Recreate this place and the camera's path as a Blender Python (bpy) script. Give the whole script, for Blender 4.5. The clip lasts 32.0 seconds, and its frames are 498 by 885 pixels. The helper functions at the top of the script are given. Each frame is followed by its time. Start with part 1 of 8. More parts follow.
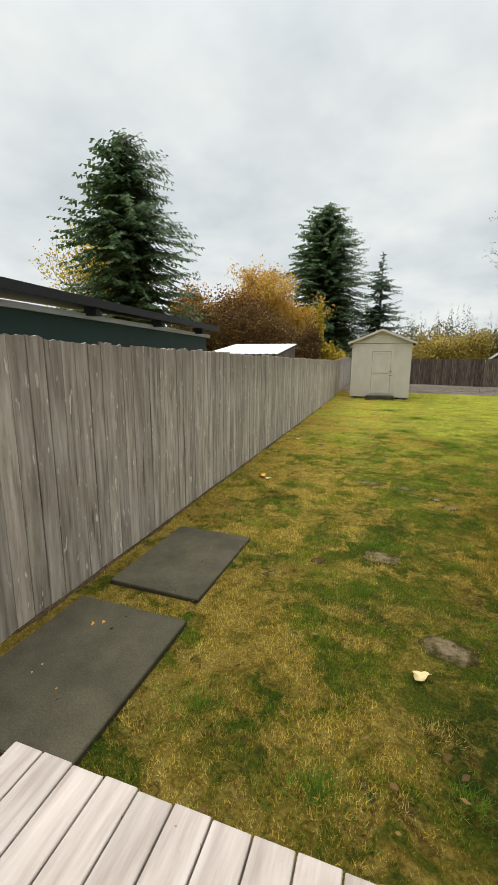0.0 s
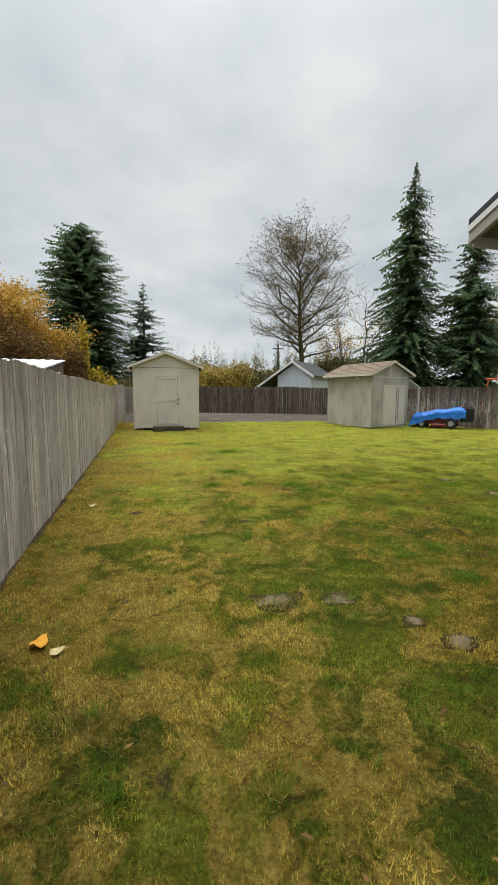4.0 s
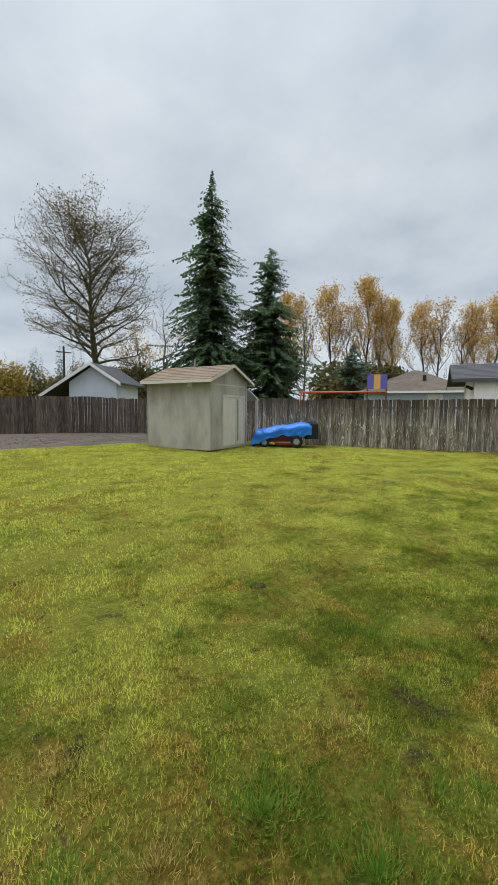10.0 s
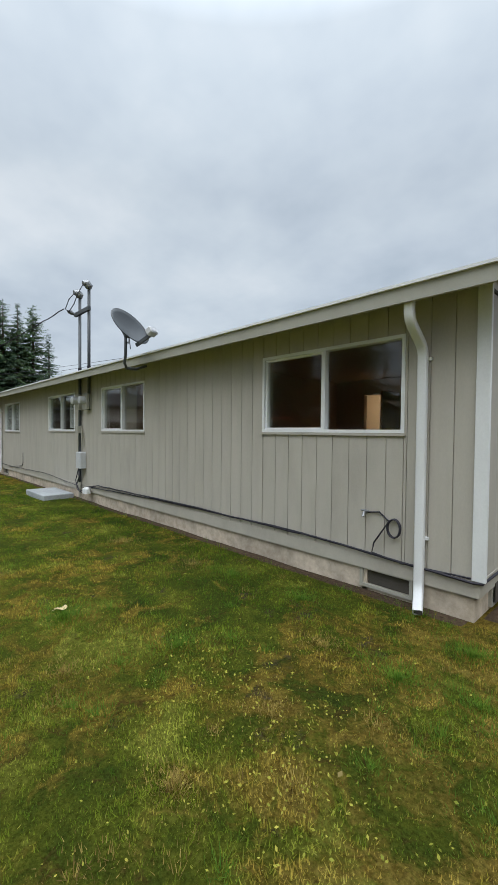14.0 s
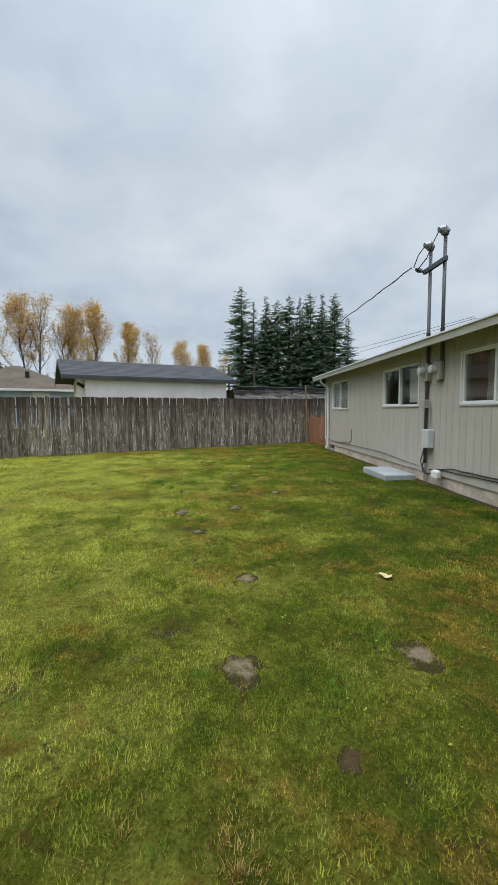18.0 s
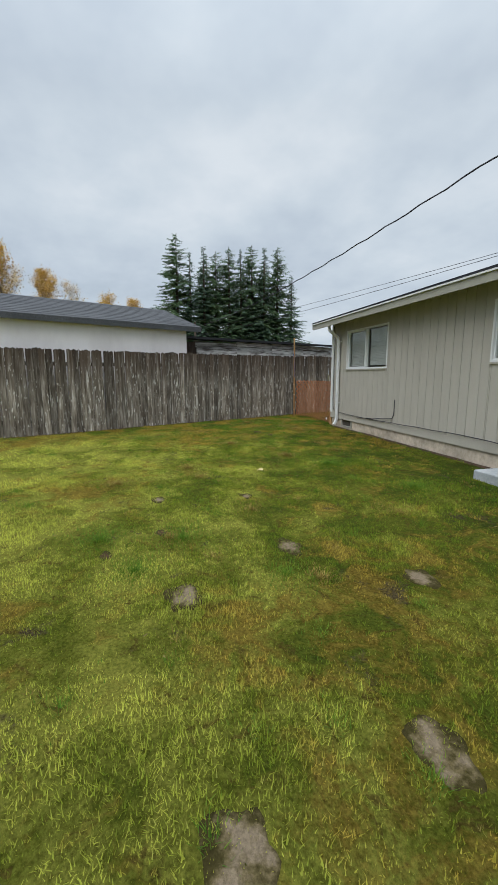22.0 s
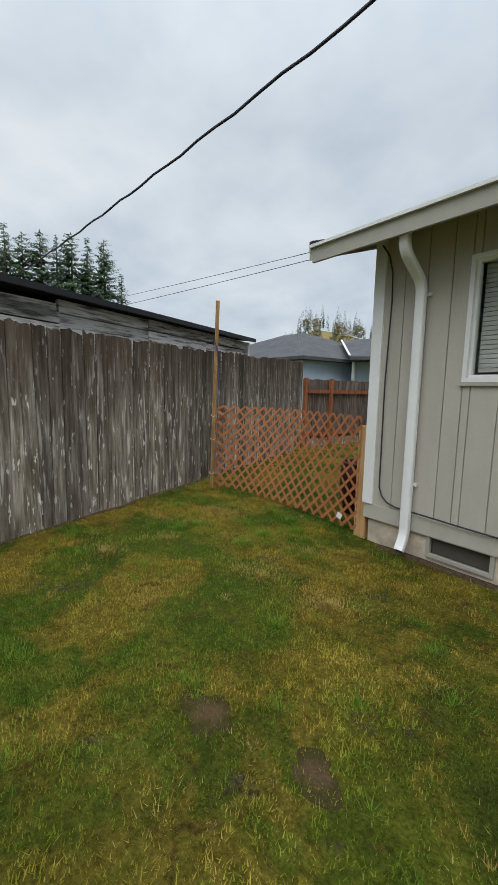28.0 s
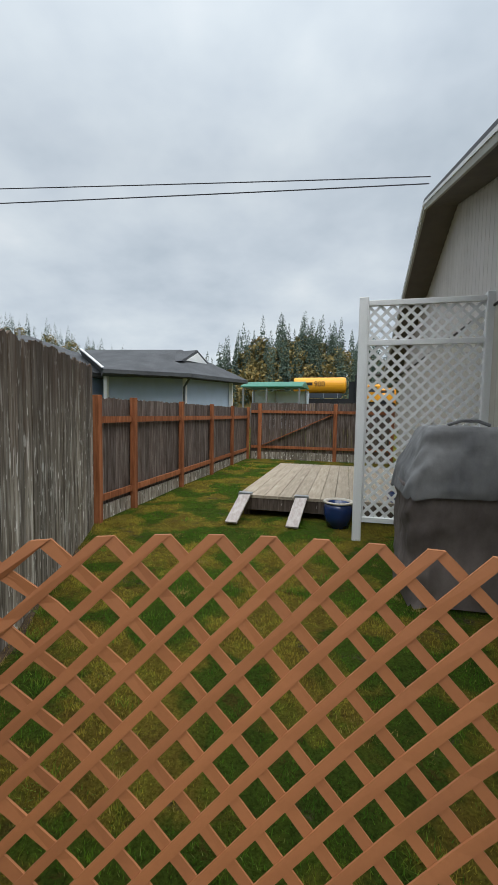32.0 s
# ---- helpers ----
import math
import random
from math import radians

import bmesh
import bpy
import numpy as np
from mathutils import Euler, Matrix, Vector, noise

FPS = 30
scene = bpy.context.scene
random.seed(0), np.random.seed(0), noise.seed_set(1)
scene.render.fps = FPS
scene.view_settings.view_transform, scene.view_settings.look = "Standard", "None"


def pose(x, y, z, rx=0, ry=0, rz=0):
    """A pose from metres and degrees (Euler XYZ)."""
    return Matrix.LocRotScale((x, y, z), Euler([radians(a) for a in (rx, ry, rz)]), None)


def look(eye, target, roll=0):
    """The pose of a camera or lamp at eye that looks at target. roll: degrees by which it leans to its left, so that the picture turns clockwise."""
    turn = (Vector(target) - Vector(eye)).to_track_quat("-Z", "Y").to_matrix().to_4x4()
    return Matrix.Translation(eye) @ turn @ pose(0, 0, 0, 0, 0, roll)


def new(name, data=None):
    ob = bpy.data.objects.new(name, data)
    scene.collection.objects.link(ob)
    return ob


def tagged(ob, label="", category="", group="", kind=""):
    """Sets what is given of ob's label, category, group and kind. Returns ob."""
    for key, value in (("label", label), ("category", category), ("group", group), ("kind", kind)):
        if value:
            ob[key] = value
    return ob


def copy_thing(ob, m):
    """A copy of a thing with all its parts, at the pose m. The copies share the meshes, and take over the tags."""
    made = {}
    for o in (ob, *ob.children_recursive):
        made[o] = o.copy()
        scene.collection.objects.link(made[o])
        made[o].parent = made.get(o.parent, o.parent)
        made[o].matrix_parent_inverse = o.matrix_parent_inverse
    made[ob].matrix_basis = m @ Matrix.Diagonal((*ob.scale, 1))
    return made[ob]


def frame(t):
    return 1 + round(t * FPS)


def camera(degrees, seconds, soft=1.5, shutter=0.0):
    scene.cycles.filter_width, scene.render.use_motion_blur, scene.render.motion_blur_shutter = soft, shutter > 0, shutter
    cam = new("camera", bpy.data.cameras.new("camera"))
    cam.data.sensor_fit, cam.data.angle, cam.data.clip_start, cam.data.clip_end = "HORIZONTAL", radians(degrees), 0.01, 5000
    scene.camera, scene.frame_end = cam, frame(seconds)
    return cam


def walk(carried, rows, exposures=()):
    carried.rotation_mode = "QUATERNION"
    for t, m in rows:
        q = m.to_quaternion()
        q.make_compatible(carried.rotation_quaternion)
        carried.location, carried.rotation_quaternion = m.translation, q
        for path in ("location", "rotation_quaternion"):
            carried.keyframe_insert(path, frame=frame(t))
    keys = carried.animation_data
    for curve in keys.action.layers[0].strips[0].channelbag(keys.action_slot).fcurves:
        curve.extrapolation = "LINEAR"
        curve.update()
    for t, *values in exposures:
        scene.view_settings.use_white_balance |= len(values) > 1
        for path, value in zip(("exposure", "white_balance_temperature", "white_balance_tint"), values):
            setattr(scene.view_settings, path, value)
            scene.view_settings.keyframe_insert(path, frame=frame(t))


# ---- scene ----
cam = camera(63.4, 32.0)
PATH = [
    (0, (0.64, 0.224, 1.712), (0.014, 2.083, 1.324), 0.5),
    (0.5, (0.373, 0.515, 1.725), (0.18, 2.482, 1.418), 0.4),
    (1, (0.149, 0.884, 1.728), (0.183, 2.865, 1.455), 0.3),
    (1.5, (-0.113, 1.27, 1.693), (0.038, 3.242, 1.4), 0.3),
    (2, (-0.333, 1.631, 1.662), (-0.12, 3.596, 1.355), 0.1),
    (2.5, (-0.481, 2.083, 1.483), (-0.182, 4.033, 1.156), 0.1),
    (3, (-0.575, 2.497, 1.52), (-0.168, 4.435, 1.24), 0.1),
    (3.5, (-0.533, 2.945, 1.532), (-0.048, 4.87, 1.29), 0.0),
    (5.5, (0.277, 4.962, 1.542), (0.486, 6.941, 1.342), 1.3),
    (6, (0.343, 5.518, 1.475), (0.4, 7.511, 1.324), 0.5),
    (6.5, (0.288, 6.108, 1.49), (0.265, 8.102, 1.345), -0.2),
    (7, (0.236, 6.62, 1.483), (0.241, 8.614, 1.338), -0.6),
    (7.5, (0.335, 7.052, 1.465), (0.469, 9.042, 1.317), -0.7),
    (8, (0.456, 7.473, 1.443), (0.771, 9.442, 1.288), -0.3),
    (8.5, (0.575, 7.871, 1.471), (1.097, 9.795, 1.313), 0.2),
    (9, (0.826, 8.269, 1.483), (1.582, 10.114, 1.324), 0.2),
    (9.5, (0.95, 8.599, 1.492), (1.981, 10.306, 1.332), 0.1),
    (10, (0.962, 8.946, 1.498), (2.311, 10.414, 1.338), 0.4),
    (10.5, (1.123, 9.18, 1.512), (2.769, 10.305, 1.357), 0.6),
    (11, (1.316, 9.326, 1.506), (3.186, 10.025, 1.378), 0.9),
    (11.5, (1.371, 9.447, 1.527), (3.356, 9.674, 1.431), 0.6),
    (12, (1.386, 9.453, 1.538), (3.376, 9.26, 1.465), 0.6),
    (12.5, (1.377, 9.403, 1.541), (3.291, 8.828, 1.485), 0.6),
    (13, (1.325, 9.342, 1.549), (3.112, 8.446, 1.499), 0.6),
    (13.5, (1.288, 9.276, 1.554), (2.902, 8.096, 1.506), 0.6),
    (15.5, (1.164, 9.253, 1.537), (2.34, 7.637, 1.479), 0.6),
    (16, (1.237, 9.312, 1.53), (2.644, 7.892, 1.452), 0.9),
    (16.5, (1.398, 9.396, 1.488), (3.082, 8.323, 1.377), 1.2),
    (17, (1.749, 9.541, 1.448), (3.649, 8.929, 1.325), 0.7),
    (17.5, (2.221, 9.692, 1.441), (4.197, 9.404, 1.329), -0.2),
    (18, (2.717, 9.853, 1.46), (4.705, 9.695, 1.303), -0.3),
    (18.5, (3.339, 9.921, 1.379), (5.329, 9.942, 1.18), 0.5),
    (19, (3.906, 10.153, 1.351), (5.887, 10.3, 1.121), 0.4),
    (19.5, (4.446, 10.26, 1.25), (6.421, 10.467, 1.015), 0.7),
    (20, (5.035, 10.418, 1.335), (7.012, 10.569, 1.072), 0.5),
    (20.5, (5.689, 10.492, 1.342), (7.668, 10.435, 1.058), 0.1),
    (21, (6.34, 10.5, 1.377), (8.294, 10.219, 1.056), -0.0),
    (21.5, (6.985, 10.572, 1.378), (8.909, 10.15, 1.035), 0.1),
    (22, (7.644, 10.583, 1.371), (9.558, 10.108, 1.04), -0.1),
    (22.5, (8.269, 10.647, 1.362), (10.169, 10.101, 1.059), 0.1),
    (23, (8.983, 10.653, 1.332), (10.867, 10.041, 1.052), 0.2),
    (23.5, (9.673, 10.614, 1.383), (11.53, 9.925, 1.105), 0.3),
    (24, (10.323, 10.54, 1.37), (12.133, 9.738, 1.088), 0.8),
    (24.5, (10.987, 10.327, 1.388), (12.759, 9.446, 1.097), 1.5),
    (25, (11.646, 10.145, 1.398), (13.373, 9.17, 1.141), 2.3),
    (25.5, (12.292, 9.886, 1.364), (14.034, 8.935, 1.119), 2.2),
    (27.5, (15.033, 9.161, 1.333), (16.661, 8.025, 1.092), 1.7),
    (28, (15.689, 8.896, 1.416), (17.255, 7.68, 1.156), 1.2),
    (28.5, (16.296, 8.677, 1.46), (17.78, 7.36, 1.201), 1.0),
    (29, (16.87, 8.426, 1.475), (18.265, 7.015, 1.22), 0.8),
    (29.5, (17.433, 8.169, 1.427), (18.708, 6.647, 1.19), 1.2),
    (30, (17.904, 7.842, 1.426), (19.059, 6.225, 1.198), 1.5),
    (30.5, (18.401, 7.479, 1.467), (19.425, 5.775, 1.246), 1.7),
    (31, (18.824, 7.138, 1.481), (19.698, 5.349, 1.293), 1.4),
    (31.5, (19.215, 6.753, 1.508), (19.914, 4.886, 1.349), 1.4),
    (32, (19.541, 6.434, 1.52), (20.01, 4.495, 1.377), 0.9),
]
walk(cam, [(t, look(eye, target, lean)) for t, eye, target, lean in PATH], [(0, 0.26, 6950, 10), (0.6, 0.12, 7000, 11), (1.2, 0.03, 7000, 11), (2, 0.08, 6950, 10), (3.5, 0.08, 6850, 10), (5.5, 0.0, 6700, 10), (9, -0.02, 6500, 10), (12, -0.06, 6100, 10), (24, -0.05, 6150, 10), (28, 0.0, 6250, 10), (32, 0.02, 6300, 10)])

# ---- world, sun, exposure ----
world = bpy.data.worlds.new("overcast_sky")
scene.world = world
world.use_nodes = True
wn = world.node_tree
wn.nodes.clear()


def node(tree, kind, at=None, **values):
    n = tree.nodes.new(kind)
    for key, value in values.items():
        n.inputs[key.replace("_", " ")].default_value = value
    return n


def ramp(tree, source, stops):
    n = tree.nodes.new("ShaderNodeValToRGB")
    e = n.color_ramp.elements
    while len(e) < len(stops):
        e.new(0.5)
    for item, (p, c) in zip(e, stops):
        item.position = p
        item.color = (c[0], c[1], c[2], 1) if hasattr(c, "__len__") else (c, c, c, 1)
    tree.links.new(source, n.inputs[0])
    return n.outputs[0]


def mathn(tree, op, a, b=0.0, clamp=False):
    n = tree.nodes.new("ShaderNodeMath")
    n.operation, n.use_clamp = op, clamp
    for i, v in enumerate((a, b)):
        if isinstance(v, (int, float)):
            n.inputs[i].default_value = v
        else:
            tree.links.new(v, n.inputs[i])
    return n.outputs[0]


def mixc(tree, fac, a, b, blend="MIX"):
    n = tree.nodes.new("ShaderNodeMix")
    n.data_type, n.blend_type, n.clamp_factor = "RGBA", blend, True
    for sock, v in ((n.inputs[0], fac), (n.inputs[6], a), (n.inputs[7], b)):
        if isinstance(v, (int, float)):
            sock.default_value = v
        elif isinstance(v, (tuple, list)):
            sock.default_value = (v[0], v[1], v[2], 1)
        else:
            tree.links.new(v, sock)
    return n.outputs[2]


SUN_ELEV, SUN_ROT = radians(66), radians(-35)
sky = wn.nodes.new("ShaderNodeTexSky")
sky.sky_type, sky.sun_disc = "NISHITA", False
sky.sun_elevation, sky.sun_rotation = SUN_ELEV, SUN_ROT
sky_dim = wn.nodes.new("ShaderNodeMix")
sky_dim.data_type, sky_dim.blend_type = "RGBA", "MULTIPLY"
sky_dim.inputs[0].default_value = 1.0
sky_dim.inputs[7].default_value = (0.08, 0.08, 0.08, 1)
wn.links.new(sky.outputs[0], sky_dim.inputs[6])
wcoord = wn.nodes.new("ShaderNodeTexCoord")
wsep = wn.nodes.new("ShaderNodeSeparateXYZ")
wn.links.new(wcoord.outputs["Generated"], wsep.inputs[0])
# the cloud layer is flat, so it is sampled where the view meets a level sheet
lift = mathn(wn, "ADD", mathn(wn, "MAXIMUM", wsep.outputs[2], 0.0), 0.28)
wcomb = wn.nodes.new("ShaderNodeCombineXYZ")
wn.links.new(mathn(wn, "DIVIDE", wsep.outputs[0], lift), wcomb.inputs[0])
wn.links.new(mathn(wn, "DIVIDE", wsep.outputs[1], lift), wcomb.inputs[1])
cl1 = node(wn, "ShaderNodeTexNoise", Scale=1.1, Detail=5.0, Roughness=0.5)
cl2 = node(wn, "ShaderNodeTexNoise", Scale=3.6, Detail=4.0, Roughness=0.55)
wn.links.new(wcomb.outputs[0], cl1.inputs["Vector"])
wn.links.new(wcomb.outputs[0], cl2.inputs["Vector"])
cl = mathn(wn, "ADD", mathn(wn, "MULTIPLY", cl1.outputs[0], 0.72), mathn(wn, "MULTIPLY", cl2.outputs[0], 0.28))
cloud = ramp(wn, cl, [(0.36, (0.485, 0.55, 0.605)), (0.46, (0.59, 0.65, 0.70)), (0.55, (0.675, 0.732, 0.765)), (0.66, (0.80, 0.835, 0.845))])
zen = ramp(wn, wsep.outputs[2], [(0.0, 1.0), (0.5, 1.0), (0.70, 1.2), (0.80, 2.4), (0.9, 2.9), (1.0, 2.9)])
zen_n = wn.nodes.new("ShaderNodeMix")
zen_n.data_type, zen_n.blend_type = "RGBA", "MULTIPLY"
zen_n.inputs[0].default_value = 1.0
wn.links.new(cloud, zen_n.inputs[6])
wn.links.new(zen, zen_n.inputs[7])
veil = mixc(wn, 0.93, sky_dim.outputs[2], zen_n.outputs[2])
bg = node(wn, "ShaderNodeBackground", Strength=1.0)
wn.links.new(veil, bg.inputs[0])
wout = wn.nodes.new("ShaderNodeOutputWorld")
wn.links.new(bg.outputs[0], wout.inputs[0])
sun = new("sun", bpy.data.lights.new("sun", "SUN"))
sun.data.energy, sun.data.angle, sun.data.color = 2.6, radians(70), (1.0, 0.97, 0.92)
sun.matrix_basis = pose(0, 0, 60, 90 - 66, 0, 215)

# ---- materials ----


def material(name, rough=0.7, metal=0.0, spec=0.3):
    m = bpy.data.materials.new(name)
    m.use_nodes = True
    t = m.node_tree
    b = t.nodes["Principled BSDF"]
    b.inputs["Roughness"].default_value, b.inputs["Metallic"].default_value = rough, metal
    b.inputs["Specular IOR Level"].default_value = spec
    return m, t, b


def coords(t, scale=(1, 1, 1), shift=0.0, world_space=False):
    """Coordinates in metres, moved by a chance amount from object to object where shift is given."""
    if world_space:
        src = t.nodes.new("ShaderNodeNewGeometry").outputs["Position"]
    else:
        src = t.nodes.new("ShaderNodeTexCoord").outputs["Object"]
    if shift:
        info = t.nodes.new("ShaderNodeObjectInfo")
        add = t.nodes.new("ShaderNodeVectorMath")
        add.operation = "MULTIPLY_ADD"
        t.links.new(info.outputs["Random"], add.inputs[0])
        add.inputs[1].default_value = (shift, shift * 0.7, shift * 1.3)
        t.links.new(src, add.inputs[2])
        src = add.outputs[0]
    mul = t.nodes.new("ShaderNodeVectorMath")
    mul.operation = "MULTIPLY"
    t.links.new(src, mul.inputs[0])
    mul.inputs[1].default_value = scale
    return mul.outputs[0]


def noisen(t, vec, scale, detail=4.0, rough=0.55):
    n = node(t, "ShaderNodeTexNoise", Scale=scale, Detail=detail, Roughness=rough)
    t.links.new(vec, n.inputs["Vector"])
    return n.outputs[0]


def bumpn(t, b, height, strength=0.4, dist=0.01):
    n = node(t, "ShaderNodeBump", Strength=strength, Distance=dist)
    t.links.new(height, n.inputs["Height"])
    t.links.new(n.outputs[0], b.inputs["Normal"])


def tone(t, col, amount=0.25):
    """Lighter or darker from one object to the next."""
    info = t.nodes.new("ShaderNodeObjectInfo")
    v = mathn(t, "ADD", mathn(t, "MULTIPLY", info.outputs["Random"], 2 * amount), 1 - amount)
    h = t.nodes.new("ShaderNodeHueSaturation")
    t.links.new(v, h.inputs["Value"])
    t.links.new(col, h.inputs["Color"])
    return h.outputs[0]


def grain(name, stops, stretch=(14, 14, 1.2), rough=0.85, bump=0.5, vary=0.2, blot=0.35, knots=None, streak=None, spec=0.2, top=None):
    """Wood: streaks along the longer direction, blotches over them, and optional pale scars and knots."""
    m, t, b = material(name, rough, spec=spec)
    v = coords(t, stretch, shift=9.0)
    g = noisen(t, v, 1.6, 6.0, 0.62)
    col = ramp(t, g, stops)
    big = noisen(t, coords(t, (1, 1, 0.5), shift=5.0), 2.2, 3.0)
    col = mixc(t, blot, col, ramp(t, big, [(0.35, 0.45), (0.65, 1.0)]), "MULTIPLY")
    if streak:
        s = noisen(t, coords(t, (22, 22, 2.0), shift=13.0), 1.0, 3.0)
        col = mixc(t, ramp(t, s, [(streak[0], 0.0), (streak[0] + 0.07, 1.0)]), col, streak[1])
    if knots:
        k = noisen(t, coords(t, (26, 26, 6.5), shift=21.0), 1.0, 2.0)
        col = mixc(t, ramp(t, k, [(knots[0], 0.0), (knots[0] + 0.04, 1.0)]), col, knots[1])
    if top:
        # damp dark staining that runs down unevenly from the board ends
        sep = t.nodes.new("ShaderNodeSeparateXYZ")
        t.links.new(coords(t), sep.inputs[0])
        runs = noisen(t, coords(t, (16, 16, 0.5), shift=17.0), 1.0, 4.0, 0.6)
        reach = mathn(t, "ADD", sep.outputs[2], mathn(t, "MULTIPLY", mathn(t, "SUBTRACT", runs, 0.5), 1.7))
        col = mixc(t, mathn(t, "MULTIPLY", ramp(t, mathn(t, "MULTIPLY", reach, 0.4), [(top[0] * 0.4, 0.0), (top[1] * 0.4, 1.0)]), top[3]), col, top[2])
    col = tone(t, col, vary)
    t.links.new(col, b.inputs["Base Color"])
    bumpn(t, b, g, bump, 0.006)
    return m


def paint(name, colour, rough=0.6, dirt=(0.25, 0.21, 0.16), amount=0.25, bump=0.15, scale=3.0, vary=0.04, spec=0.35):
    m, t, b = material(name, rough, spec=spec)
    v = coords(t, (1, 1, 0.45), shift=4.0)
    n = noisen(t, v, scale, 6.0, 0.6)
    col = mixc(t, mathn(t, "MULTIPLY", ramp(t, n, [(0.42, 0.0), (0.75, 1.0)]), amount), colour, dirt)
    fine = noisen(t, coords(t), 70.0, 3.0)
    col = mixc(t, 0.12, col, ramp(t, fine, [(0.3, 0.55), (0.7, 1.0)]), "MULTIPLY")
    if vary:
        col = tone(t, col, vary)
    t.links.new(col, b.inputs["Base Color"])
    bumpn(t, b, fine, bump, 0.003)
    return m


def plain(name, colour, rough=0.5, metal=0.0, spec=0.4, vary=0.0, grit=0.15, scale=30.0):
    m, t, b = material(name, rough, metal, spec)
    n = noisen(t, coords(t), scale, 4.0)
    col = mixc(t, grit, colour, ramp(t, n, [(0.3, 0.4), (0.7, 1.0)]), "MULTIPLY")
    if vary:
        col = tone(t, col, vary)
    t.links.new(col, b.inputs["Base Color"])
    return m


def leafy(name, stops, rough=0.75, trans=0.25, patch=0.5):
    """Leaves and needles: their colour differs from leaf to leaf and from one part of the crown to another."""
    m, t, b = material(name, rough, spec=0.2)
    r = t.nodes.new("ShaderNodeNewGeometry").outputs["Random Per Island"]
    big = noisen(t, coords(t), patch, 3.0)
    f = mathn(t, "ADD", mathn(t, "MULTIPLY", r, 0.45), mathn(t, "MULTIPLY", big, 0.55))
    col = ramp(t, f, stops)
    t.links.new(col, b.inputs["Base Color"])
    if trans:
        tr = t.nodes.new("ShaderNodeBsdfTranslucent")
        t.links.new(col, tr.inputs[0])
        mx = t.nodes.new("ShaderNodeMixShader")
        mx.inputs[0].default_value = trans
        t.links.new(b.outputs[0], mx.inputs[1])
        t.links.new(tr.outputs[0], mx.inputs[2])
        t.links.new(mx.outputs[0], t.nodes["Material Output"].inputs[0])
    return m


def glass(name):
    m, t, b = material(name, 0.02)
    tr = t.nodes.new("ShaderNodeBsdfTransparent")
    tr.inputs[0].default_value = (0.90, 0.92, 0.91, 1)
    gl = node(t, "ShaderNodeBsdfGlossy", Roughness=0.02)
    lw = node(t, "ShaderNodeLayerWeight", Blend=0.5)
    fr = ramp(t, lw.outputs["Facing"], [(0.0, 0.045), (0.5, 0.075), (0.75, 0.22), (0.9, 0.5), (1.0, 1.0)])
    mx = t.nodes.new("ShaderNodeMixShader")
    t.links.new(fr, mx.inputs[0])
    t.links.new(tr.outputs[0], mx.inputs[1])
    t.links.new(gl.outputs[0], mx.inputs[2])
    t.links.new(mx.outputs[0], t.nodes["Material Output"].inputs[0])
    return m


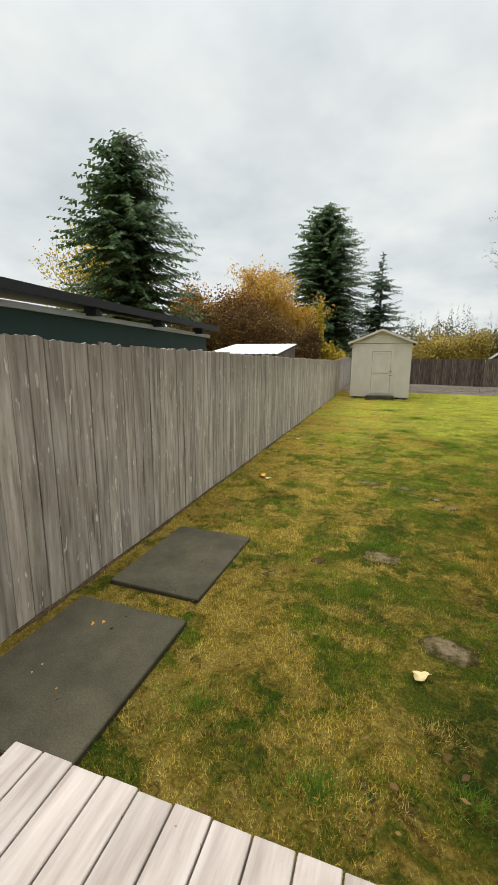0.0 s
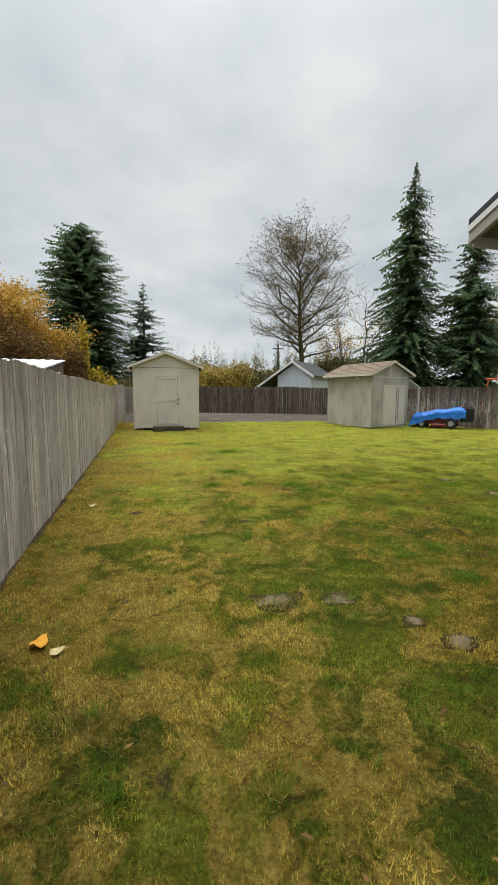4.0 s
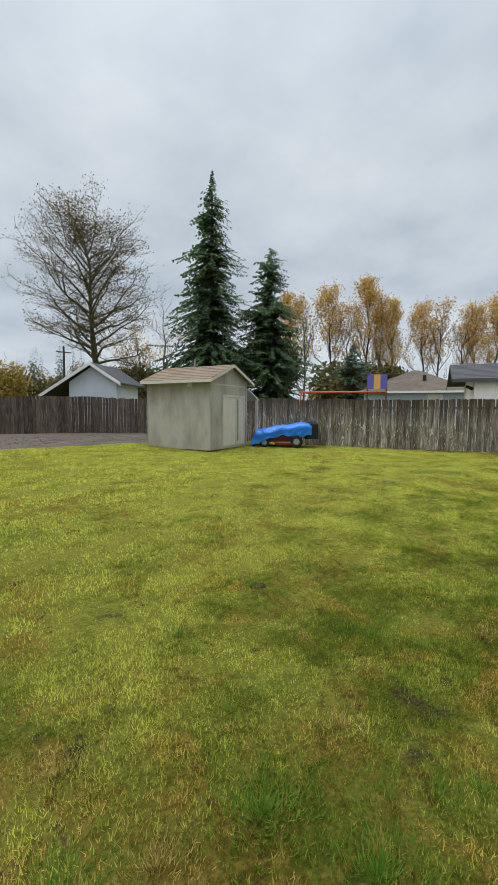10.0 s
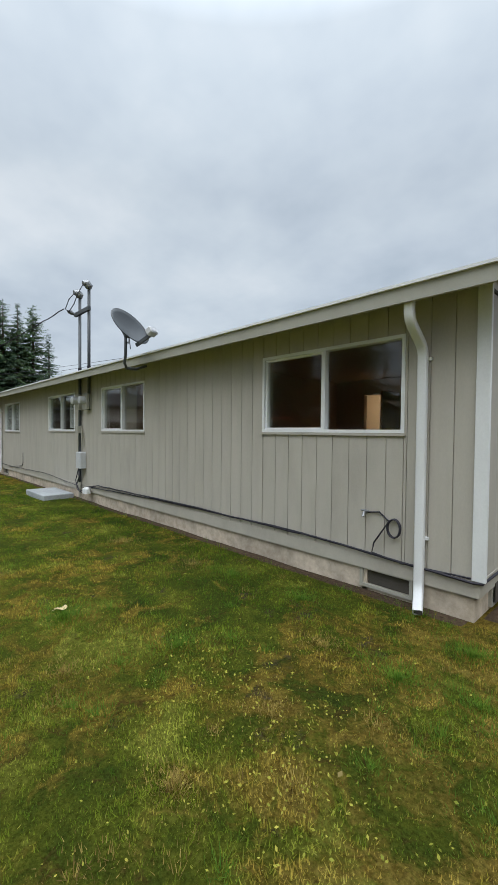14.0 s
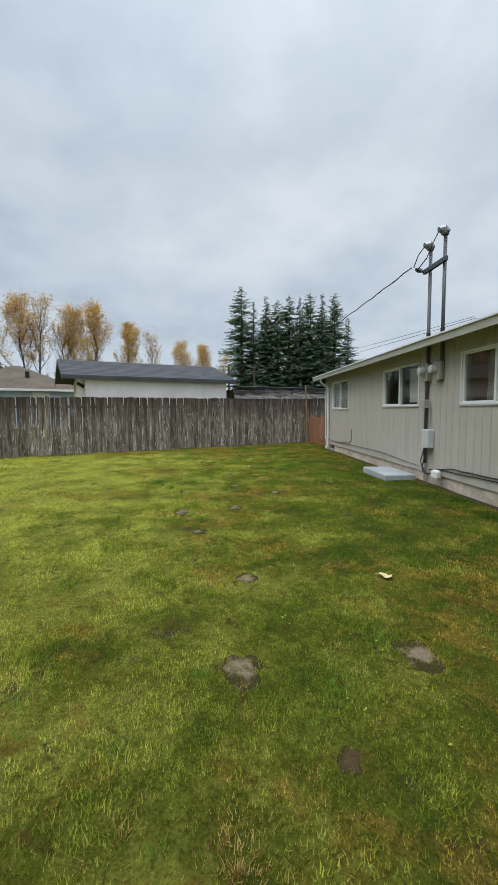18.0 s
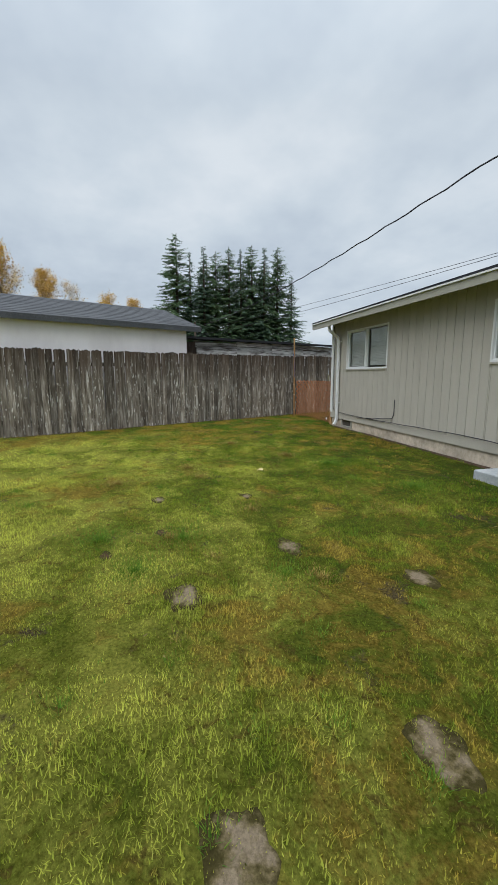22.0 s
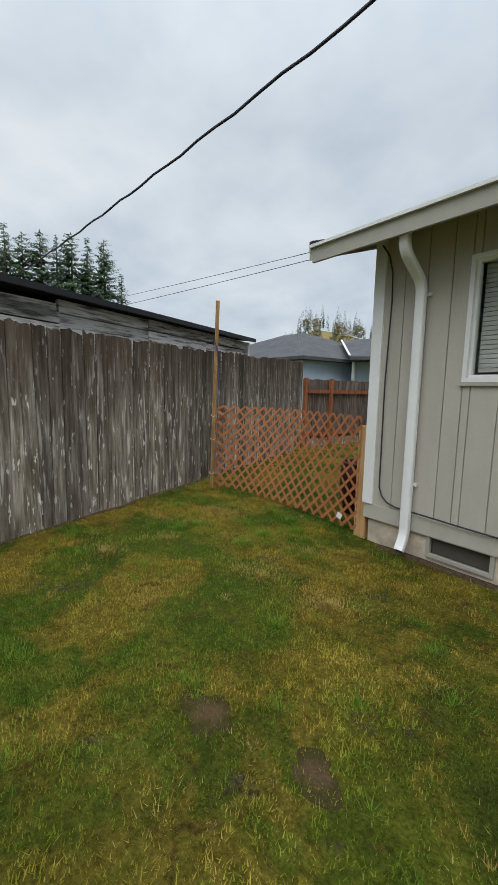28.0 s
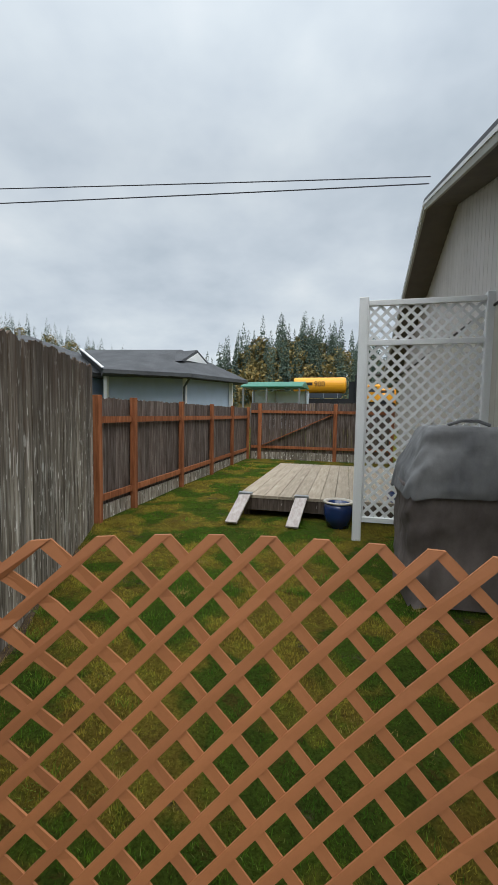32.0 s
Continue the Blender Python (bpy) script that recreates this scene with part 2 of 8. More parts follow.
def turf_colours(t, vec):
    """Lawn: deep green near the house, lime in the open, both carrying painted shade and light, with tawny moss patches
    and a dead strip along the long grey fence.
    """
    warp = t.nodes.new("ShaderNodeVectorMath")
    warp.operation = "MULTIPLY_ADD"
    wob = node(t, "ShaderNodeTexNoise", Scale=2.3, Detail=4.0, Roughness=0.6)
    t.links.new(vec, wob.inputs["Vector"])
    t.links.new(wob.outputs["Color"], warp.inputs[0])
    warp.inputs[1].default_value = (0.7, 0.7, 0.0)
    t.links.new(vec, warp.inputs[2])
    wv = warp.outputs[0]
    n1 = noisen(t, wv, 0.55, 4.0, 0.6)
    n2 = noisen(t, wv, 1.5, 5.0, 0.66)
    n3 = noisen(t, wv, 3.2, 6.0, 0.72)
    n4 = noisen(t, vec, 16.0, 4.0, 0.65)
    sep = t.nodes.new("ShaderNodeSeparateXYZ")
    t.links.new(vec, sep.inputs[0])
    x, y = sep.outputs[0], sep.outputs[1]
    mid = mathn(t, "ADD", mathn(t, "MULTIPLY", n3, 0.6), mathn(t, "MULTIPLY", n4, 0.4))
    ochre = ramp(t, mid, [(0.36, (0.14, 0.085, 0.016)), (0.48, (0.31, 0.205, 0.028)), (0.60, (0.47, 0.35, 0.056))])
    pale = ramp(t, mid, [(0.36, (0.31, 0.19, 0.036)), (0.48, (0.54, 0.37, 0.066)), (0.60, (0.70, 0.54, 0.13))])
    # the strip of lawn beside the long fence is drier than the rest
    west = ramp(t, mathn(t, "ADD", mathn(t, "MULTIPLY", x, 0.1), mathn(t, "MULTIPLY", n1, 0.2)), [(0.12, 1.0), (0.42, 0.0)])
    ochre = mixc(t, west, ochre, pale)
    lush = ramp(t, mathn(t, "ADD", mathn(t, "MULTIPLY", x, 0.05), mathn(t, "MULTIPLY", n1, 0.1)), [(0.14, 0.0), (0.28, 0.045), (0.78, 0.042), (0.90, 0.0)])
    strip = ramp(t, mathn(t, "MULTIPLY", mathn(t, "ADD", x, 1.9), 0.4), [(0.05, 0.10), (0.5, 0.045), (1.0, 0.015)])
    # side yard grass: deeper green and less tawny than the rest
    deeper = mathn(t, "MULTIPLY", ramp(t, mathn(t, "MULTIPLY", x, 0.05), [(0.85, 0.0), (0.9, 1.0)]), ramp(t, mathn(t, "MULTIPLY", y, 0.1), [(0.5, 1.0), (0.58, 0.0)]))
    # light put into the green: darker by the house, paler across the open lawn
    open_light = ramp(t, mathn(t, "MULTIPLY", y, 0.05), [(0.10, 0.0), (0.34, 0.05), (0.48, 0.14), (0.62, 0.25), (1.0, 0.30)])
    gf = mathn(t, "ADD", mathn(t, "ADD", mathn(t, "MULTIPLY", n2, 0.75), mathn(t, "MULTIPLY", n4, 0.25)), mathn(t, "SUBTRACT", open_light, 0.05))
    gf = mathn(t, "ADD", mathn(t, "SUBTRACT", gf, mathn(t, "MULTIPLY", deeper, 0.06)), mathn(t, "MULTIPLY", west, 0.05))
    green = ramp(t, gf, [(0.38, (0.038, 0.092, 0.010)), (0.47, (0.092, 0.155, 0.012)), (0.57, (0.195, 0.245, 0.020)), (0.72, (0.53, 0.55, 0.085))])
    mixf = mathn(t, "ADD", mathn(t, "ADD", mathn(t, "MULTIPLY", n1, 0.42), mathn(t, "MULTIPLY", n3, 0.58)), strip)
    mixf = mathn(t, "SUBTRACT", mixf, mathn(t, "MULTIPLY", open_light, 0.12))
    mixf = mathn(t, "SUBTRACT", mathn(t, "SUBTRACT", mixf, mathn(t, "MULTIPLY", deeper, 0.09)), lush)
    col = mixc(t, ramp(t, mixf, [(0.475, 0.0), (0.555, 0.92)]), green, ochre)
    east = ramp(t, mathn(t, "MULTIPLY", x, 0.05), [(0.80, 0.0), (0.90, 1.0)])
    patch = noisen(t, warp.outputs[0], 1.25, 3.0, 0.5)
    tawny = mixc(t, ramp(t, patch, [(0.465, 0.0), (0.535, 1.0)]), ramp(t, mid, [(0.38, (0.035, 0.105, 0.008)), (0.56, (0.085, 0.18, 0.014))]), ramp(t, mid, [(0.36, (0.20, 0.125, 0.022)), (0.48, (0.34, 0.235, 0.035)), (0.60, (0.42, 0.36, 0.045))]))
    col = mixc(t, mathn(t, "MULTIPLY", east, 0.75), col, tawny)
    dead = noisen(t, wv, 6.5, 5.0, 0.7)
    col = mixc(t, mathn(t, "MULTIPLY", ramp(t, dead, [(0.58, 0.0), (0.65, 1.0)]), 0.7), col, (0.135, 0.080, 0.022))
    return col, n1, n2, n3


def turf(name):
    m, t, b = material(name, 0.95, spec=0.02)
    vec = coords(t, world_space=True)
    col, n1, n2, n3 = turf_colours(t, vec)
    soil = noisen(t, vec, 1.9, 8.0, 0.72)
    fine = noisen(t, vec, 60.0, 6.0, 0.7)
    col = mixc(t, ramp(t, soil, [(0.60, 0.0), (0.66, 0.9)]), col, ramp(t, fine, [(0.3, (0.055, 0.038, 0.024)), (0.7, (0.19, 0.15, 0.11))]))
    # thatch between the blades, its brown darkened for the shade down among them
    col = mixc(t, 0.57, col, (0.044, 0.034, 0.012))
    col = mixc(t, 0.8, col, ramp(t, fine, [(0.34, 0.35), (0.60, 1.1)]), "MULTIPLY")
    t.links.new(col, b.inputs["Base Color"])
    bumpn(t, b, fine, 1.0, 0.04)
    return m


def blade_mat(name):
    m, t, b = material(name, 0.75, spec=0.06)
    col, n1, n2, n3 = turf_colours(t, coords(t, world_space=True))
    r = t.nodes.new("ShaderNodeNewGeometry").outputs["Random Per Island"]
    col = mixc(t, ramp(t, r, [(0.0, 0.35), (0.22, 0.0), (0.96, 0.0), (0.99, 0.35)]), col, ramp(t, r, [(0.4, (0.03, 0.10, 0.010)), (0.6, (0.36, 0.31, 0.12))]))
    v = mathn(t, "FRACT", mathn(t, "MULTIPLY", r, 37.0))
    col = mixc(t, 1.0, col, ramp(t, v, [(0.0, 0.86), (1.0, 1.12)]), "MULTIPLY")
    t.links.new(col, b.inputs["Base Color"])
    up = t.nodes.new("ShaderNodeVectorMath")
    up.operation = "ADD"
    up.inputs[1].default_value = (0, 0, 0.8)
    t.links.new(t.nodes.new("ShaderNodeNewGeometry").outputs["Normal"], up.inputs[0])
    unit = t.nodes.new("ShaderNodeVectorMath")
    unit.operation = "NORMALIZE"
    t.links.new(up.outputs[0], unit.inputs[0])
    t.links.new(unit.outputs[0], b.inputs["Normal"])
    tr = t.nodes.new("ShaderNodeBsdfTranslucent")
    t.links.new(col, tr.inputs[0])
    mx = t.nodes.new("ShaderNodeMixShader")
    mx.inputs[0].default_value = 0.42
    t.links.new(b.outputs[0], mx.inputs[1])
    t.links.new(tr.outputs[0], mx.inputs[2])
    t.links.new(mx.outputs[0], t.nodes["Material Output"].inputs[0])
    return m


def gritty(name, stops, scale=40.0, rough=0.92, bump=0.6, dist=0.01, big=1.2, amount=0.4):
    """Concrete, gravel, shingle grit: fine speckle under broad stains."""
    m, t, b = material(name, rough, spec=0.15)
    v = coords(t, shift=3.0)
    f = noisen(t, v, scale, 6.0, 0.7)
    col = ramp(t, f, stops)
    s = noisen(t, v, big, 5.0, 0.6)
    col = mixc(t, amount, col, ramp(t, s, [(0.35, 0.35), (0.65, 1.05)]), "MULTIPLY")
    t.links.new(col, b.inputs["Base Color"])
    bumpn(t, b, f, bump, dist)
    return m


def cloth(name, dark, pale):
    """Faded outdoor cloth with soft creases."""
    m, t, b = material(name, 0.75, spec=0.2)
    v = coords(t, (1.0, 1.0, 0.6))
    crease = noisen(t, v, 7.0, 1.5, 0.4)
    col = ramp(t, noisen(t, v, 2.5, 5.0, 0.6), [(0.35, dark), (0.65, pale)])
    t.links.new(mixc(t, 0.2, col, ramp(t, noisen(t, v, 120.0, 2.0), [(0.3, 0.6), (0.7, 1.0)]), "MULTIPLY"), b.inputs["Base Color"])
    bumpn(t, b, crease, 0.6, 0.10)
    return m


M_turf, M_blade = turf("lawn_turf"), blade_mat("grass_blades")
M_fence_grey = grain("weathered_grey_boards", [(0.28, (0.21, 0.180, 0.145)), (0.46, (0.42, 0.378, 0.325)), (0.64, (0.58, 0.54, 0.485)), (0.8, (0.72, 0.69, 0.64))], vary=0.15, blot=0.30, knots=(0.66, (0.70, 0.67, 0.61)), streak=(0.66, (0.16, 0.135, 0.11)), top=(1.25, 1.95, (0.19, 0.15, 0.115), 0.6))
M_fence_dark = grain("weathered_dark_boards", [(0.28, (0.07, 0.054, 0.040)), (0.46, (0.185, 0.155, 0.122)), (0.60, (0.34, 0.30, 0.25)), (0.76, (0.54, 0.50, 0.45))], vary=0.34, blot=0.6, knots=(0.635, (0.58, 0.56, 0.51)), streak=(0.60, (0.46, 0.43, 0.38)), top=(1.0, 1.9, (0.055, 0.036, 0.024), 0.85))
M_fence_back = grain("old_brown_boards", [(0.28, (0.05, 0.037, 0.03)), (0.5, (0.12, 0.09, 0.072)), (0.66, (0.20, 0.16, 0.13)), (0.82, (0.32, 0.27, 0.22))], vary=0.25, blot=0.5, knots=(0.70, (0.36, 0.32, 0.28)), streak=(0.68, (0.28, 0.24, 0.2)))
M_fence_pale = grain("bleached_boards", [(0.3, (0.20, 0.18, 0.14)), (0.6, (0.36, 0.33, 0.27))], vary=0.15)
M_red_wood = grain("red_stained_wood", [(0.3, (0.18, 0.060, 0.025)), (0.55, (0.33, 0.118, 0.048)), (0.75, (0.44, 0.18, 0.085))], vary=0.15, blot=0.3)
M_red_board = grain("dark_stained_boards", [(0.3, (0.055, 0.036, 0.028)), (0.5, (0.13, 0.10, 0.085)), (0.66, (0.22, 0.185, 0.165)), (0.8, (0.32, 0.285, 0.26))], vary=0.2, blot=0.5)
M_raw_wood = grain("raw_timber", [(0.3, (0.28, 0.145, 0.055)), (0.55, (0.46, 0.275, 0.12)), (0.75, (0.58, 0.38, 0.19))], vary=0.08, blot=0.25)
M_deck = grain("grey_painted_decking", [(0.3, (0.34, 0.29, 0.265)), (0.55, (0.47, 0.42, 0.39)), (0.75, (0.56, 0.51, 0.48))], stretch=(14, 1.2, 14), vary=0.08, blot=0.2, knots=(0.735, (0.30, 0.12, 0.055)))
M_platform = grain("tan_decking", [(0.3, (0.27, 0.22, 0.165)), (0.55, (0.37, 0.31, 0.235)), (0.75, (0.44, 0.38, 0.30))], stretch=(14, 1.2, 14), vary=0.06, blot=0.2)
M_screen = plain("rusty_vent_screen", (0.085, 0.075, 0.062), 0.8, grit=0.5, scale=160.0)
M_lattice = paint("brown_lattice", (0.35, 0.138, 0.055), 0.6, (0.25, 0.095, 0.045), 0.5, vary=0.06)
M_white = paint("white_paint", (0.78, 0.79, 0.79), 0.5, (0.36, 0.33, 0.28), 0.18)
M_siding = paint("taupe_siding_paint", (0.475, 0.445, 0.385), 0.75, (0.20, 0.175, 0.14), 0.3, vary=0.025)
M_trim = paint("taupe_trim_paint", (0.38, 0.37, 0.315), 0.65, (0.22, 0.2, 0.16), 0.3)
M_gable = paint("pale_gable_paint", (0.58, 0.545, 0.52), 0.7, (0.30, 0.27, 0.22), 0.3)
M_seam = plain("dark_joint", (0.055, 0.05, 0.043), 0.9)
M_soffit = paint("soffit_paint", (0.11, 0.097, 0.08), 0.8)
M_found = gritty("stained_foundation", [(0.3, (0.46, 0.38, 0.29)), (0.7, (0.74, 0.65, 0.53))], 9.0, amount=0.5, big=2.2)
M_slab = gritty("mossy_concrete", [(0.3, (0.058, 0.052, 0.034)), (0.7, (0.10, 0.092, 0.064))], 90.0, amount=0.55, bump=0.2, big=3.0, dist=0.004)
M_pad = gritty("pale_concrete", [(0.3, (0.34, 0.36, 0.37)), (0.7, (0.46, 0.48, 0.49))], 30.0)
M_shingle = gritty("dark_shingles", [(0.3, (0.022, 0.022, 0.026)), (0.7, (0.072, 0.072, 0.08))], 60.0)
M_shingle_grey = gritty("grey_shingles", [(0.3, (0.06, 0.062, 0.067)), (0.7, (0.125, 0.13, 0.138))], 30.0)
M_shingle_tan = gritty("tan_shingles", [(0.3, (0.17, 0.132, 0.095)), (0.7, (0.32, 0.255, 0.19))], 30.0)
M_gravel = gritty("damp_gravel", [(0.3, (0.055, 0.044, 0.035)), (0.5, (0.12, 0.098, 0.080)), (0.7, (0.23, 0.198, 0.168))], 14.0, bump=1.0, dist=0.03)
M_soil = gritty("bare_soil", [(0.3, (0.045, 0.028, 0.016)), (0.7, (0.13, 0.09, 0.056))], 25.0, bump=1.0, dist=0.03)
M_shed = paint("beige_shed_paint", (0.63, 0.585, 0.505), 0.7, (0.25, 0.215, 0.165), 0.2)
M_shed2 = paint("stained_shed_paint", (0.43, 0.405, 0.355), 0.75, (0.16, 0.14, 0.115), 0.7, scale=1.6)
M_black = plain("black_metal", (0.018, 0.019, 0.022), 0.45, 0.2)
M_dkgrey = plain("dark_grey_enamel", (0.075, 0.083, 0.09), 0.4, 0.1)
M_galv = plain("galvanised_steel", (0.33, 0.34, 0.35), 0.45, 0.75)
M_plastic = plain("pale_grey_plastic", (0.55, 0.56, 0.57), 0.5)
M_cable = plain("black_cable", (0.026, 0.024, 0.034), 0.6)
M_rope_blue = plain("blue_cord", (0.03, 0.06, 0.22), 0.8)
M_string = plain("pale_string", (0.6, 0.57, 0.48), 0.85)
M_tarp = plain("blue_tarpaulin", (0.012, 0.19, 0.72), 0.38, 0.0, 0.5, grit=0.25, scale=6.0)
M_red = plain("red_enamel", (0.16, 0.012, 0.012), 0.35)
M_rubber = plain("black_rubber", (0.016, 0.016, 0.017), 0.85)
M_rim = plain("grey_wheel_rim", (0.3, 0.3, 0.3), 0.5)
M_cover_top = cloth("grey_cover_cloth", (0.13, 0.132, 0.135), (0.23, 0.23, 0.23))
M_cover_low = cloth("brown_cover_cloth", (0.10, 0.083, 0.077), (0.18, 0.152, 0.14))
M_pot = plain("blue_glaze", (0.012, 0.03, 0.11), 0.15, 0.0, 0.6)
M_pot_rim = plain("cream_glaze", (0.55, 0.50, 0.42), 0.3)
M_green_wall = paint("dark_green_siding", (0.028, 0.065, 0.058), 0.6, (0.02, 0.035, 0.03), 0.4)
M_blue_wall = paint("pale_blue_siding", (0.44, 0.53, 0.66), 0.7, (0.3, 0.36, 0.4), 0.25)
M_white_wall = paint("white_blue_siding", (0.62, 0.68, 0.76), 0.65, (0.45, 0.47, 0.5), 0.25)
M_gar_wall = paint("pale_garage_wall", (0.84, 0.80, 0.79), 0.75, (0.48, 0.43, 0.41), 0.35, scale=1.4)
M_peeling = grain("peeling_boards", [(0.36, (0.12, 0.105, 0.095)), (0.45, (0.36, 0.335, 0.31)), (0.56, (0.68, 0.66, 0.63))], stretch=(1.5, 1.5, 16), vary=0.25)
M_zinc = plain("white_roof_sheet", (0.66, 0.69, 0.71), 0.5, 0.05)
M_canopy_green = plain("green_canopy_sheet", (0.05, 0.20, 0.14), 0.5)
M_yellow = plain("yellow_tank_paint", (0.80, 0.36, 0.015), 0.4)
M_darkpanel = plain("dark_side_panel", (0.035, 0.045, 0.06), 0.5)
M_ink = plain("black_lettering", (0.02, 0.02, 0.02), 0.6)
M_purple = plain("purple_panel", (0.13, 0.11, 0.50), 0.5)
M_gold = plain("amber_panel", (0.75, 0.42, 0.10), 0.5)
M_orange = plain("orange_bar", (0.55, 0.085, 0.025), 0.5)
M_glass = glass("window_glass")
M_blind = plain("pale_blind", (0.62, 0.62, 0.60), 0.7)
M_room = paint("dim_room_wall", (0.40, 0.34, 0.28), 0.85)
M_cab = grain("honey_wood", [(0.3, (0.42, 0.24, 0.08)), (0.7, (0.58, 0.36, 0.14))], vary=0.05)
M_bark = grain("grey_bark", [(0.3, (0.045, 0.036, 0.028)), (0.6, (0.12, 0.10, 0.08)), (0.8, (0.20, 0.175, 0.145))], stretch=(5, 5, 1), vary=0.1)
M_bark_moss = grain("mossy_bark", [(0.3, (0.045, 0.042, 0.022)), (0.6, (0.11, 0.095, 0.05)), (0.8, (0.17, 0.14, 0.09))], stretch=(3, 3, 1), vary=0.1)
M_fir = leafy("fir_needles", [(0.25, (0.032, 0.062, 0.032)), (0.5, (0.085, 0.145, 0.070)), (0.75, (0.16, 0.235, 0.105))], trans=0.35)
M_fir_blue = leafy("blue_spruce_needles", [(0.25, (0.04, 0.072, 0.050)), (0.5, (0.085, 0.14, 0.092)), (0.75, (0.15, 0.215, 0.14))], trans=0.35)
M_gold_leaf = leafy("golden_leaves", [(0.25, (0.34, 0.20, 0.045)), (0.5, (0.60, 0.38, 0.08)), (0.75, (0.76, 0.54, 0.16))])
M_rust_leaf = leafy("rust_leaves", [(0.25, (0.06, 0.034, 0.016)), (0.5, (0.15, 0.082, 0.028)), (0.75, (0.25, 0.15, 0.048))])
M_yel_leaf = leafy("yellow_leaves", [(0.25, (0.26, 0.20, 0.025)), (0.5, (0.50, 0.38, 0.04)), (0.75, (0.66, 0.53, 0.09))])
M_amber_leaf = leafy("amber_leaves", [(0.25, (0.13, 0.062, 0.018)), (0.5, (0.30, 0.15, 0.035)), (0.75, (0.46, 0.27, 0.06))])
M_dry_leaf = leafy("dry_maple_leaves", [(0.25, (0.075, 0.055, 0.022)), (0.5, (0.15, 0.115, 0.04)), (0.75, (0.26, 0.205, 0.07))])
M_dull_leaf = leafy("dull_yellow_leaves", [(0.25, (0.17, 0.125, 0.035)), (0.5, (0.36, 0.27, 0.065)), (0.75, (0.52, 0.41, 0.12))])
M_olive_leaf = leafy("olive_thicket", [(0.25, (0.06, 0.065, 0.03)), (0.5, (0.13, 0.12, 0.05)), (0.75, (0.24, 0.19, 0.07))])
M_far_wood = leafy("far_conifers", [(0.25, (0.05, 0.078, 0.064)), (0.5, (0.088, 0.125, 0.096)), (0.75, (0.135, 0.18, 0.13))], trans=0.0, patch=0.05)
M_far_gold = leafy("far_autumn_trees", [(0.25, (0.10, 0.10, 0.05)), (0.5, (0.20, 0.165, 0.065)), (0.75, (0.34, 0.24, 0.08))], trans=0.0, patch=0.08)
M_clover = leafy("yellowed_clover", [(0.25, (0.22, 0.25, 0.03)), (0.5, (0.38, 0.38, 0.05)), (0.75, (0.56, 0.50, 0.09))])
M_leaf_fallen = plain("fallen_leaf", (0.62, 0.50, 0.26), 0.7)
M_leaf_orange = plain("fallen_orange_leaf", (0.72, 0.34, 0.03), 0.7)

# ---- building blocks ----


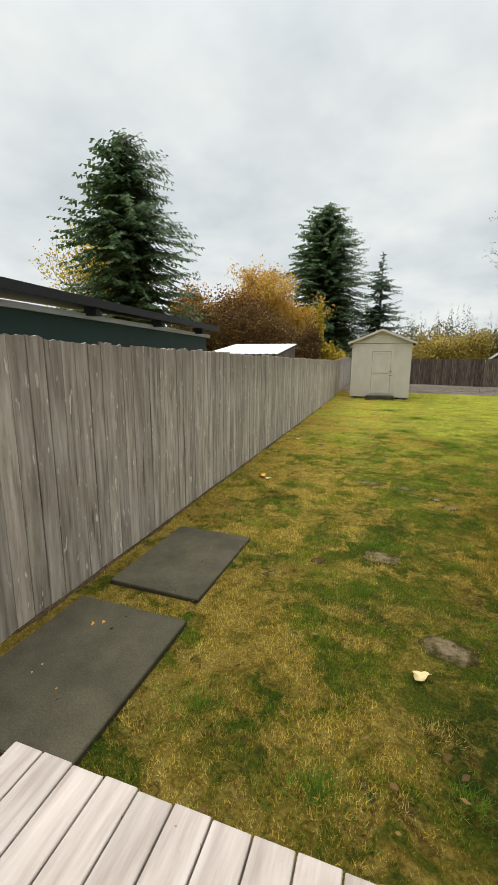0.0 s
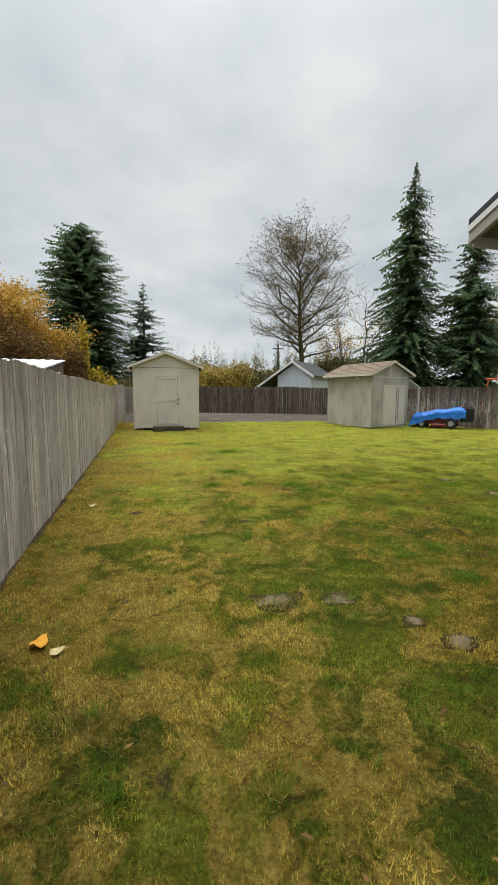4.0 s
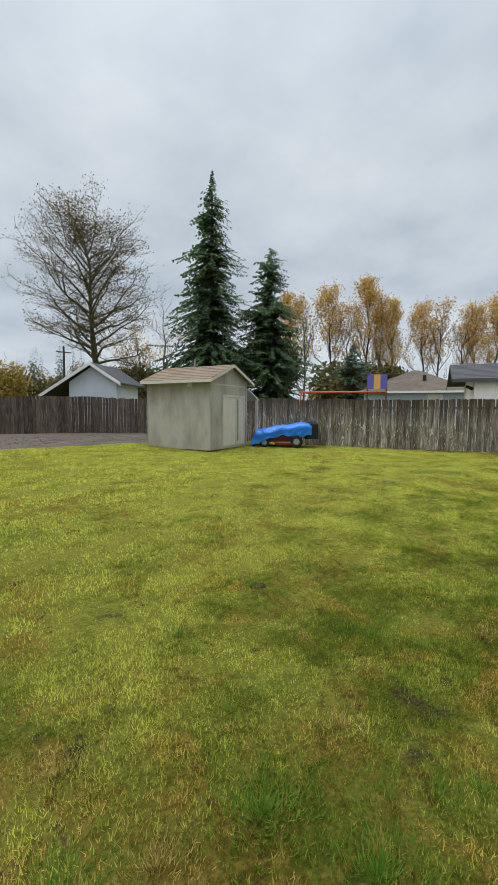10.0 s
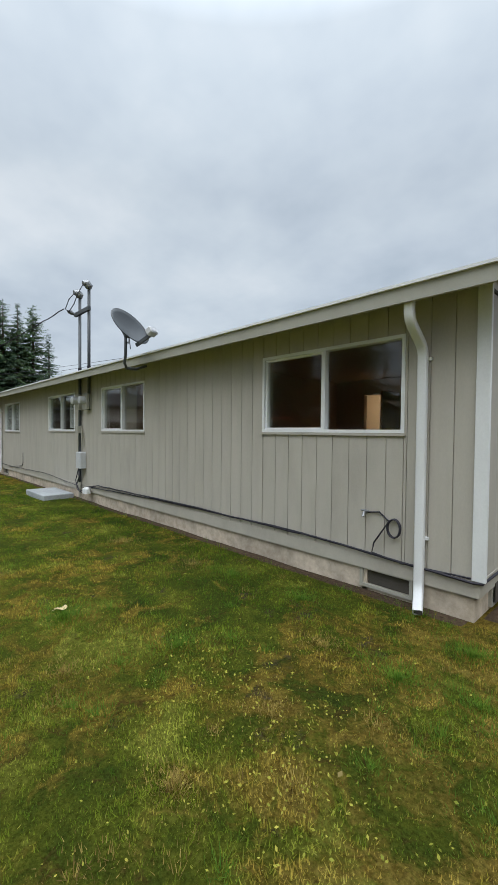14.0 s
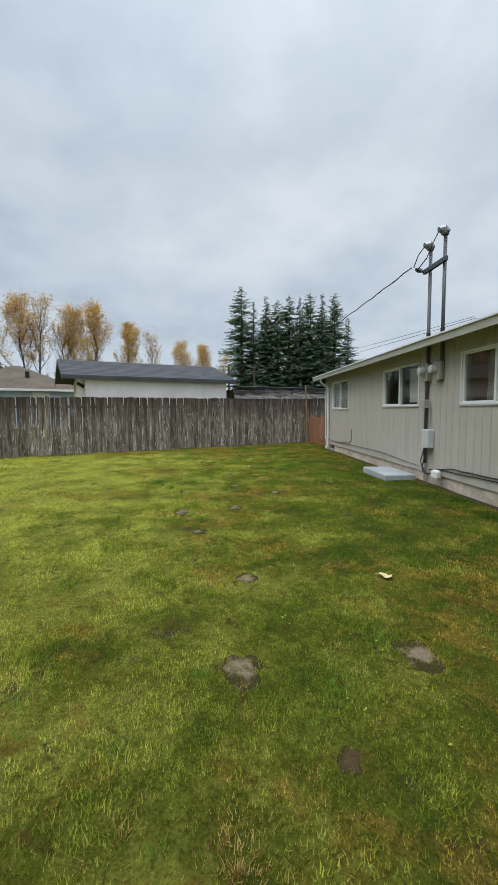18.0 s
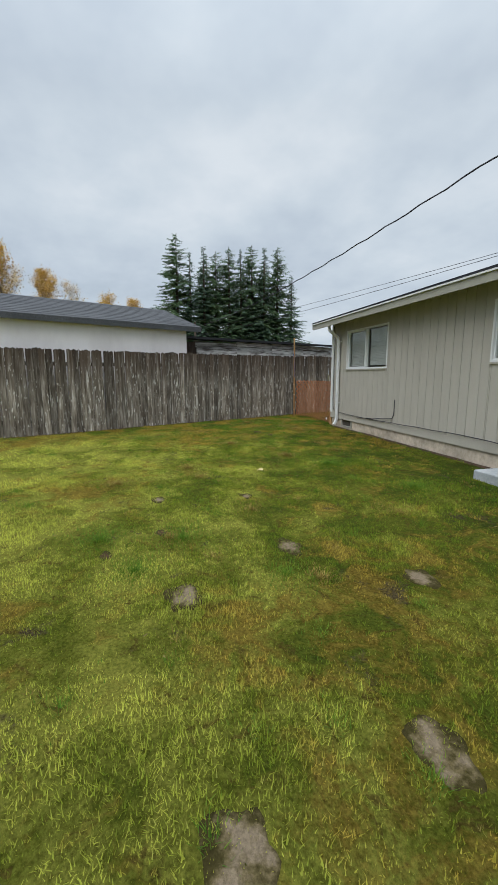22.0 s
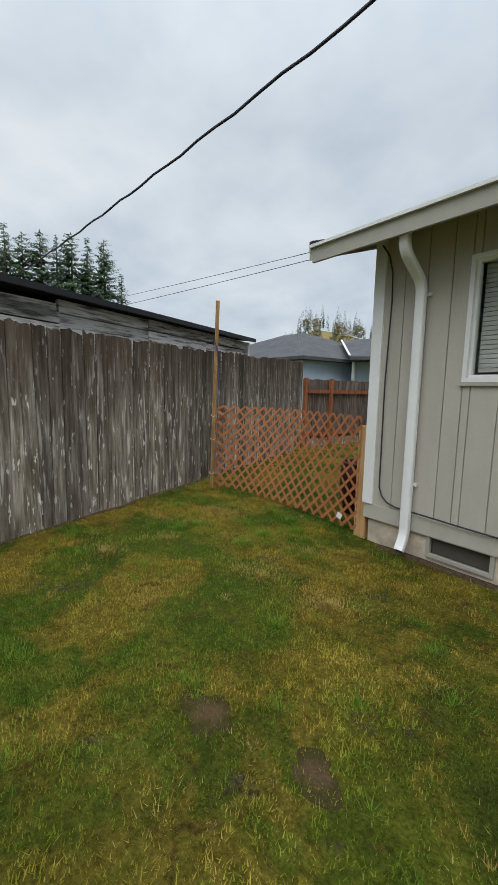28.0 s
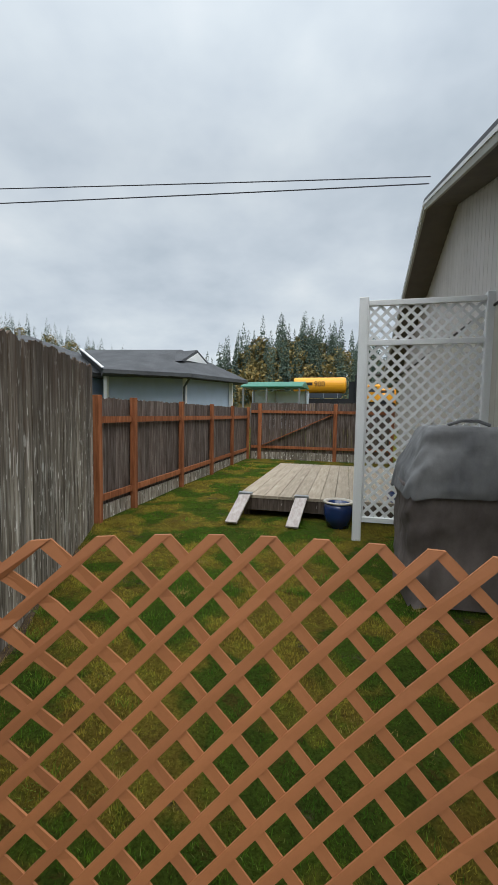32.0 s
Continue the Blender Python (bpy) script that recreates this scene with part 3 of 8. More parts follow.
class Shape:
    """Collects vertices and faces for one mesh."""

    def __init__(self):
        self.v, self.f = [], []

    def add(self, verts, faces):
        n = len(self.v)
        self.v += [tuple(p) for p in verts]
        self.f += [tuple(i + n for i in q) for q in faces]
        return self

    def box(self, x0, y0, z0, x1, y1, z1, m=None):
        vs = [Vector((x, y, z)) for z in (z0, z1) for y in (y0, y1) for x in (x0, x1)]
        if m:
            vs = [m @ p for p in vs]
        return self.add(vs, [(0, 2, 3, 1), (4, 5, 7, 6), (0, 1, 5, 4), (2, 6, 7, 3), (0, 4, 6, 2), (1, 3, 7, 5)])

    def chamfer(self, x0, y0, z0, x1, y1, z1, c, m=None):
        """A block with its upright edges and its top edge cut off at an angle."""
        ring = lambda i, z: [(x0 + c + i, y0 + i, z), (x1 - c - i, y0 + i, z), (x1 - i, y0 + c + i, z), (x1 - i, y1 - c - i, z), (x1 - c - i, y1 - i, z), (x0 + c + i, y1 - i, z), (x0 + i, y1 - c - i, z), (x0 + i, y0 + c + i, z)]
        vs = [Vector(p) for p in ring(0, z0) + ring(0, z1 - c) + ring(c * 0.8, z1)]
        if m:
            vs = [m @ p for p in vs]
        fs = [tuple(range(7, -1, -1)), tuple(range(16, 24))]
        for k in (0, 8):
            fs += [(k + i, k + (i + 1) % 8, k + 8 + (i + 1) % 8, k + 8 + i) for i in range(8)]
        return self.add(vs, fs)

    def beam(self, a, b, w, h, up=(0, 0, 1)):
        """A straight bar of rectangular section from a to b."""
        a, b = Vector(a), Vector(b)
        d = (b - a).normalized()
        s = d.cross(Vector(up))
        s = s.normalized() if s.length > 1e-4 else Vector((1, 0, 0))
        u = s.cross(d)
        vs = [p + s * i * w / 2 + u * j * h / 2 for p in (a, b) for j in (-1, 1) for i in (-1, 1)]
        return self.add(vs, [(0, 2, 3, 1), (4, 5, 7, 6), (0, 1, 5, 4), (2, 6, 7, 3), (0, 4, 6, 2), (1, 3, 7, 5)])

    def tube(self, pts, radii, sides=8, caps=True):
        pts = [Vector(p) for p in pts]
        if isinstance(radii, (int, float)):
            radii = [radii] * len(pts)
        n0, prev = len(self.v), None
        for i, p in enumerate(pts):
            d = (pts[min(i + 1, len(pts) - 1)] - pts[max(i - 1, 0)]).normalized()
            ref = prev if prev else (Vector((1, 0, 0)) if abs(d.z) > 0.8 else Vector((0, 0, 1)))
            s = (ref - d * ref.dot(d)).normalized()
            prev = s
            u = d.cross(s)
            self.v += [tuple(p + (s * math.cos(2 * math.pi * k / sides) + u * math.sin(2 * math.pi * k / sides)) * radii[i]) for k in range(sides)]
        for i in range(len(pts) - 1):
            a = n0 + i * sides
            self.f += [(a + k, a + (k + 1) % sides, a + sides + (k + 1) % sides, a + sides + k) for k in range(sides)]
        if caps:
            self.f.append(tuple(n0 + k for k in range(sides - 1, -1, -1)))
            self.f.append(tuple(n0 + (len(pts) - 1) * sides + k for k in range(sides)))
        return self

    def prism(self, outline, a, b, axis="y"):
        """A flat outline pushed along an axis from a to b. The outline is in the two other axes."""
        put = {"x": lambda p, t: (t, p[0], p[1]), "y": lambda p, t: (p[0], t, p[1]), "z": lambda p, t: (p[0], p[1], t)}[axis]
        n = len(outline)
        vs = [put(p, a) for p in outline] + [put(p, b) for p in outline]
        fs = [tuple(range(n)), tuple(range(2 * n - 1, n - 1, -1))] + [((i + 1) % n, i, n + i, n + (i + 1) % n) for i in range(n)]
        return self.add(vs, fs)

    def lathe(self, profile, sides=24):
        """A turned body: (radius, height) pairs round the z axis."""
        n0 = len(self.v)
        for r, z in profile:
            self.v += [(r * math.cos(2 * math.pi * k / sides), r * math.sin(2 * math.pi * k / sides), z) for k in range(sides)]
        for i in range(len(profile) - 1):
            a = n0 + i * sides
            self.f += [(a + k, a + (k + 1) % sides, a + sides + (k + 1) % sides, a + sides + k) for k in range(sides)]
        return self

    def mesh(self, name, mat=None, smooth=False, bevel=0.0, fix=True):
        me = bpy.data.meshes.new(name)
        me.from_pydata(self.v, [], self.f)
        if fix or bevel:
            bm = bmesh.new()
            bm.from_mesh(me)
            if bevel:
                bmesh.ops.bevel(bm, geom=bm.edges[:], offset=bevel, segments=2, affect="EDGES", profile=0.5, clamp_overlap=True)
            bmesh.ops.recalc_face_normals(bm, faces=bm.faces[:])
            bm.to_mesh(me)
            bm.free()
        if smooth:
            me.polygons.foreach_set("use_smooth", [True] * len(me.polygons))
        if mat:
            me.materials.append(mat)
        return me


def thing(name, label, category, m=None, group="", kind="", mesh=None):
    ob = tagged(new(name, mesh), label, category, group, kind)
    if m:
        ob.matrix_basis = m
    return ob


def part(name, shape, mat, parent, label="", smooth=False, bevel=0.0, m=None):
    """One mesh object under a thing or under a part, in the thing's own coordinates."""
    me = shape if isinstance(shape, bpy.types.Mesh) else shape.mesh(name, mat, smooth, bevel)
    ob = new(name, me)
    ob.parent = parent
    if label:
        ob["label"] = label
    if m:
        ob.matrix_basis = m
    return ob


def lettering(name, text, size, mat, parent, m, depth=0.004):
    cu = bpy.data.curves.new(name, "FONT")
    cu.body, cu.size, cu.extrude, cu.align_x = text, size, depth, "CENTER"
    tmp = bpy.data.objects.new(name + "_tmp", cu)
    scene.collection.objects.link(tmp)
    me = bpy.data.meshes.new_from_object(tmp.evaluated_get(bpy.context.evaluated_depsgraph_get()))
    bpy.data.objects.remove(tmp)
    me.materials.clear()
    me.materials.append(mat)
    return part(name, me, mat, parent, m=m)


def rng(seed):
    return np.random.default_rng(seed)

# ---- ground ----


def rise(x, y):
    """Height of the ground: level lawn with shallow dips, climbing a little behind the sheds."""
    base = 0.30 * min(max((y - 20.0) / 9.0, 0.0), 1.0)
    if abs(x - 10) < 45 and abs(y - 8) < 45:
        base += 0.022 * noise.noise(Vector((x * 0.45, y * 0.45, 0.0))) + 0.012 * noise.noise(Vector((x * 1.7, y * 1.7, 3.0)))
    return base - 0.01


def build_ground():
    far = [60, 90, 150, 300, 700, 1600, 3000]
    xs = [-v for v in reversed(far)] + [-40, -25, -15, -8] + list(np.arange(-4, 26.01, 0.3)) + [30, 36, 46] + far
    ys = [-v for v in reversed(far)] + [-40, -25, -16] + list(np.arange(-10, 26.01, 0.3)) + [28, 30, 33, 38, 46] + far
    nx = len(xs)
    vs = [(x, y, rise(x, y)) for y in ys for x in xs]
    fs = [(j * nx + i, j * nx + i + 1, (j + 1) * nx + i + 1, (j + 1) * nx + i) for j in range(len(ys) - 1) for i in range(nx - 1)]
    me = Shape().add(vs, fs).mesh("ground", M_turf, smooth=True, fix=False)
    thing("ground", "patchy green and yellowed lawn with bare spots", "lawn", kind="structure", mesh=me)


build_ground()


def sheet(name, outline, lift, mat, label, category, step=0.4):
    """A thin uneven layer laid on the ground inside a four-cornered outline."""
    (ax, ay), (bx, by), (cx, cy), (dx, dy) = outline
    n = max(4, int(math.dist(outline[0], outline[1]) / step))
    k = max(4, int(math.dist(outline[1], outline[2]) / step))
    vs = []
    for j in range(k + 1):
        for i in range(n + 1):
            u, w = i / n, j / k
            x = (ax * (1 - u) + bx * u) * (1 - w) + (dx * (1 - u) + cx * u) * w
            y = (ay * (1 - u) + by * u) * (1 - w) + (dy * (1 - u) + cy * u) * w
            edge = min(u, 1 - u, w, 1 - w)
            if 0 < edge < 1.5 / n:
                x += 0.10 * noise.noise(Vector((x * 2, y * 2, 7)))
                y += 0.10 * noise.noise(Vector((x * 2, y * 2, 9)))
            vs.append((x, y, rise(x, y) + (lift if edge > 0 else -0.02)))
    fs = [(j * (n + 1) + i, j * (n + 1) + i + 1, (j + 1) * (n + 1) + i + 1, (j + 1) * (n + 1) + i) for j in range(k) for i in range(n)]
    return thing(name, label, category, kind="structure", mesh=Shape().add(vs, fs).mesh(name, mat, smooth=True, fix=False))


sheet("gravel_yard", [(-2.0, 24.3), (10.0, 23.9), (11.5, 28.4), (-2.3, 33.8)], 0.035, M_gravel, "damp grey gravel yard behind the sheds", "gravel")
sheet("soil_bed", [(1.75, 1.3), (2.32, 1.3), (2.32, 5.62), (1.98, 5.62)], 0.018, M_soil, "bare dark soil strip along the house wall", "soil", 0.25)


sheet("soil_bed", [(2.3, 5.60), (17.9, 5.60), (17.9, 5.75), (2.3, 5.82)], 0.010, M_soil, "bare worn soil along the foot of the house wall", "soil", 0.12)
sheet("soil_bed", [(-1.56, 0.9), (-1.44, 0.9), (-1.82, 20.5), (-1.94, 20.5)], 0.012, M_soil, "bare dark soil along the foot of the long fence", "soil", 0.15)
sheet("soil_bed", [(22.48, 2.56), (22.39, 2.52), (15.21, 18.85), (15.32, 18.91)], 0.012, M_soil, "bare dark soil along the foot of the dark fence", "soil", 0.15)


def stones(name, n, x0, y0, x1, y1, r0, r1, mat, label, seed):
    g, s = rng(seed), Shape()
    for _ in range(n):
        x, y, r = g.uniform(x0, x1), g.uniform(y0, y1), g.uniform(r0, r1)
        z = rise(x, y) + 0.03
        a = g.uniform(0, 6.28)
        k = [g.uniform(0.7, 1.3) for _ in range(6)]
        p = [(x + r * k[i] * math.cos(a + i * 2.09), y + r * k[i] * math.sin(a + i * 2.09), z + r * 0.1) for i in range(3)]
        s.add(p + [(x, y, z + r * 0.8 * k[4])] + [(q[0], q[1], z - r) for q in p], [(0, 1, 3), (1, 2, 3), (2, 0, 3), (0, 4, 5, 1), (1, 5, 6, 2), (2, 6, 4, 0)])
    return thing(name, label, "gravel", kind="stuff", mesh=s.mesh(name, mat, fix=False))


stones("loose_gravel", 1500, -1.5, 24.6, 9.5, 28.0, 0.015, 0.05, M_gravel, "loose grey stones on the gravel yard", 5)

# paving slabs beside the fence
for k, (x0, y0, x1, y1, turn) in enumerate([(-1.38, 1.27, -0.525, 2.37, 1.0), (-1.37, 2.60, -0.60, 3.74, 3.0)]):
    s = Shape().chamfer(x0, y0, -0.06, x1, y1, 0.024, 0.008)
    slab = thing("paving_slab", "dark mossy concrete paving slab set in the lawn", "paving slab", group="slabs by the fence", mesh=s.mesh("paving_slab", M_slab))
    slab.rotation_euler = (0.0, radians(0.3), radians(-turn * 0.4))

# ---- the house ----
HX, HY, HL, HD = 2.3, 5.64, 15.69, 12.4
SLOPE, EAVE = 0.320, 0.40
house = thing("house", "single-storey taupe house with grooved siding and low gable roof", "house", pose(HX, HY, 0))
RIDGE_Y = -HD / 2
WIN = [(0.64, 2.45, 1.566, 2.466), (5.365, 7.107, 1.557, 2.442), (8.553, 10.38, 1.555, 2.438), (13.075, 14.88, 1.515, 2.44)]
roof_under = lambda y: 2.80 + SLOPE * min(-y, HD + y)


def wall_rear():
    out = []
    top = 2.80
    edges = [0.0] + [e for w in WIN for e in w[:2]] + [HL]
    for a, b in zip(edges[0::2], edges[1::2]):
        out.append(Shape().box(a, -0.16, 0.2, b, 0.0, top))
    for a, b, z0, z1 in WIN:
        out.append(Shape().box(a, -0.16, 0.2, b, 0.0, z0))
        out.append(Shape().box(a, -0.16, z1, b, 0.0, top))
    return out


rear = [part("wall", piece, M_siding, house) for piece in wall_rear()][0]
gable_l = part("wall", Shape().prism([(0.0, 0.2), (-HD, 0.2), (-HD, 2.8), (RIDGE_Y, roof_under(RIDGE_Y)), (0.0, 2.8)], 0.0, 0.16, "x"), M_siding, house)
gable_r = part("wall", Shape().prism([(0.0, 0.2), (-HD, 0.2), (-HD, 2.8), (RIDGE_Y, roof_under(RIDGE_Y)), (0.0, 2.8)], HL - 0.16, HL, "x"), M_siding, house)
part("wall", Shape().box(0.16, -HD, 0.2, HL - 0.16, -HD + 0.16, 2.8), M_siding, house)
found = Shape()
found.box(0.02, -0.2, -0.3, 0.55, -0.01, 0.24).box(1.0, -0.2, -0.3, 14.55, -0.01, 0.24).box(15.05, -0.2, -0.3, HL - 0.02, -0.01, 0.24)
for a in (0.55, 14.55):
    found.box(a, -0.2, -0.3, a + 0.5, -0.01, 0.05).box(a, -0.2, 0.05, a + 0.5, -0.12, 0.24)
found.box(0.02, -HD, -0.3, 0.2, -0.9, 0.24).box(0.02, -0.4, -0.3, 0.2, -0.2, 0.24).box(0.02, -0.9, -0.3, 0.2, -0.4, 0.06).box(0.12, -0.9, 0.06, 0.2, -0.4, 0.24)
found.box(HL - 0.2, -HD, -0.3, HL - 0.02, -0.2, 0.24).box(0.2, -HD, -0.3, HL - 0.2, -HD + 0.2, 0.24)
part("foundation", found, M_found, house, "stained pale concrete foundation")
for m in (pose(0.55, 0.0, 0.05), pose(14.55, 0.0, 0.05), pose(0.01, -0.4, 0.05, 0, 0, -90)):
    vent = part("vent_frame", Shape().box(-0.02, -0.02, -0.02, 0.52, 0.012, 0.01).box(-0.02, -0.02, 0.01, 0.012, 0.012, 0.19).box(0.488, -0.02, 0.01, 0.52, 0.012, 0.19), M_trim, house, m=m)
    part("mesh_screen", Shape().box(0.012, -0.04, 0.01, 0.488, -0.032, 0.19), M_screen, vent)
for lo, hi in (((-0.022, 0.0), (HL + 0.022, 0.022)), ((-0.022, -HD), (0.0, -0.001)), ((HL, -HD), (HL + 0.022, -0.001))):
    part("skirt_board", Shape().box(lo[0], lo[1], 0.215, hi[0], hi[1], 0.355), M_siding, house)

# grooved siding, board by board
BW = 0.203


def siding_mesh(width, depth=0.014, mat=M_siding):
    return Shape().chamfer(0.003, 0.0, 0.0, width - 0.003, depth, 1.0, 0.003).mesh("siding_board", mat)


SID, SID_UP = siding_mesh(BW), siding_mesh(0.152, 0.014, M_gable)


def board(mesh, parent, m, z0, z1):
    ob = new("siding_board", mesh)
    ob.parent = parent
    ob.matrix_basis = m @ Matrix.Translation((0, 0, z0)) @ Matrix.Diagonal((1, 1, z1 - z0, 1))
    return ob


cuts = sorted(set([round(i * BW, 4) for i in range(int(HL / BW) + 1)] + [e for w in WIN for e in w[:2]] + [HL]))
for a, b in zip(cuts, cuts[1:]):
    if b - a < 0.015:
        continue
    w = next((w for w in WIN if w[0] < (a + b) / 2 < w[1]), None)
    wm = SID if abs(b - a - BW) < 0.001 else siding_mesh(b - a)
    for z0, z1 in ([(0.35, w[2] - 0.008), (w[3] + 0.008, 2.80)] if w else [(0.35, 2.80)]):
        board(wm, rear, pose(a, 0.0, 0.0), z0, z1)
for i in range(int(HD / BW)):
    board(SID, gable_l, pose(0.0, -i * BW - BW, 0.0, 0, 0, 90), 0.35, 2.74)
    board(SID, gable_r, pose(HL, -i * BW, 0.0, 0, 0, -90), 0.35, 2.74)
for i in range(int(HD / 0.152)):
    y = -i * 0.152
    top = min(roof_under(y), roof_under(y - 0.152)) - 0.01
    if top > 2.80:
        board(SID_UP, gable_l, pose(0.0, y - 0.152, 0.0, 0, 0, 90), 2.765, top)
        board(SID_UP, gable_r, pose(HL, y, 0.0, 0, 0, -90), 2.765, top)
part("drip_strip", Shape().box(-0.03, -HD, 2.738, -0.001, 0.0, 2.762), M_seam, gable_l)
part("drip_strip", Shape().box(HL + 0.001, -HD, 2.738, HL + 0.03, 0.0, 2.762), M_seam, gable_r)
for x0, x1 in ((-0.07, 0.035), (HL - 0.075, HL + 0.036)):
    part("corner_board", Shape().chamfer(x0, 0.0, 0.36, x1, 0.036, 2.80, 0.003), M_white, house, "white painted corner board")
for x in (-0.036, HL + 0.014):
    part("corner_board", Shape().chamfer(x, -0.10, 0.36, x + 0.022, -0.002, 2.80, 0.003), M_white, house, "white painted corner board")

# roof
OH, OHR = 0.35, 0.44
roof = Shape()
for sgn, yw in ((1, EAVE), (-1, -HD - EAVE)):
    zt = 2.80 - SLOPE * EAVE
    prof = [(yw, zt + 0.02), (RIDGE_Y, zt + 0.02 + SLOPE * (HD / 2 + EAVE)), (RIDGE_Y, zt + 0.105 + SLOPE * (HD / 2 + EAVE)), (yw, zt + 0.105)]
    roof.prism(prof, -OH, HL + OHR, "x")
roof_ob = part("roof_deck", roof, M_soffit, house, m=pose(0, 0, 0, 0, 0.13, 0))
for sgn, yw in ((1, EAVE + 0.05), (-1, -HD - EAVE - 0.05)):
    zt = 2.80 - SLOPE * (EAVE + 0.05)
    n = 42
    for k in range(n):
        u0, u1 = k / n, (k + 1.25) / n
        ya, yb = yw + (RIDGE_Y - yw) * u0, yw + (RIDGE_Y - yw) * min(u1, 1.0)
        za, zb = zt + SLOPE * abs(ya - yw), zt + SLOPE * abs(yb - yw)
        part("shingle_course", Shape().prism([(ya, za + 0.108), (yb, zb + 0.108), (yb, zb + 0.112), (ya, za + 0.123)], -OH - 0.03, HL + OHR + 0.03, "x"), M_shingle, roof_ob)
for yw in (EAVE, -HD - EAVE):
    s = 1 if yw > 0 else -1
    part("fascia", Shape().box(-OH, min(yw, yw + s * 0.03), 2.625, HL + OHR, max(yw, yw + s * 0.03), 2.765), M_trim, roof_ob, "taupe fascia board")
    part("gutter_edge", Shape().box(-OH - 0.02, min(yw + s * 0.031, yw + s * 0.055), 2.752, HL + OHR + 0.02, max(yw + s * 0.031, yw + s * 0.055), 2.778), M_white, roof_ob, "white drip edge")
zr = 2.80 - SLOPE * EAVE
for x in (-OH - 0.035, HL + OHR):
    for yw in (EAVE + 0.03, -HD - EAVE - 0.03):
        zz = zr - SLOPE * 0.03
        up = SLOPE * abs(RIDGE_Y - yw)
        part("rake_board", Shape().prism([(yw, zz - 0.015), (RIDGE_Y, zz - 0.015 + up), (RIDGE_Y, zz + 0.105 + up), (yw, zz + 0.105)], x, x + 0.035, "x"), M_trim, roof_ob, "taupe rake board")
        lo = x - 0.012 if x < 0 else x + 0.037
        part("rake_trim", Shape().prism([(yw, zz + 0.062), (RIDGE_Y, zz + 0.062 + up), (RIDGE_Y, zz + 0.106 + up), (yw, zz + 0.106)], lo, lo + 0.010, "x"), M_white, roof_ob, "pale rake trim")
        ed = x - 0.008 if x < 0 else x + 0.001
        part("shingle_edge", Shape().prism([(yw, zz + 0.107), (RIDGE_Y, zz + 0.107 + up), (RIDGE_Y, zz + 0.155 + up), (yw, zz + 0.155)], ed, ed + 0.042, "x"), M_black, roof_ob, "black shingle edge")
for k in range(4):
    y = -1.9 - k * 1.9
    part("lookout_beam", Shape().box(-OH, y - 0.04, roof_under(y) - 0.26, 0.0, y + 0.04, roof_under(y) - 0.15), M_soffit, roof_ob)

# rooms behind the windows, with an assumed lit hall beyond the first one
rooms = Shape()
rooms.box(0.16, -4.2, 0.30, HL - 0.16, -0.17, 0.36).box(0.16, -6.3, 2.70, HL - 0.16, -0.17, 2.76)
rooms.box(0.16, -4.3, 0.36, 2.70, -4.2, 2.70).box(3.50, -4.3, 0.36, HL - 0.16, -4.2, 2.70).box(2.70, -4.3, 2.38, 3.50, -4.2, 2.70)
rooms.box(0.16, -6.3, 0.30, 5.0, -4.3, 0.36).box(0.16, -6.4, 0.30, 5.0, -6.3, 2.70).box(5.0, -6.4, 0.30, 5.1, -4.3, 2.70)
for x in (4.2, 7.8, 11.6):
    rooms.box(x, -4.2, 0.36, x + 0.1, -0.17, 2.70)
part("room_walls", rooms, M_room, house, "dim brown room walls")
part("open_door", Shape().box(2.66, -4.18, 0.37, 2.70, -3.40, 2.36), M_cab, house, "honey-coloured open room door")
part("curtain", Shape().prism([(6.3 + 0.06 * i, -0.34 - 0.03 * (i % 2)) for i in range(12)] + [(6.96 - 0.06 * i, -0.37 - 0.03 * (i % 2)) for i in range(12)], 1.2, 2.6, "z"), M_room, house, "brown curtain")
# unseen hall lamp, added to warm the room behind the first window
hall_lamp = thing("ceiling_lamp", "unseen warm ceiling lamp added in the hall", "lamp", pose(HX + 3.6, HY - 5.2, 2.69))
part("shade", Shape().lathe([(0.0, -0.16), (0.10, -0.14), (0.15, -0.06), (0.15, 0.0)]), M_blind, hall_lamp)
bulb = new("added_hall_bulb", bpy.data.lights.new("added_hall_bulb", "POINT"))
bulb.data.energy, bulb.data.color, bulb.data.shadow_soft_size = 60.0, (1.0, 0.72, 0.42), 0.12
bulb.matrix_basis = pose(HX + 3.6, HY - 5.2, 2.35)
# fill light without a fixture, added to brighten the second window's room
room_fill = new("room_fill_light", bpy.data.lights.new("room_fill_light", "POINT"))
room_fill.data.energy, room_fill.data.color, room_fill.data.shadow_soft_size = 9.0, (1.0, 0.74, 0.5), 0.12
room_fill.matrix_basis = pose(HX + 6.9, HY - 2.6, 2.45)


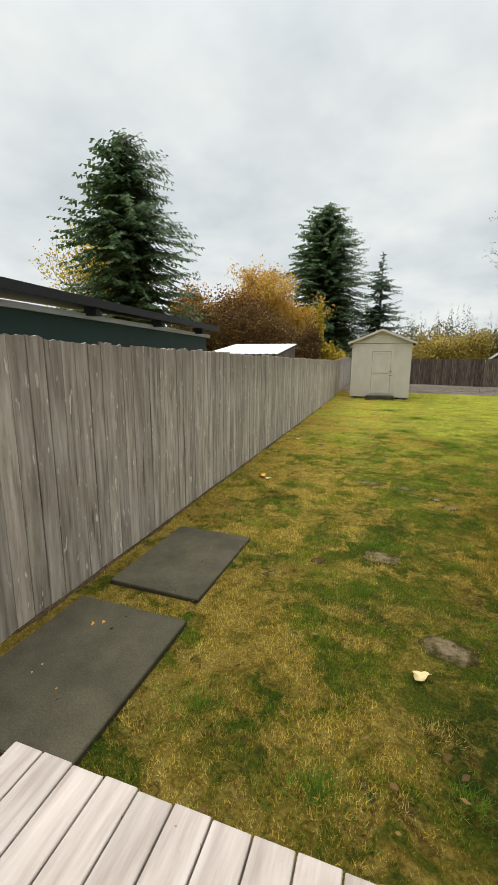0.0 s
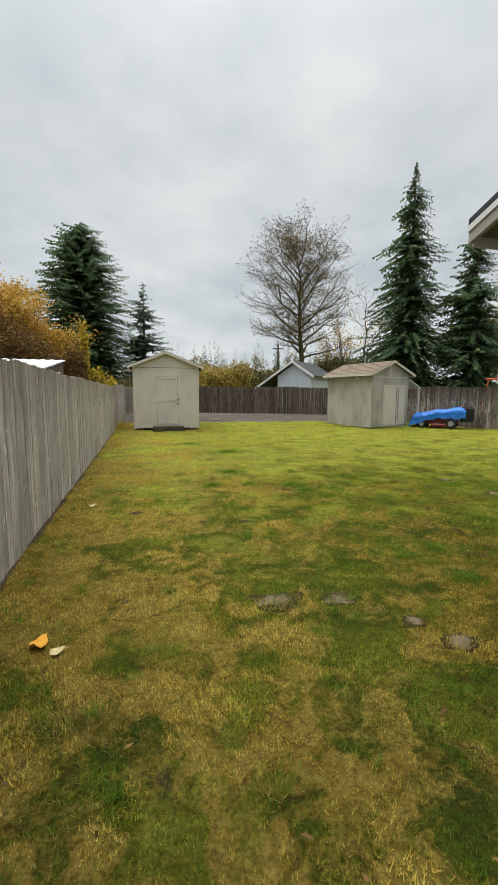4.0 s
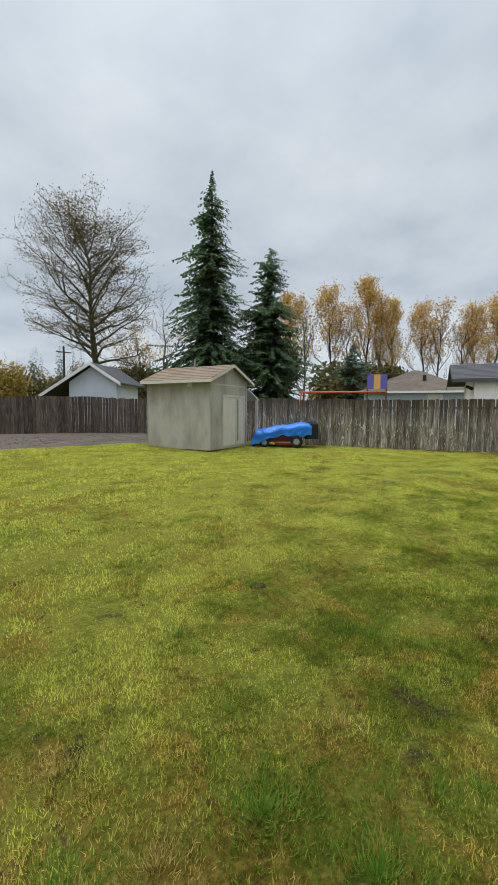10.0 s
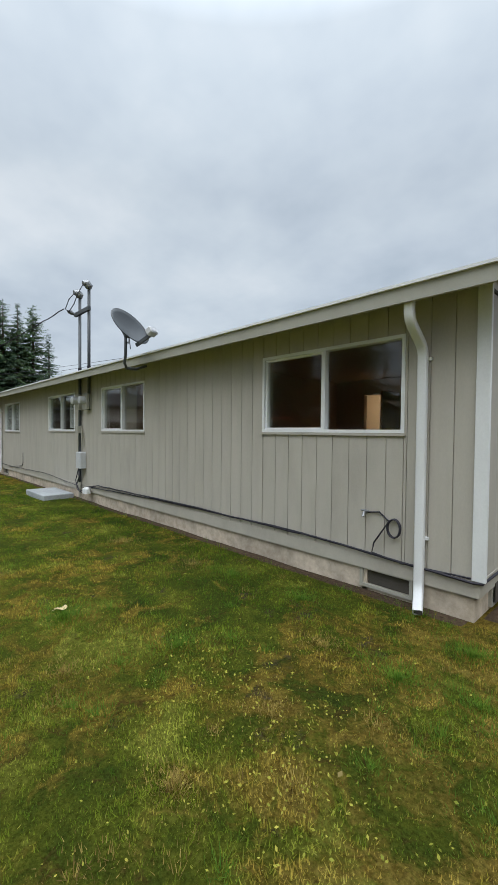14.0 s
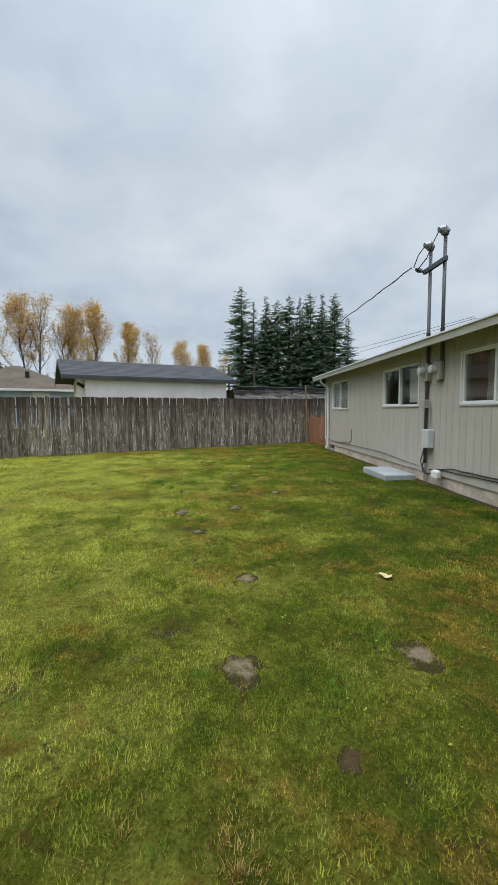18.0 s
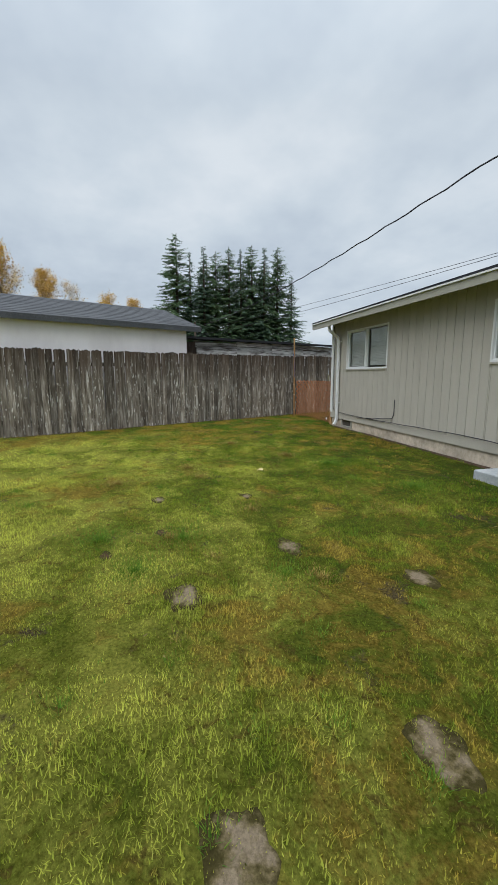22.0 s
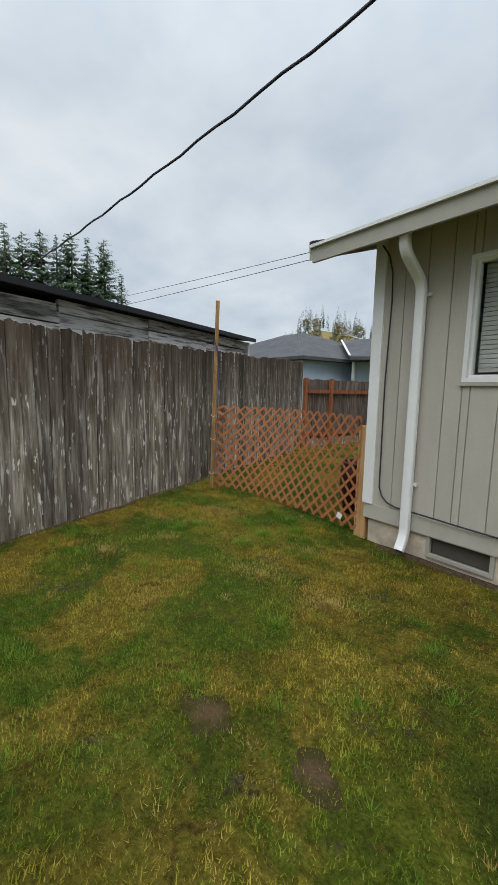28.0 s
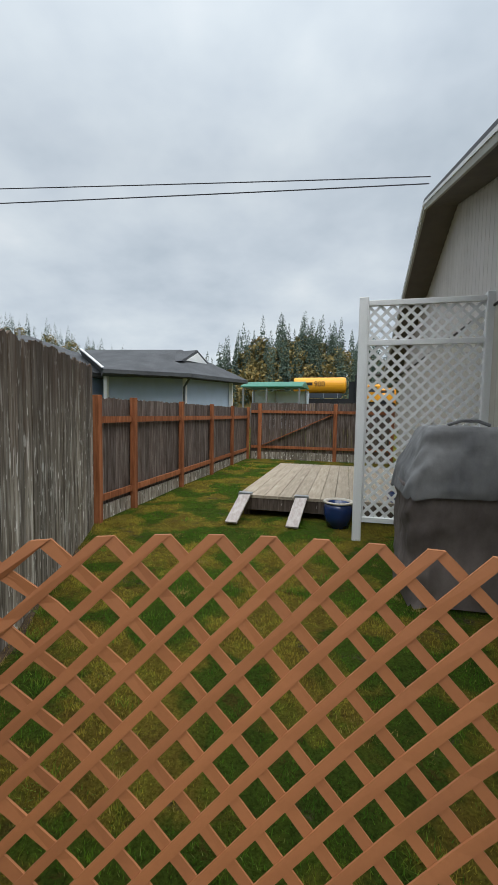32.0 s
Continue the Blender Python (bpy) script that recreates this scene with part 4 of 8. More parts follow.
def window(w, blind):
    a, b, z0, z1 = w
    s = Shape()
    f = 0.027
    s.box(a - 0.006, -0.08, z0 - 0.006, a + f, 0.024, z1 + 0.006).box(b - f, -0.08, z0 - 0.006, b + 0.006, 0.024, z1 + 0.006)
    s.box(a + f, -0.08, z0 - 0.006, b - f, 0.024, z0 + f).box(a + f, -0.08, z1 - f, b - f, 0.024, z1 + 0.006)
    mid = (a + b) / 2
    win = part("window", s, M_white, house, "white vinyl sliding window")
    part("mullion", Shape().chamfer(mid - 0.024, -0.06, z0 + f, mid + 0.024, 0.02, z1 - f, 0.004), M_white, win)
    sash = Shape().box(mid + 0.024, -0.06, z0 + f, mid + 0.046, -0.01, z1 - f).box(b - f - 0.022, -0.06, z0 + f, b - f, -0.01, z1 - f)
    sash.box(mid + 0.046, -0.06, z0 + f, b - f - 0.022, -0.01, z0 + f + 0.022).box(mid + 0.046, -0.06, z1 - f - 0.022, b - f - 0.022, -0.01, z1 - f)
    part("sash", sash, M_white, win)
    for x0, x1 in ((a + f, mid - 0.024), (mid + 0.046, b - f - 0.022)):
        pane = part("pane", Shape().box(x0, -0.040, z0 + f, x1, -0.034, z1 - f), M_glass, win)
        pane.visible_shadow = False
    part("window_sill", Shape().box(a - 0.02, 0.015, z0 - 0.034, b + 0.02, 0.036, z0 - 0.008), M_siding, win, "taupe sill strip")
    if blind:
        n = int((z1 - z0 - 0.12) / 0.035)
        for x0, x1 in blind:
            bl = Shape()
            for k in range(n):
                z = z0 + 0.07 + k * 0.035
                bl.box(x0, -0.100, z, x1, -0.092, z + 0.030)
            part("blind", bl, M_blind, win, "pale horizontal slat blind")


for i, w in enumerate(WIN):
    mid = (w[0] + w[1]) / 2
    window(w, [(w[0] + 0.06, mid - 0.05), (mid + 0.05, w[1] - 0.06)] if i == 3 else ([(w[0] + 0.06, mid - 0.3)] if i == 2 else None))

# side door above the small deck
dr = Shape().box(-0.03, -7.75, 0.25, 0.0, -7.65, 2.36).box(-0.03, -6.75, 0.25, 0.0, -6.65, 2.36).box(-0.03, -7.65, 2.26, 0.0, -6.75, 2.36)
door = part("door", dr, M_white, house, "white side door in a white frame")
part("door_leaf", Shape().box(-0.016, -7.64, 0.26, 0.0, -6.76, 2.25), M_white, door)
part("door_handle", Shape().tube([(-0.02, -6.85, 1.25), (-0.08, -6.85, 1.25), (-0.09, -6.95, 1.25)], 0.014), M_galv, door)
part("light_switch_box", Shape().box(-0.05, -6.2, 1.25, -0.014, -6.08, 1.42), M_white, house)


def downspout(x, bottom_turn, kick=0.26):
    bends = [(x, 0.36, 2.68), (x, 0.36, 2.50), (x, 0.075, 2.30), (x, 0.070, 0.17), (x + bottom_turn * 0.3, kick, 0.05)]
    pts = [Vector(bends[0])]
    for p, q, r in zip(bends, bends[1:], bends[2:]):
        p, q, r = Vector(p), Vector(q), Vector(r)
        e, f = q + (p - q).normalized() * 0.085, q + (r - q).normalized() * 0.085
        pts += [e * (1 - u) ** 2 + q * 2 * u * (1 - u) + f * u * u for u in (0, 0.2, 0.4, 0.6, 0.8, 1)]
    pts.append(Vector(bends[-1]))
    ring = [(0.041 * math.copysign(abs(math.cos(a)) ** 0.4, math.cos(a)), 0.031 * math.copysign(abs(math.sin(a)) ** 0.4, math.sin(a))) for a in (2 * math.pi * (k + 0.5) / 16 for k in range(16))]
    s, n = Shape(), len(ring)
    for i, p in enumerate(pts):
        d = (pts[min(i + 1, len(pts) - 1)] - pts[max(i - 1, 0)]).normalized()
        u = d.cross(Vector((1, 0, 0))).normalized()
        w = u.cross(d)
        s.v += [tuple(p + w * a + u * b) for a, b in ring]
    for i in range(len(pts) - 1):
        s.f += [(i * n + k, i * n + (k + 1) % n, (i + 1) * n + (k + 1) % n, (i + 1) * n + k) for k in range(n)]
    ds = part("downspout", s, M_white, house, "white metal downspout", smooth=True)
    # dark block stands for the shade inside the spout's mouth
    part("inner_throat", Shape().box(x + bottom_turn * 0.3 - 0.03, kick - 0.03, 0.035, x + bottom_turn * 0.3 + 0.03, kick - 0.004, 0.075), M_seam, ds)
    for z in (2.2, 0.62):
        part("strap", Shape().box(x - 0.062, 0.014, z, x + 0.062, 0.045, z + 0.025), M_white, ds)


downspout(0.45, -0.25)
downspout(HL - 0.45, 0.0, 0.14)


def cable_run(name, pts, r=0.010, mat=None, parent=None):
    out = []
    for p, q in zip(pts, pts[1:]):
        n = max(2, int((Vector(q) - Vector(p)).length / 0.25))
        for k in range(n):
            v = Vector(p).lerp(Vector(q), k / n)
            out.append(v + Vector((0, 0, 0.012 * noise.noise(v * 3.1))))
    out.append(Vector(pts[-1]))
    return part(name, Shape().tube(out, r, 5), mat or M_cable, parent or house)


cable_run("cable", [(-0.045, -6.5, 0.33), (-0.045, 0.03, 0.345), (0.02, 0.05, 0.345), (1.5, 0.04, 0.41), (4.0, 0.04, 0.43), (7.2, 0.04, 0.40), (8.0, 0.05, 0.28)], 0.012)
cable_run("cable", [(-0.04, 0.02, 0.37), (0.5, 0.05, 0.365), (2.0, 0.04, 0.43), (5.0, 0.04, 0.40), (7.6, 0.04, 0.33)], 0.008)
cable_run("cable", [(8.4, 0.05, 0.30), (10.5, 0.04, 0.40), (14.0, 0.04, 0.36), (15.0, 0.04, 0.38), (15.36, 0.04, 0.385), (15.45, 0.04, 0.41), (15.51, 0.04, 0.46), (15.54, 0.04, 0.54), (15.55, 0.04, 1.5), (15.53, 0.04, 2.2), (15.54, 0.04, 2.45), (15.58, 0.04, 2.6), (15.65, 0.05, 2.70)], 0.007)
cable_run("cable", [(12.7, 0.03, 0.86), (12.7, 0.03, 0.56), (12.75, 0.035, 0.46), (13.2, 0.04, 0.42), (14.2, 0.04, 0.33)], 0.008)
coil = [(0.70 + 0.06 * math.cos(a), 0.03 + 0.003 * a, 0.67 + 0.085 * math.sin(a)) for a in np.linspace(0.6, 13.5, 44)]
part("cable_coil", Shape().tube([(0.98, 0.03, 0.78), (0.86, 0.03, 0.80)] + coil + [(0.9, 0.05, 0.50), (0.92, 0.05, 0.40), (0.6, 0.05, 0.36)], 0.008, 5), M_cable, house)
part("outdoor_tap", Shape().tube([(1.0, 0.0, 0.78), (1.0, 0.07, 0.78), (1.0, 0.09, 0.74)], 0.014).tube([(0.96, 0.06, 0.80), (1.04, 0.06, 0.80)], 0.009), M_galv, house)

# service masts and meter gear
svc = thing("electric_service", "two grey service masts, meter sockets and conduits on the house wall", "electric mast", pose(HX + 8.15, HY + 0.06, 0))
for x, z0, z1 in ((0.0, 0.4, 4.52), (-0.50, 2.0, 4.60)):
    mast = part("mast", Shape().tube([(x, 0, z0), (x, 0, z1)], 0.032, 10), M_dkgrey, svc, smooth=True)
    part("weatherhead", Shape().tube([(x, 0, z1), (x, 0.0, z1 + 0.05), (x, 0.05, z1 + 0.11), (x, 0.13, z1 + 0.09)], [0.05, 0.085, 0.085, 0.05], 10), M_galv, mast)
    part("collar", Shape().tube([(x, 0, 2.9), (x, 0, 2.96)], 0.04, 10), M_cable, mast)
part("crossbar", Shape().beam((-0.62, 0.04, 4.16), (0.16, 0.04, 4.16), 0.06, 0.08), M_dkgrey, svc)
part("insulator", Shape().tube([(0.12, 0.05, 4.16), (0.2, 0.14, 4.22), (0.24, 0.18, 4.24)], [0.02, 0.05, 0.02], 8), M_dkgrey, svc)
for k in range(2):
    part("jumper_wire", Shape().tube([(-0.5 + 0.5 * k, 0.12, 4.68 - 0.08 * k), (-0.45 + 0.5 * k, 0.22, 4.45), (-0.35 + 0.5 * k, 0.26, 4.25), (0.1, 0.2, 4.2), (0.24, 0.18, 4.24)], 0.010, 5), M_cable, svc)
for x in (0.0, -0.42):
    soc = part("meter_socket", Shape().chamfer(x - 0.11, -0.04, 2.02, x + 0.11, 0.07, 2.36, 0.012), M_trim, svc)
    part("meter", Shape().tube([(x, 0.07, 2.22), (x, 0.10, 2.22), (x, 0.18, 2.22), (x, 0.19, 2.22)], [0.085, 0.085, 0.075, 0.05], 14), M_plastic, soc, "glass-fronted electric meter")
part("conduit", Shape().tube([(0.0, 0, 2.02), (0.0, 0, 0.05)], 0.028, 8), M_trim, svc)
part("conduit", Shape().tube([(-0.13, 0, 1.62), (-0.13, 0, 1.12)], 0.018, 8), M_trim, svc)
part("junction_box", Shape().chamfer(-0.06, -0.04, 1.50, 0.09, 0.08, 1.66, 0.008), M_trim, svc)
part("utility_box", Shape().chamfer(-0.26, -0.04, 0.72, -0.02, 0.10, 1.08, 0.015), M_plastic, svc, "pale grey plastic utility box")
part("tangled_cables", Shape().tube([(-0.14, 0.05, 0.72), (-0.2, 0.09, 0.55), (-0.08, 0.1, 0.36), (-0.2, 0.09, 0.22), (-0.45, 0.08, 0.26), (-0.6, 0.07, 0.30)], 0.012, 6).tube([(-0.06, 0.05, 0.72), (-0.02, 0.1, 0.45), (-0.16, 0.12, 0.25), (-0.3, 0.08, 0.2)], 0.010, 6), M_cable, svc)
part("white_hose_bib", Shape().chamfer(-0.62, 0.0, 0.20, -0.42, 0.12, 0.33, 0.03), M_white, svc, "white plastic tap cover")
pad = thing("concrete_pad", "pale concrete pad on the lawn against the house", "concrete pad", mesh=Shape().chamfer(10.75, 5.72, -0.05, 12.05, 6.38, 0.11, 0.012).mesh("concrete_pad", M_pad))


def wire(name, label, a, b, sag, r, n=40, knots=0.0):
    a, b = Vector(a), Vector(b)
    pts = []
    for k in range(n + 1):
        u = k / n
        p = a.lerp(b, u) - Vector((0, 0, sag * 4 * u * (1 - u)))
        p += Vector((0, 0, knots * math.sin(k * 1.9)))
        pts.append(p)
    return thing(name, label, "wire", mesh=Shape().tube(pts, r, 6).mesh(name, M_cable))


wire("service_wire", "black twisted overhead service cable from the mast", (10.72, 5.95, 4.28), (41.66, 8.64, 5.11), 0.864, 0.0125, 110, 0.012)
wire("overhead_wire", "thin overhead power line to the gable", (18.42, -0.45, 5.17), (62.0, 4.4, 7.2), 0.25, 0.009)
wire("overhead_wire", "thin overhead power line to the gable", (18.42, -0.55, 5.12), (62.0, 4.2, 6.5), 0.30, 0.010)
wp = thing("utility_pole", "far wooden utility pole carrying the service cable", "utility pole", pose(41.7, 8.66, 0))
part("pole", Shape().tube([(0, 0, -0.5), (0, 0, 5.6)], [0.15, 0.11], 10), M_bark, wp)
up_pole = thing("utility_pole", "far wooden utility pole carrying the wires", "utility pole", pose(62.0, 4.3, 0))
part("pole", Shape().tube([(0, 0, -0.5), (0, 0, 8.2)], [0.17, 0.12], 10), M_bark, up_pole)
part("crossarm", Shape().box(-0.06, -0.9, 7.1, 0.06, 0.9, 7.24), M_bark, up_pole)

# satellite dish on the eave
dish = thing("satellite_dish", "dark grey satellite dish on a curved mast at the eave", "satellite dish", pose(6.82, 6.38, 0))
part("mast", Shape().tube([(0.25, -0.42, 2.60), (0.20, -0.22, 2.52), (0.12, -0.02, 2.50), (0.03, 0.06, 2.56), (0.0, 0.06, 2.68), (0.0, 0.06, 2.96)], 0.022, 8), M_dkgrey, dish, smooth=True)
bowl = Shape()
ringn, seg = 6, 28
for side in (0.0, 0.012):
    for i in range(ringn + 1):
        r = i / ringn
        bowl.v += [(0.36 * r * math.cos(2 * math.pi * k / seg), 0.31 * r * math.sin(2 * math.pi * k / seg), 0.075 * r * r - side) for k in range(seg)]
for s in range(2):
    o = s * (ringn + 1) * seg
    for i in range(ringn):
        bowl.f += [(o + i * seg + k, o + i * seg + (k + 1) % seg, o + (i + 1) * seg + (k + 1) % seg, o + (i + 1) * seg + k) for k in range(seg)]
o = (ringn + 1) * seg
bowl.f += [(ringn * seg + k, ringn * seg + (k + 1) % seg, o + ringn * seg + (k + 1) % seg, o + ringn * seg + k) for k in range(seg)]
aim = (Vector((-0.74, -0.30, 0.52))).to_track_quat("Z", "Y").to_matrix().to_4x4()
dm = Matrix.Translation((0.0, 0.03, 3.06)) @ aim
part("reflector", bowl, M_dkgrey, dish, smooth=True, m=dm)
part("feed_arm", Shape().beam((0.0, -0.30, 0.0), (0.0, -0.33, 0.30), 0.03, 0.05), M_dkgrey, dish, m=dm)
part("feed_head", Shape().chamfer(-0.08, -0.36, 0.28, 0.08, -0.25, 0.38, 0.02), M_plastic, dish, m=dm)
part("bracket", Shape().box(-0.05, -0.10, -0.08, 0.05, 0.06, -0.012), M_dkgrey, dish, m=dm)
part("feed_cable", Shape().tube([(0, 0.06, 2.9), (-0.12, 0.08, 2.82), (-0.16, 0.10, 2.92), (-0.06, 0.1, 3.0), (0.1, -0.05, 2.95), (0.12, -0.08, 2.8)], 0.007, 5), M_cable, dish)

# small deck at the side door
deck = thing("side_deck", "worn grey painted plank deck by the side door", "deck", pose(-0.68, -4.0, 0))
nb = int(2.9 / 0.145)
plank = Shape().chamfer(0.0, 0.0, 0.165, 0.138, 5.22, 0.205, 0.004).mesh("plank", M_deck)
for i in range(nb):
    part("plank", plank, M_deck, deck, m=pose(i * 0.145, 0.004 * math.sin(i * 2.7), 0))
part("rim_joist", Shape().box(0.0, 5.14, 0.02, 2.9, 5.18, 0.164).box(0.0, 0.0, 0.02, 0.04, 5.14, 0.164), M_deck, deck)
for x in (0.1, 1.4, 2.7):
    part("support_post", Shape().box(x, 4.9, -0.05, x + 0.09, 5.0, 0.164), M_deck, deck)

# ---- fences ----


def board_meshes(name, width, height, mat, seed, ragged, count=8, thick=0.02):
    """Several fence boards with worn tops and slightly bowed edges."""
    g, out = rng(seed), []
    for _ in range(count):
        w = width - 0.006
        tops = [height - g.uniform(0, ragged) for _ in range(4)]
        bow = g.uniform(-0.004, 0.004)
        ring = [(0, -0.12), (w, -0.12), (w + bow, height * 0.5), (w, tops[3]), (w * 0.68, tops[2]), (w * 0.32, tops[1]), (0, tops[0]), (bow, height * 0.5)]
        out.append(Shape().prism(ring, 0.0, thick, "y").mesh(name, mat))
    return out


def fence(name, label, a, b, width, height, mat, seed, side, ragged=0.03, pieces=None, wave=0.03, tilt=1.0, pale=None, end_lift=False):
    """Upright boards from a to b on rails and posts behind them. side: 1 when the yard lies to the left of the way from a to b."""
    a, b = Vector((*a, 0)), Vector((*b, 0))
    d = b - a
    length, turn = d.length, math.atan2(d.y, d.x)
    at = Matrix.Translation(a) @ Matrix.Rotation(turn, 4, "Z")
    ob = thing(name, label, "fence", at)
    g = rng(seed)
    ms = board_meshes("board", width, height, mat, seed + 1, ragged)
    pales = board_meshes("board", width, height, M_fence_pale, seed + 2, ragged, 3) if pale else None
    n = int(length / width)
    rest = Shape()
    for i in range(n):
        x = i * width
        p = at @ Vector((x, 0, 0))
        z = rise(p.x, p.y) + (0.13 * max(0.0, 1 - x / 6.0) if end_lift else 0.0) + wave * noise.noise(Vector((x * 0.55, seed, 0))) + g.uniform(-0.012, 0.012)
        m = pose(x + g.uniform(-0.002, 0.002), (0.0 if side > 0 else -0.02) + g.uniform(-0.004, 0.004), z, 0, g.uniform(-tilt, tilt) * 0.4, g.uniform(-1.2, 1.2))
        pick = pales if pale and pale[0] <= x <= pale[1] else ms
        me = pick[int(g.integers(len(pick)))]
        if pieces is None or pieces[0] <= i < pieces[1]:
            part("board", me, mat, ob, m=m)
        else:
            rest.add([m @ v.co for v in me.vertices], [tuple(q.vertices) for q in me.polygons])
    if rest.v:
        r = part("far_boards", rest, mat, ob)
        r["kind"] = "stuff"
    back = -1 if side > 0 else 1
    pts = np.arange(0.0, length, 2.4)
    for x in pts:
        p = at @ Vector((x, 0, 0))
        z = rise(p.x, p.y)
        part("post", Shape().box(x, min(back * 0.03, back * 0.12), z - 0.3, x + 0.09, max(back * 0.03, back * 0.12), z + height - 0.12), mat, ob)
        x1 = min(x + 2.4, length)
        q = at @ Vector((x1, 0, 0))
        for h in (0.35, height - 0.35):
            part("rail", Shape().beam((x, back * 0.05, z + h), (x1, back * 0.05, rise(q.x, q.y) + h), 0.04, 0.085), mat, ob)
    return ob


fence("fence", "tall weathered grey board fence along the lawn", (-1.39, -5.0), (-2.15, 33.6), 0.142, 1.87, M_fence_grey, 11, -1, 0.02, wave=0.03)
RA = (22.80, 1.78)
RB = (22.80 - 0.403 * 28.7, 1.78 + 0.915 * 28.7)
right_fence = fence("fence", "tall dark weathered board fence with ragged tops", RA, RB, 0.142, 2.00, M_fence_dark, 23, 1, 0.05, wave=0.06, tilt=2.0, end_lift=True)
fence("fence", "old dark brown board fence behind the gravel", RB, (-2.3, 34.0), 0.142, 1.82, M_fence_back, 31, 1, 0.05, wave=0.04, pale=(12.2, 14.6))

# red-brown framed fence of the side yard
RFX = 22.86


def framed_fence():
    ob = thing("framed_fence", "dark board fence with red-stained posts and rails", "fence", pose(RFX, 1.62, 0))
    ms = board_meshes("board", 0.135, 1.72, M_red_board, 41, 0.02)
    g = rng(42)
    n = int(8.9 / 0.135)
    for i in range(n):
        part("board", ms[int(g.integers(8))], M_red_board, ob, m=pose(0.03, -i * 0.135, g.uniform(-0.01, 0.01), 0, 0, -90))
    for y in (0.0, -0.95, -2.85, -4.75, -6.6, -8.55):
        part("post", Shape().chamfer(-0.09, y - 0.045, -0.2, 0.0, y + 0.045, 1.74, 0.006), M_red_wood, ob)
    for y0, y1 in ((-0.045, -0.9), (-1.0, -2.8), (-2.9, -4.7), (-4.8, -6.55), (-6.65, -8.5)):
        for z in (0.27, 1.36):
            part("rail", Shape().box(-0.045, y1, z, -0.005, y0, z + 0.09), M_red_wood, ob)
    part("kick_board", Shape().box(-0.012, -8.8, -0.1, 0.008, -0.05, 0.20), M_fence_dark, ob, "weathered grey bottom board")
    return ob


framed_fence()
GY = -7.0


def end_fence():
    ob = thing("framed_fence", "dark board fence with a braced red gate across the side yard", "fence", pose(RFX - 0.1, GY, 0))
    ms = board_meshes("board", 0.135, 1.90, M_red_board, 43, 0.02)
    g = rng(44)
    for i in range(34):
        part("board", ms[int(g.integers(8))], M_red_board, ob, m=pose(-i * 0.135 - 0.14, -0.03, g.uniform(-0.01, 0.01)))
    for x in (-0.35, -2.85, -4.6):
        part("post", Shape().chamfer(x - 0.06, 0.0, -0.2, x + 0.06, 0.09, 1.86, 0.006), M_red_wood, ob)
    for z in (0.36, 1.55):
        part("rail", Shape().box(-4.6, 0.0, z, -0.05, 0.045, z + 0.09), M_red_wood, ob)
    part("brace", Shape().beam((-0.45, 0.06, 0.46), (-2.75, 0.06, 1.52), 0.03, 0.09, up=(0, 1, 0)), M_red_wood, ob)
    part("kick_board", Shape().box(-4.6, 0.0, -0.1, -0.05, 0.02, 0.24), M_fence_dark, ob, "weathered grey bottom board")
    return ob


end_fence()

# ---- lattices ----


def clip(poly, x0, x1, z0, z1):
    for axis, lim, keep_low in ((0, x0, False), (0, x1, True), (1, z0, False), (1, z1, True)):
        out = []
        for p, q in zip(poly, poly[1:] + poly[:1]):
            pin = (p[axis] <= lim) if keep_low else (p[axis] >= lim)
            qin = (q[axis] <= lim) if keep_low else (q[axis] >= lim)
            if pin != qin:
                k = (lim - p[axis]) / (q[axis] - p[axis])
                out.append((p[0] + k * (q[0] - p[0]), p[1] + k * (q[1] - p[1])))
            if qin:
                out.append(q)
        poly = out
        if not poly:
            return []
    return poly


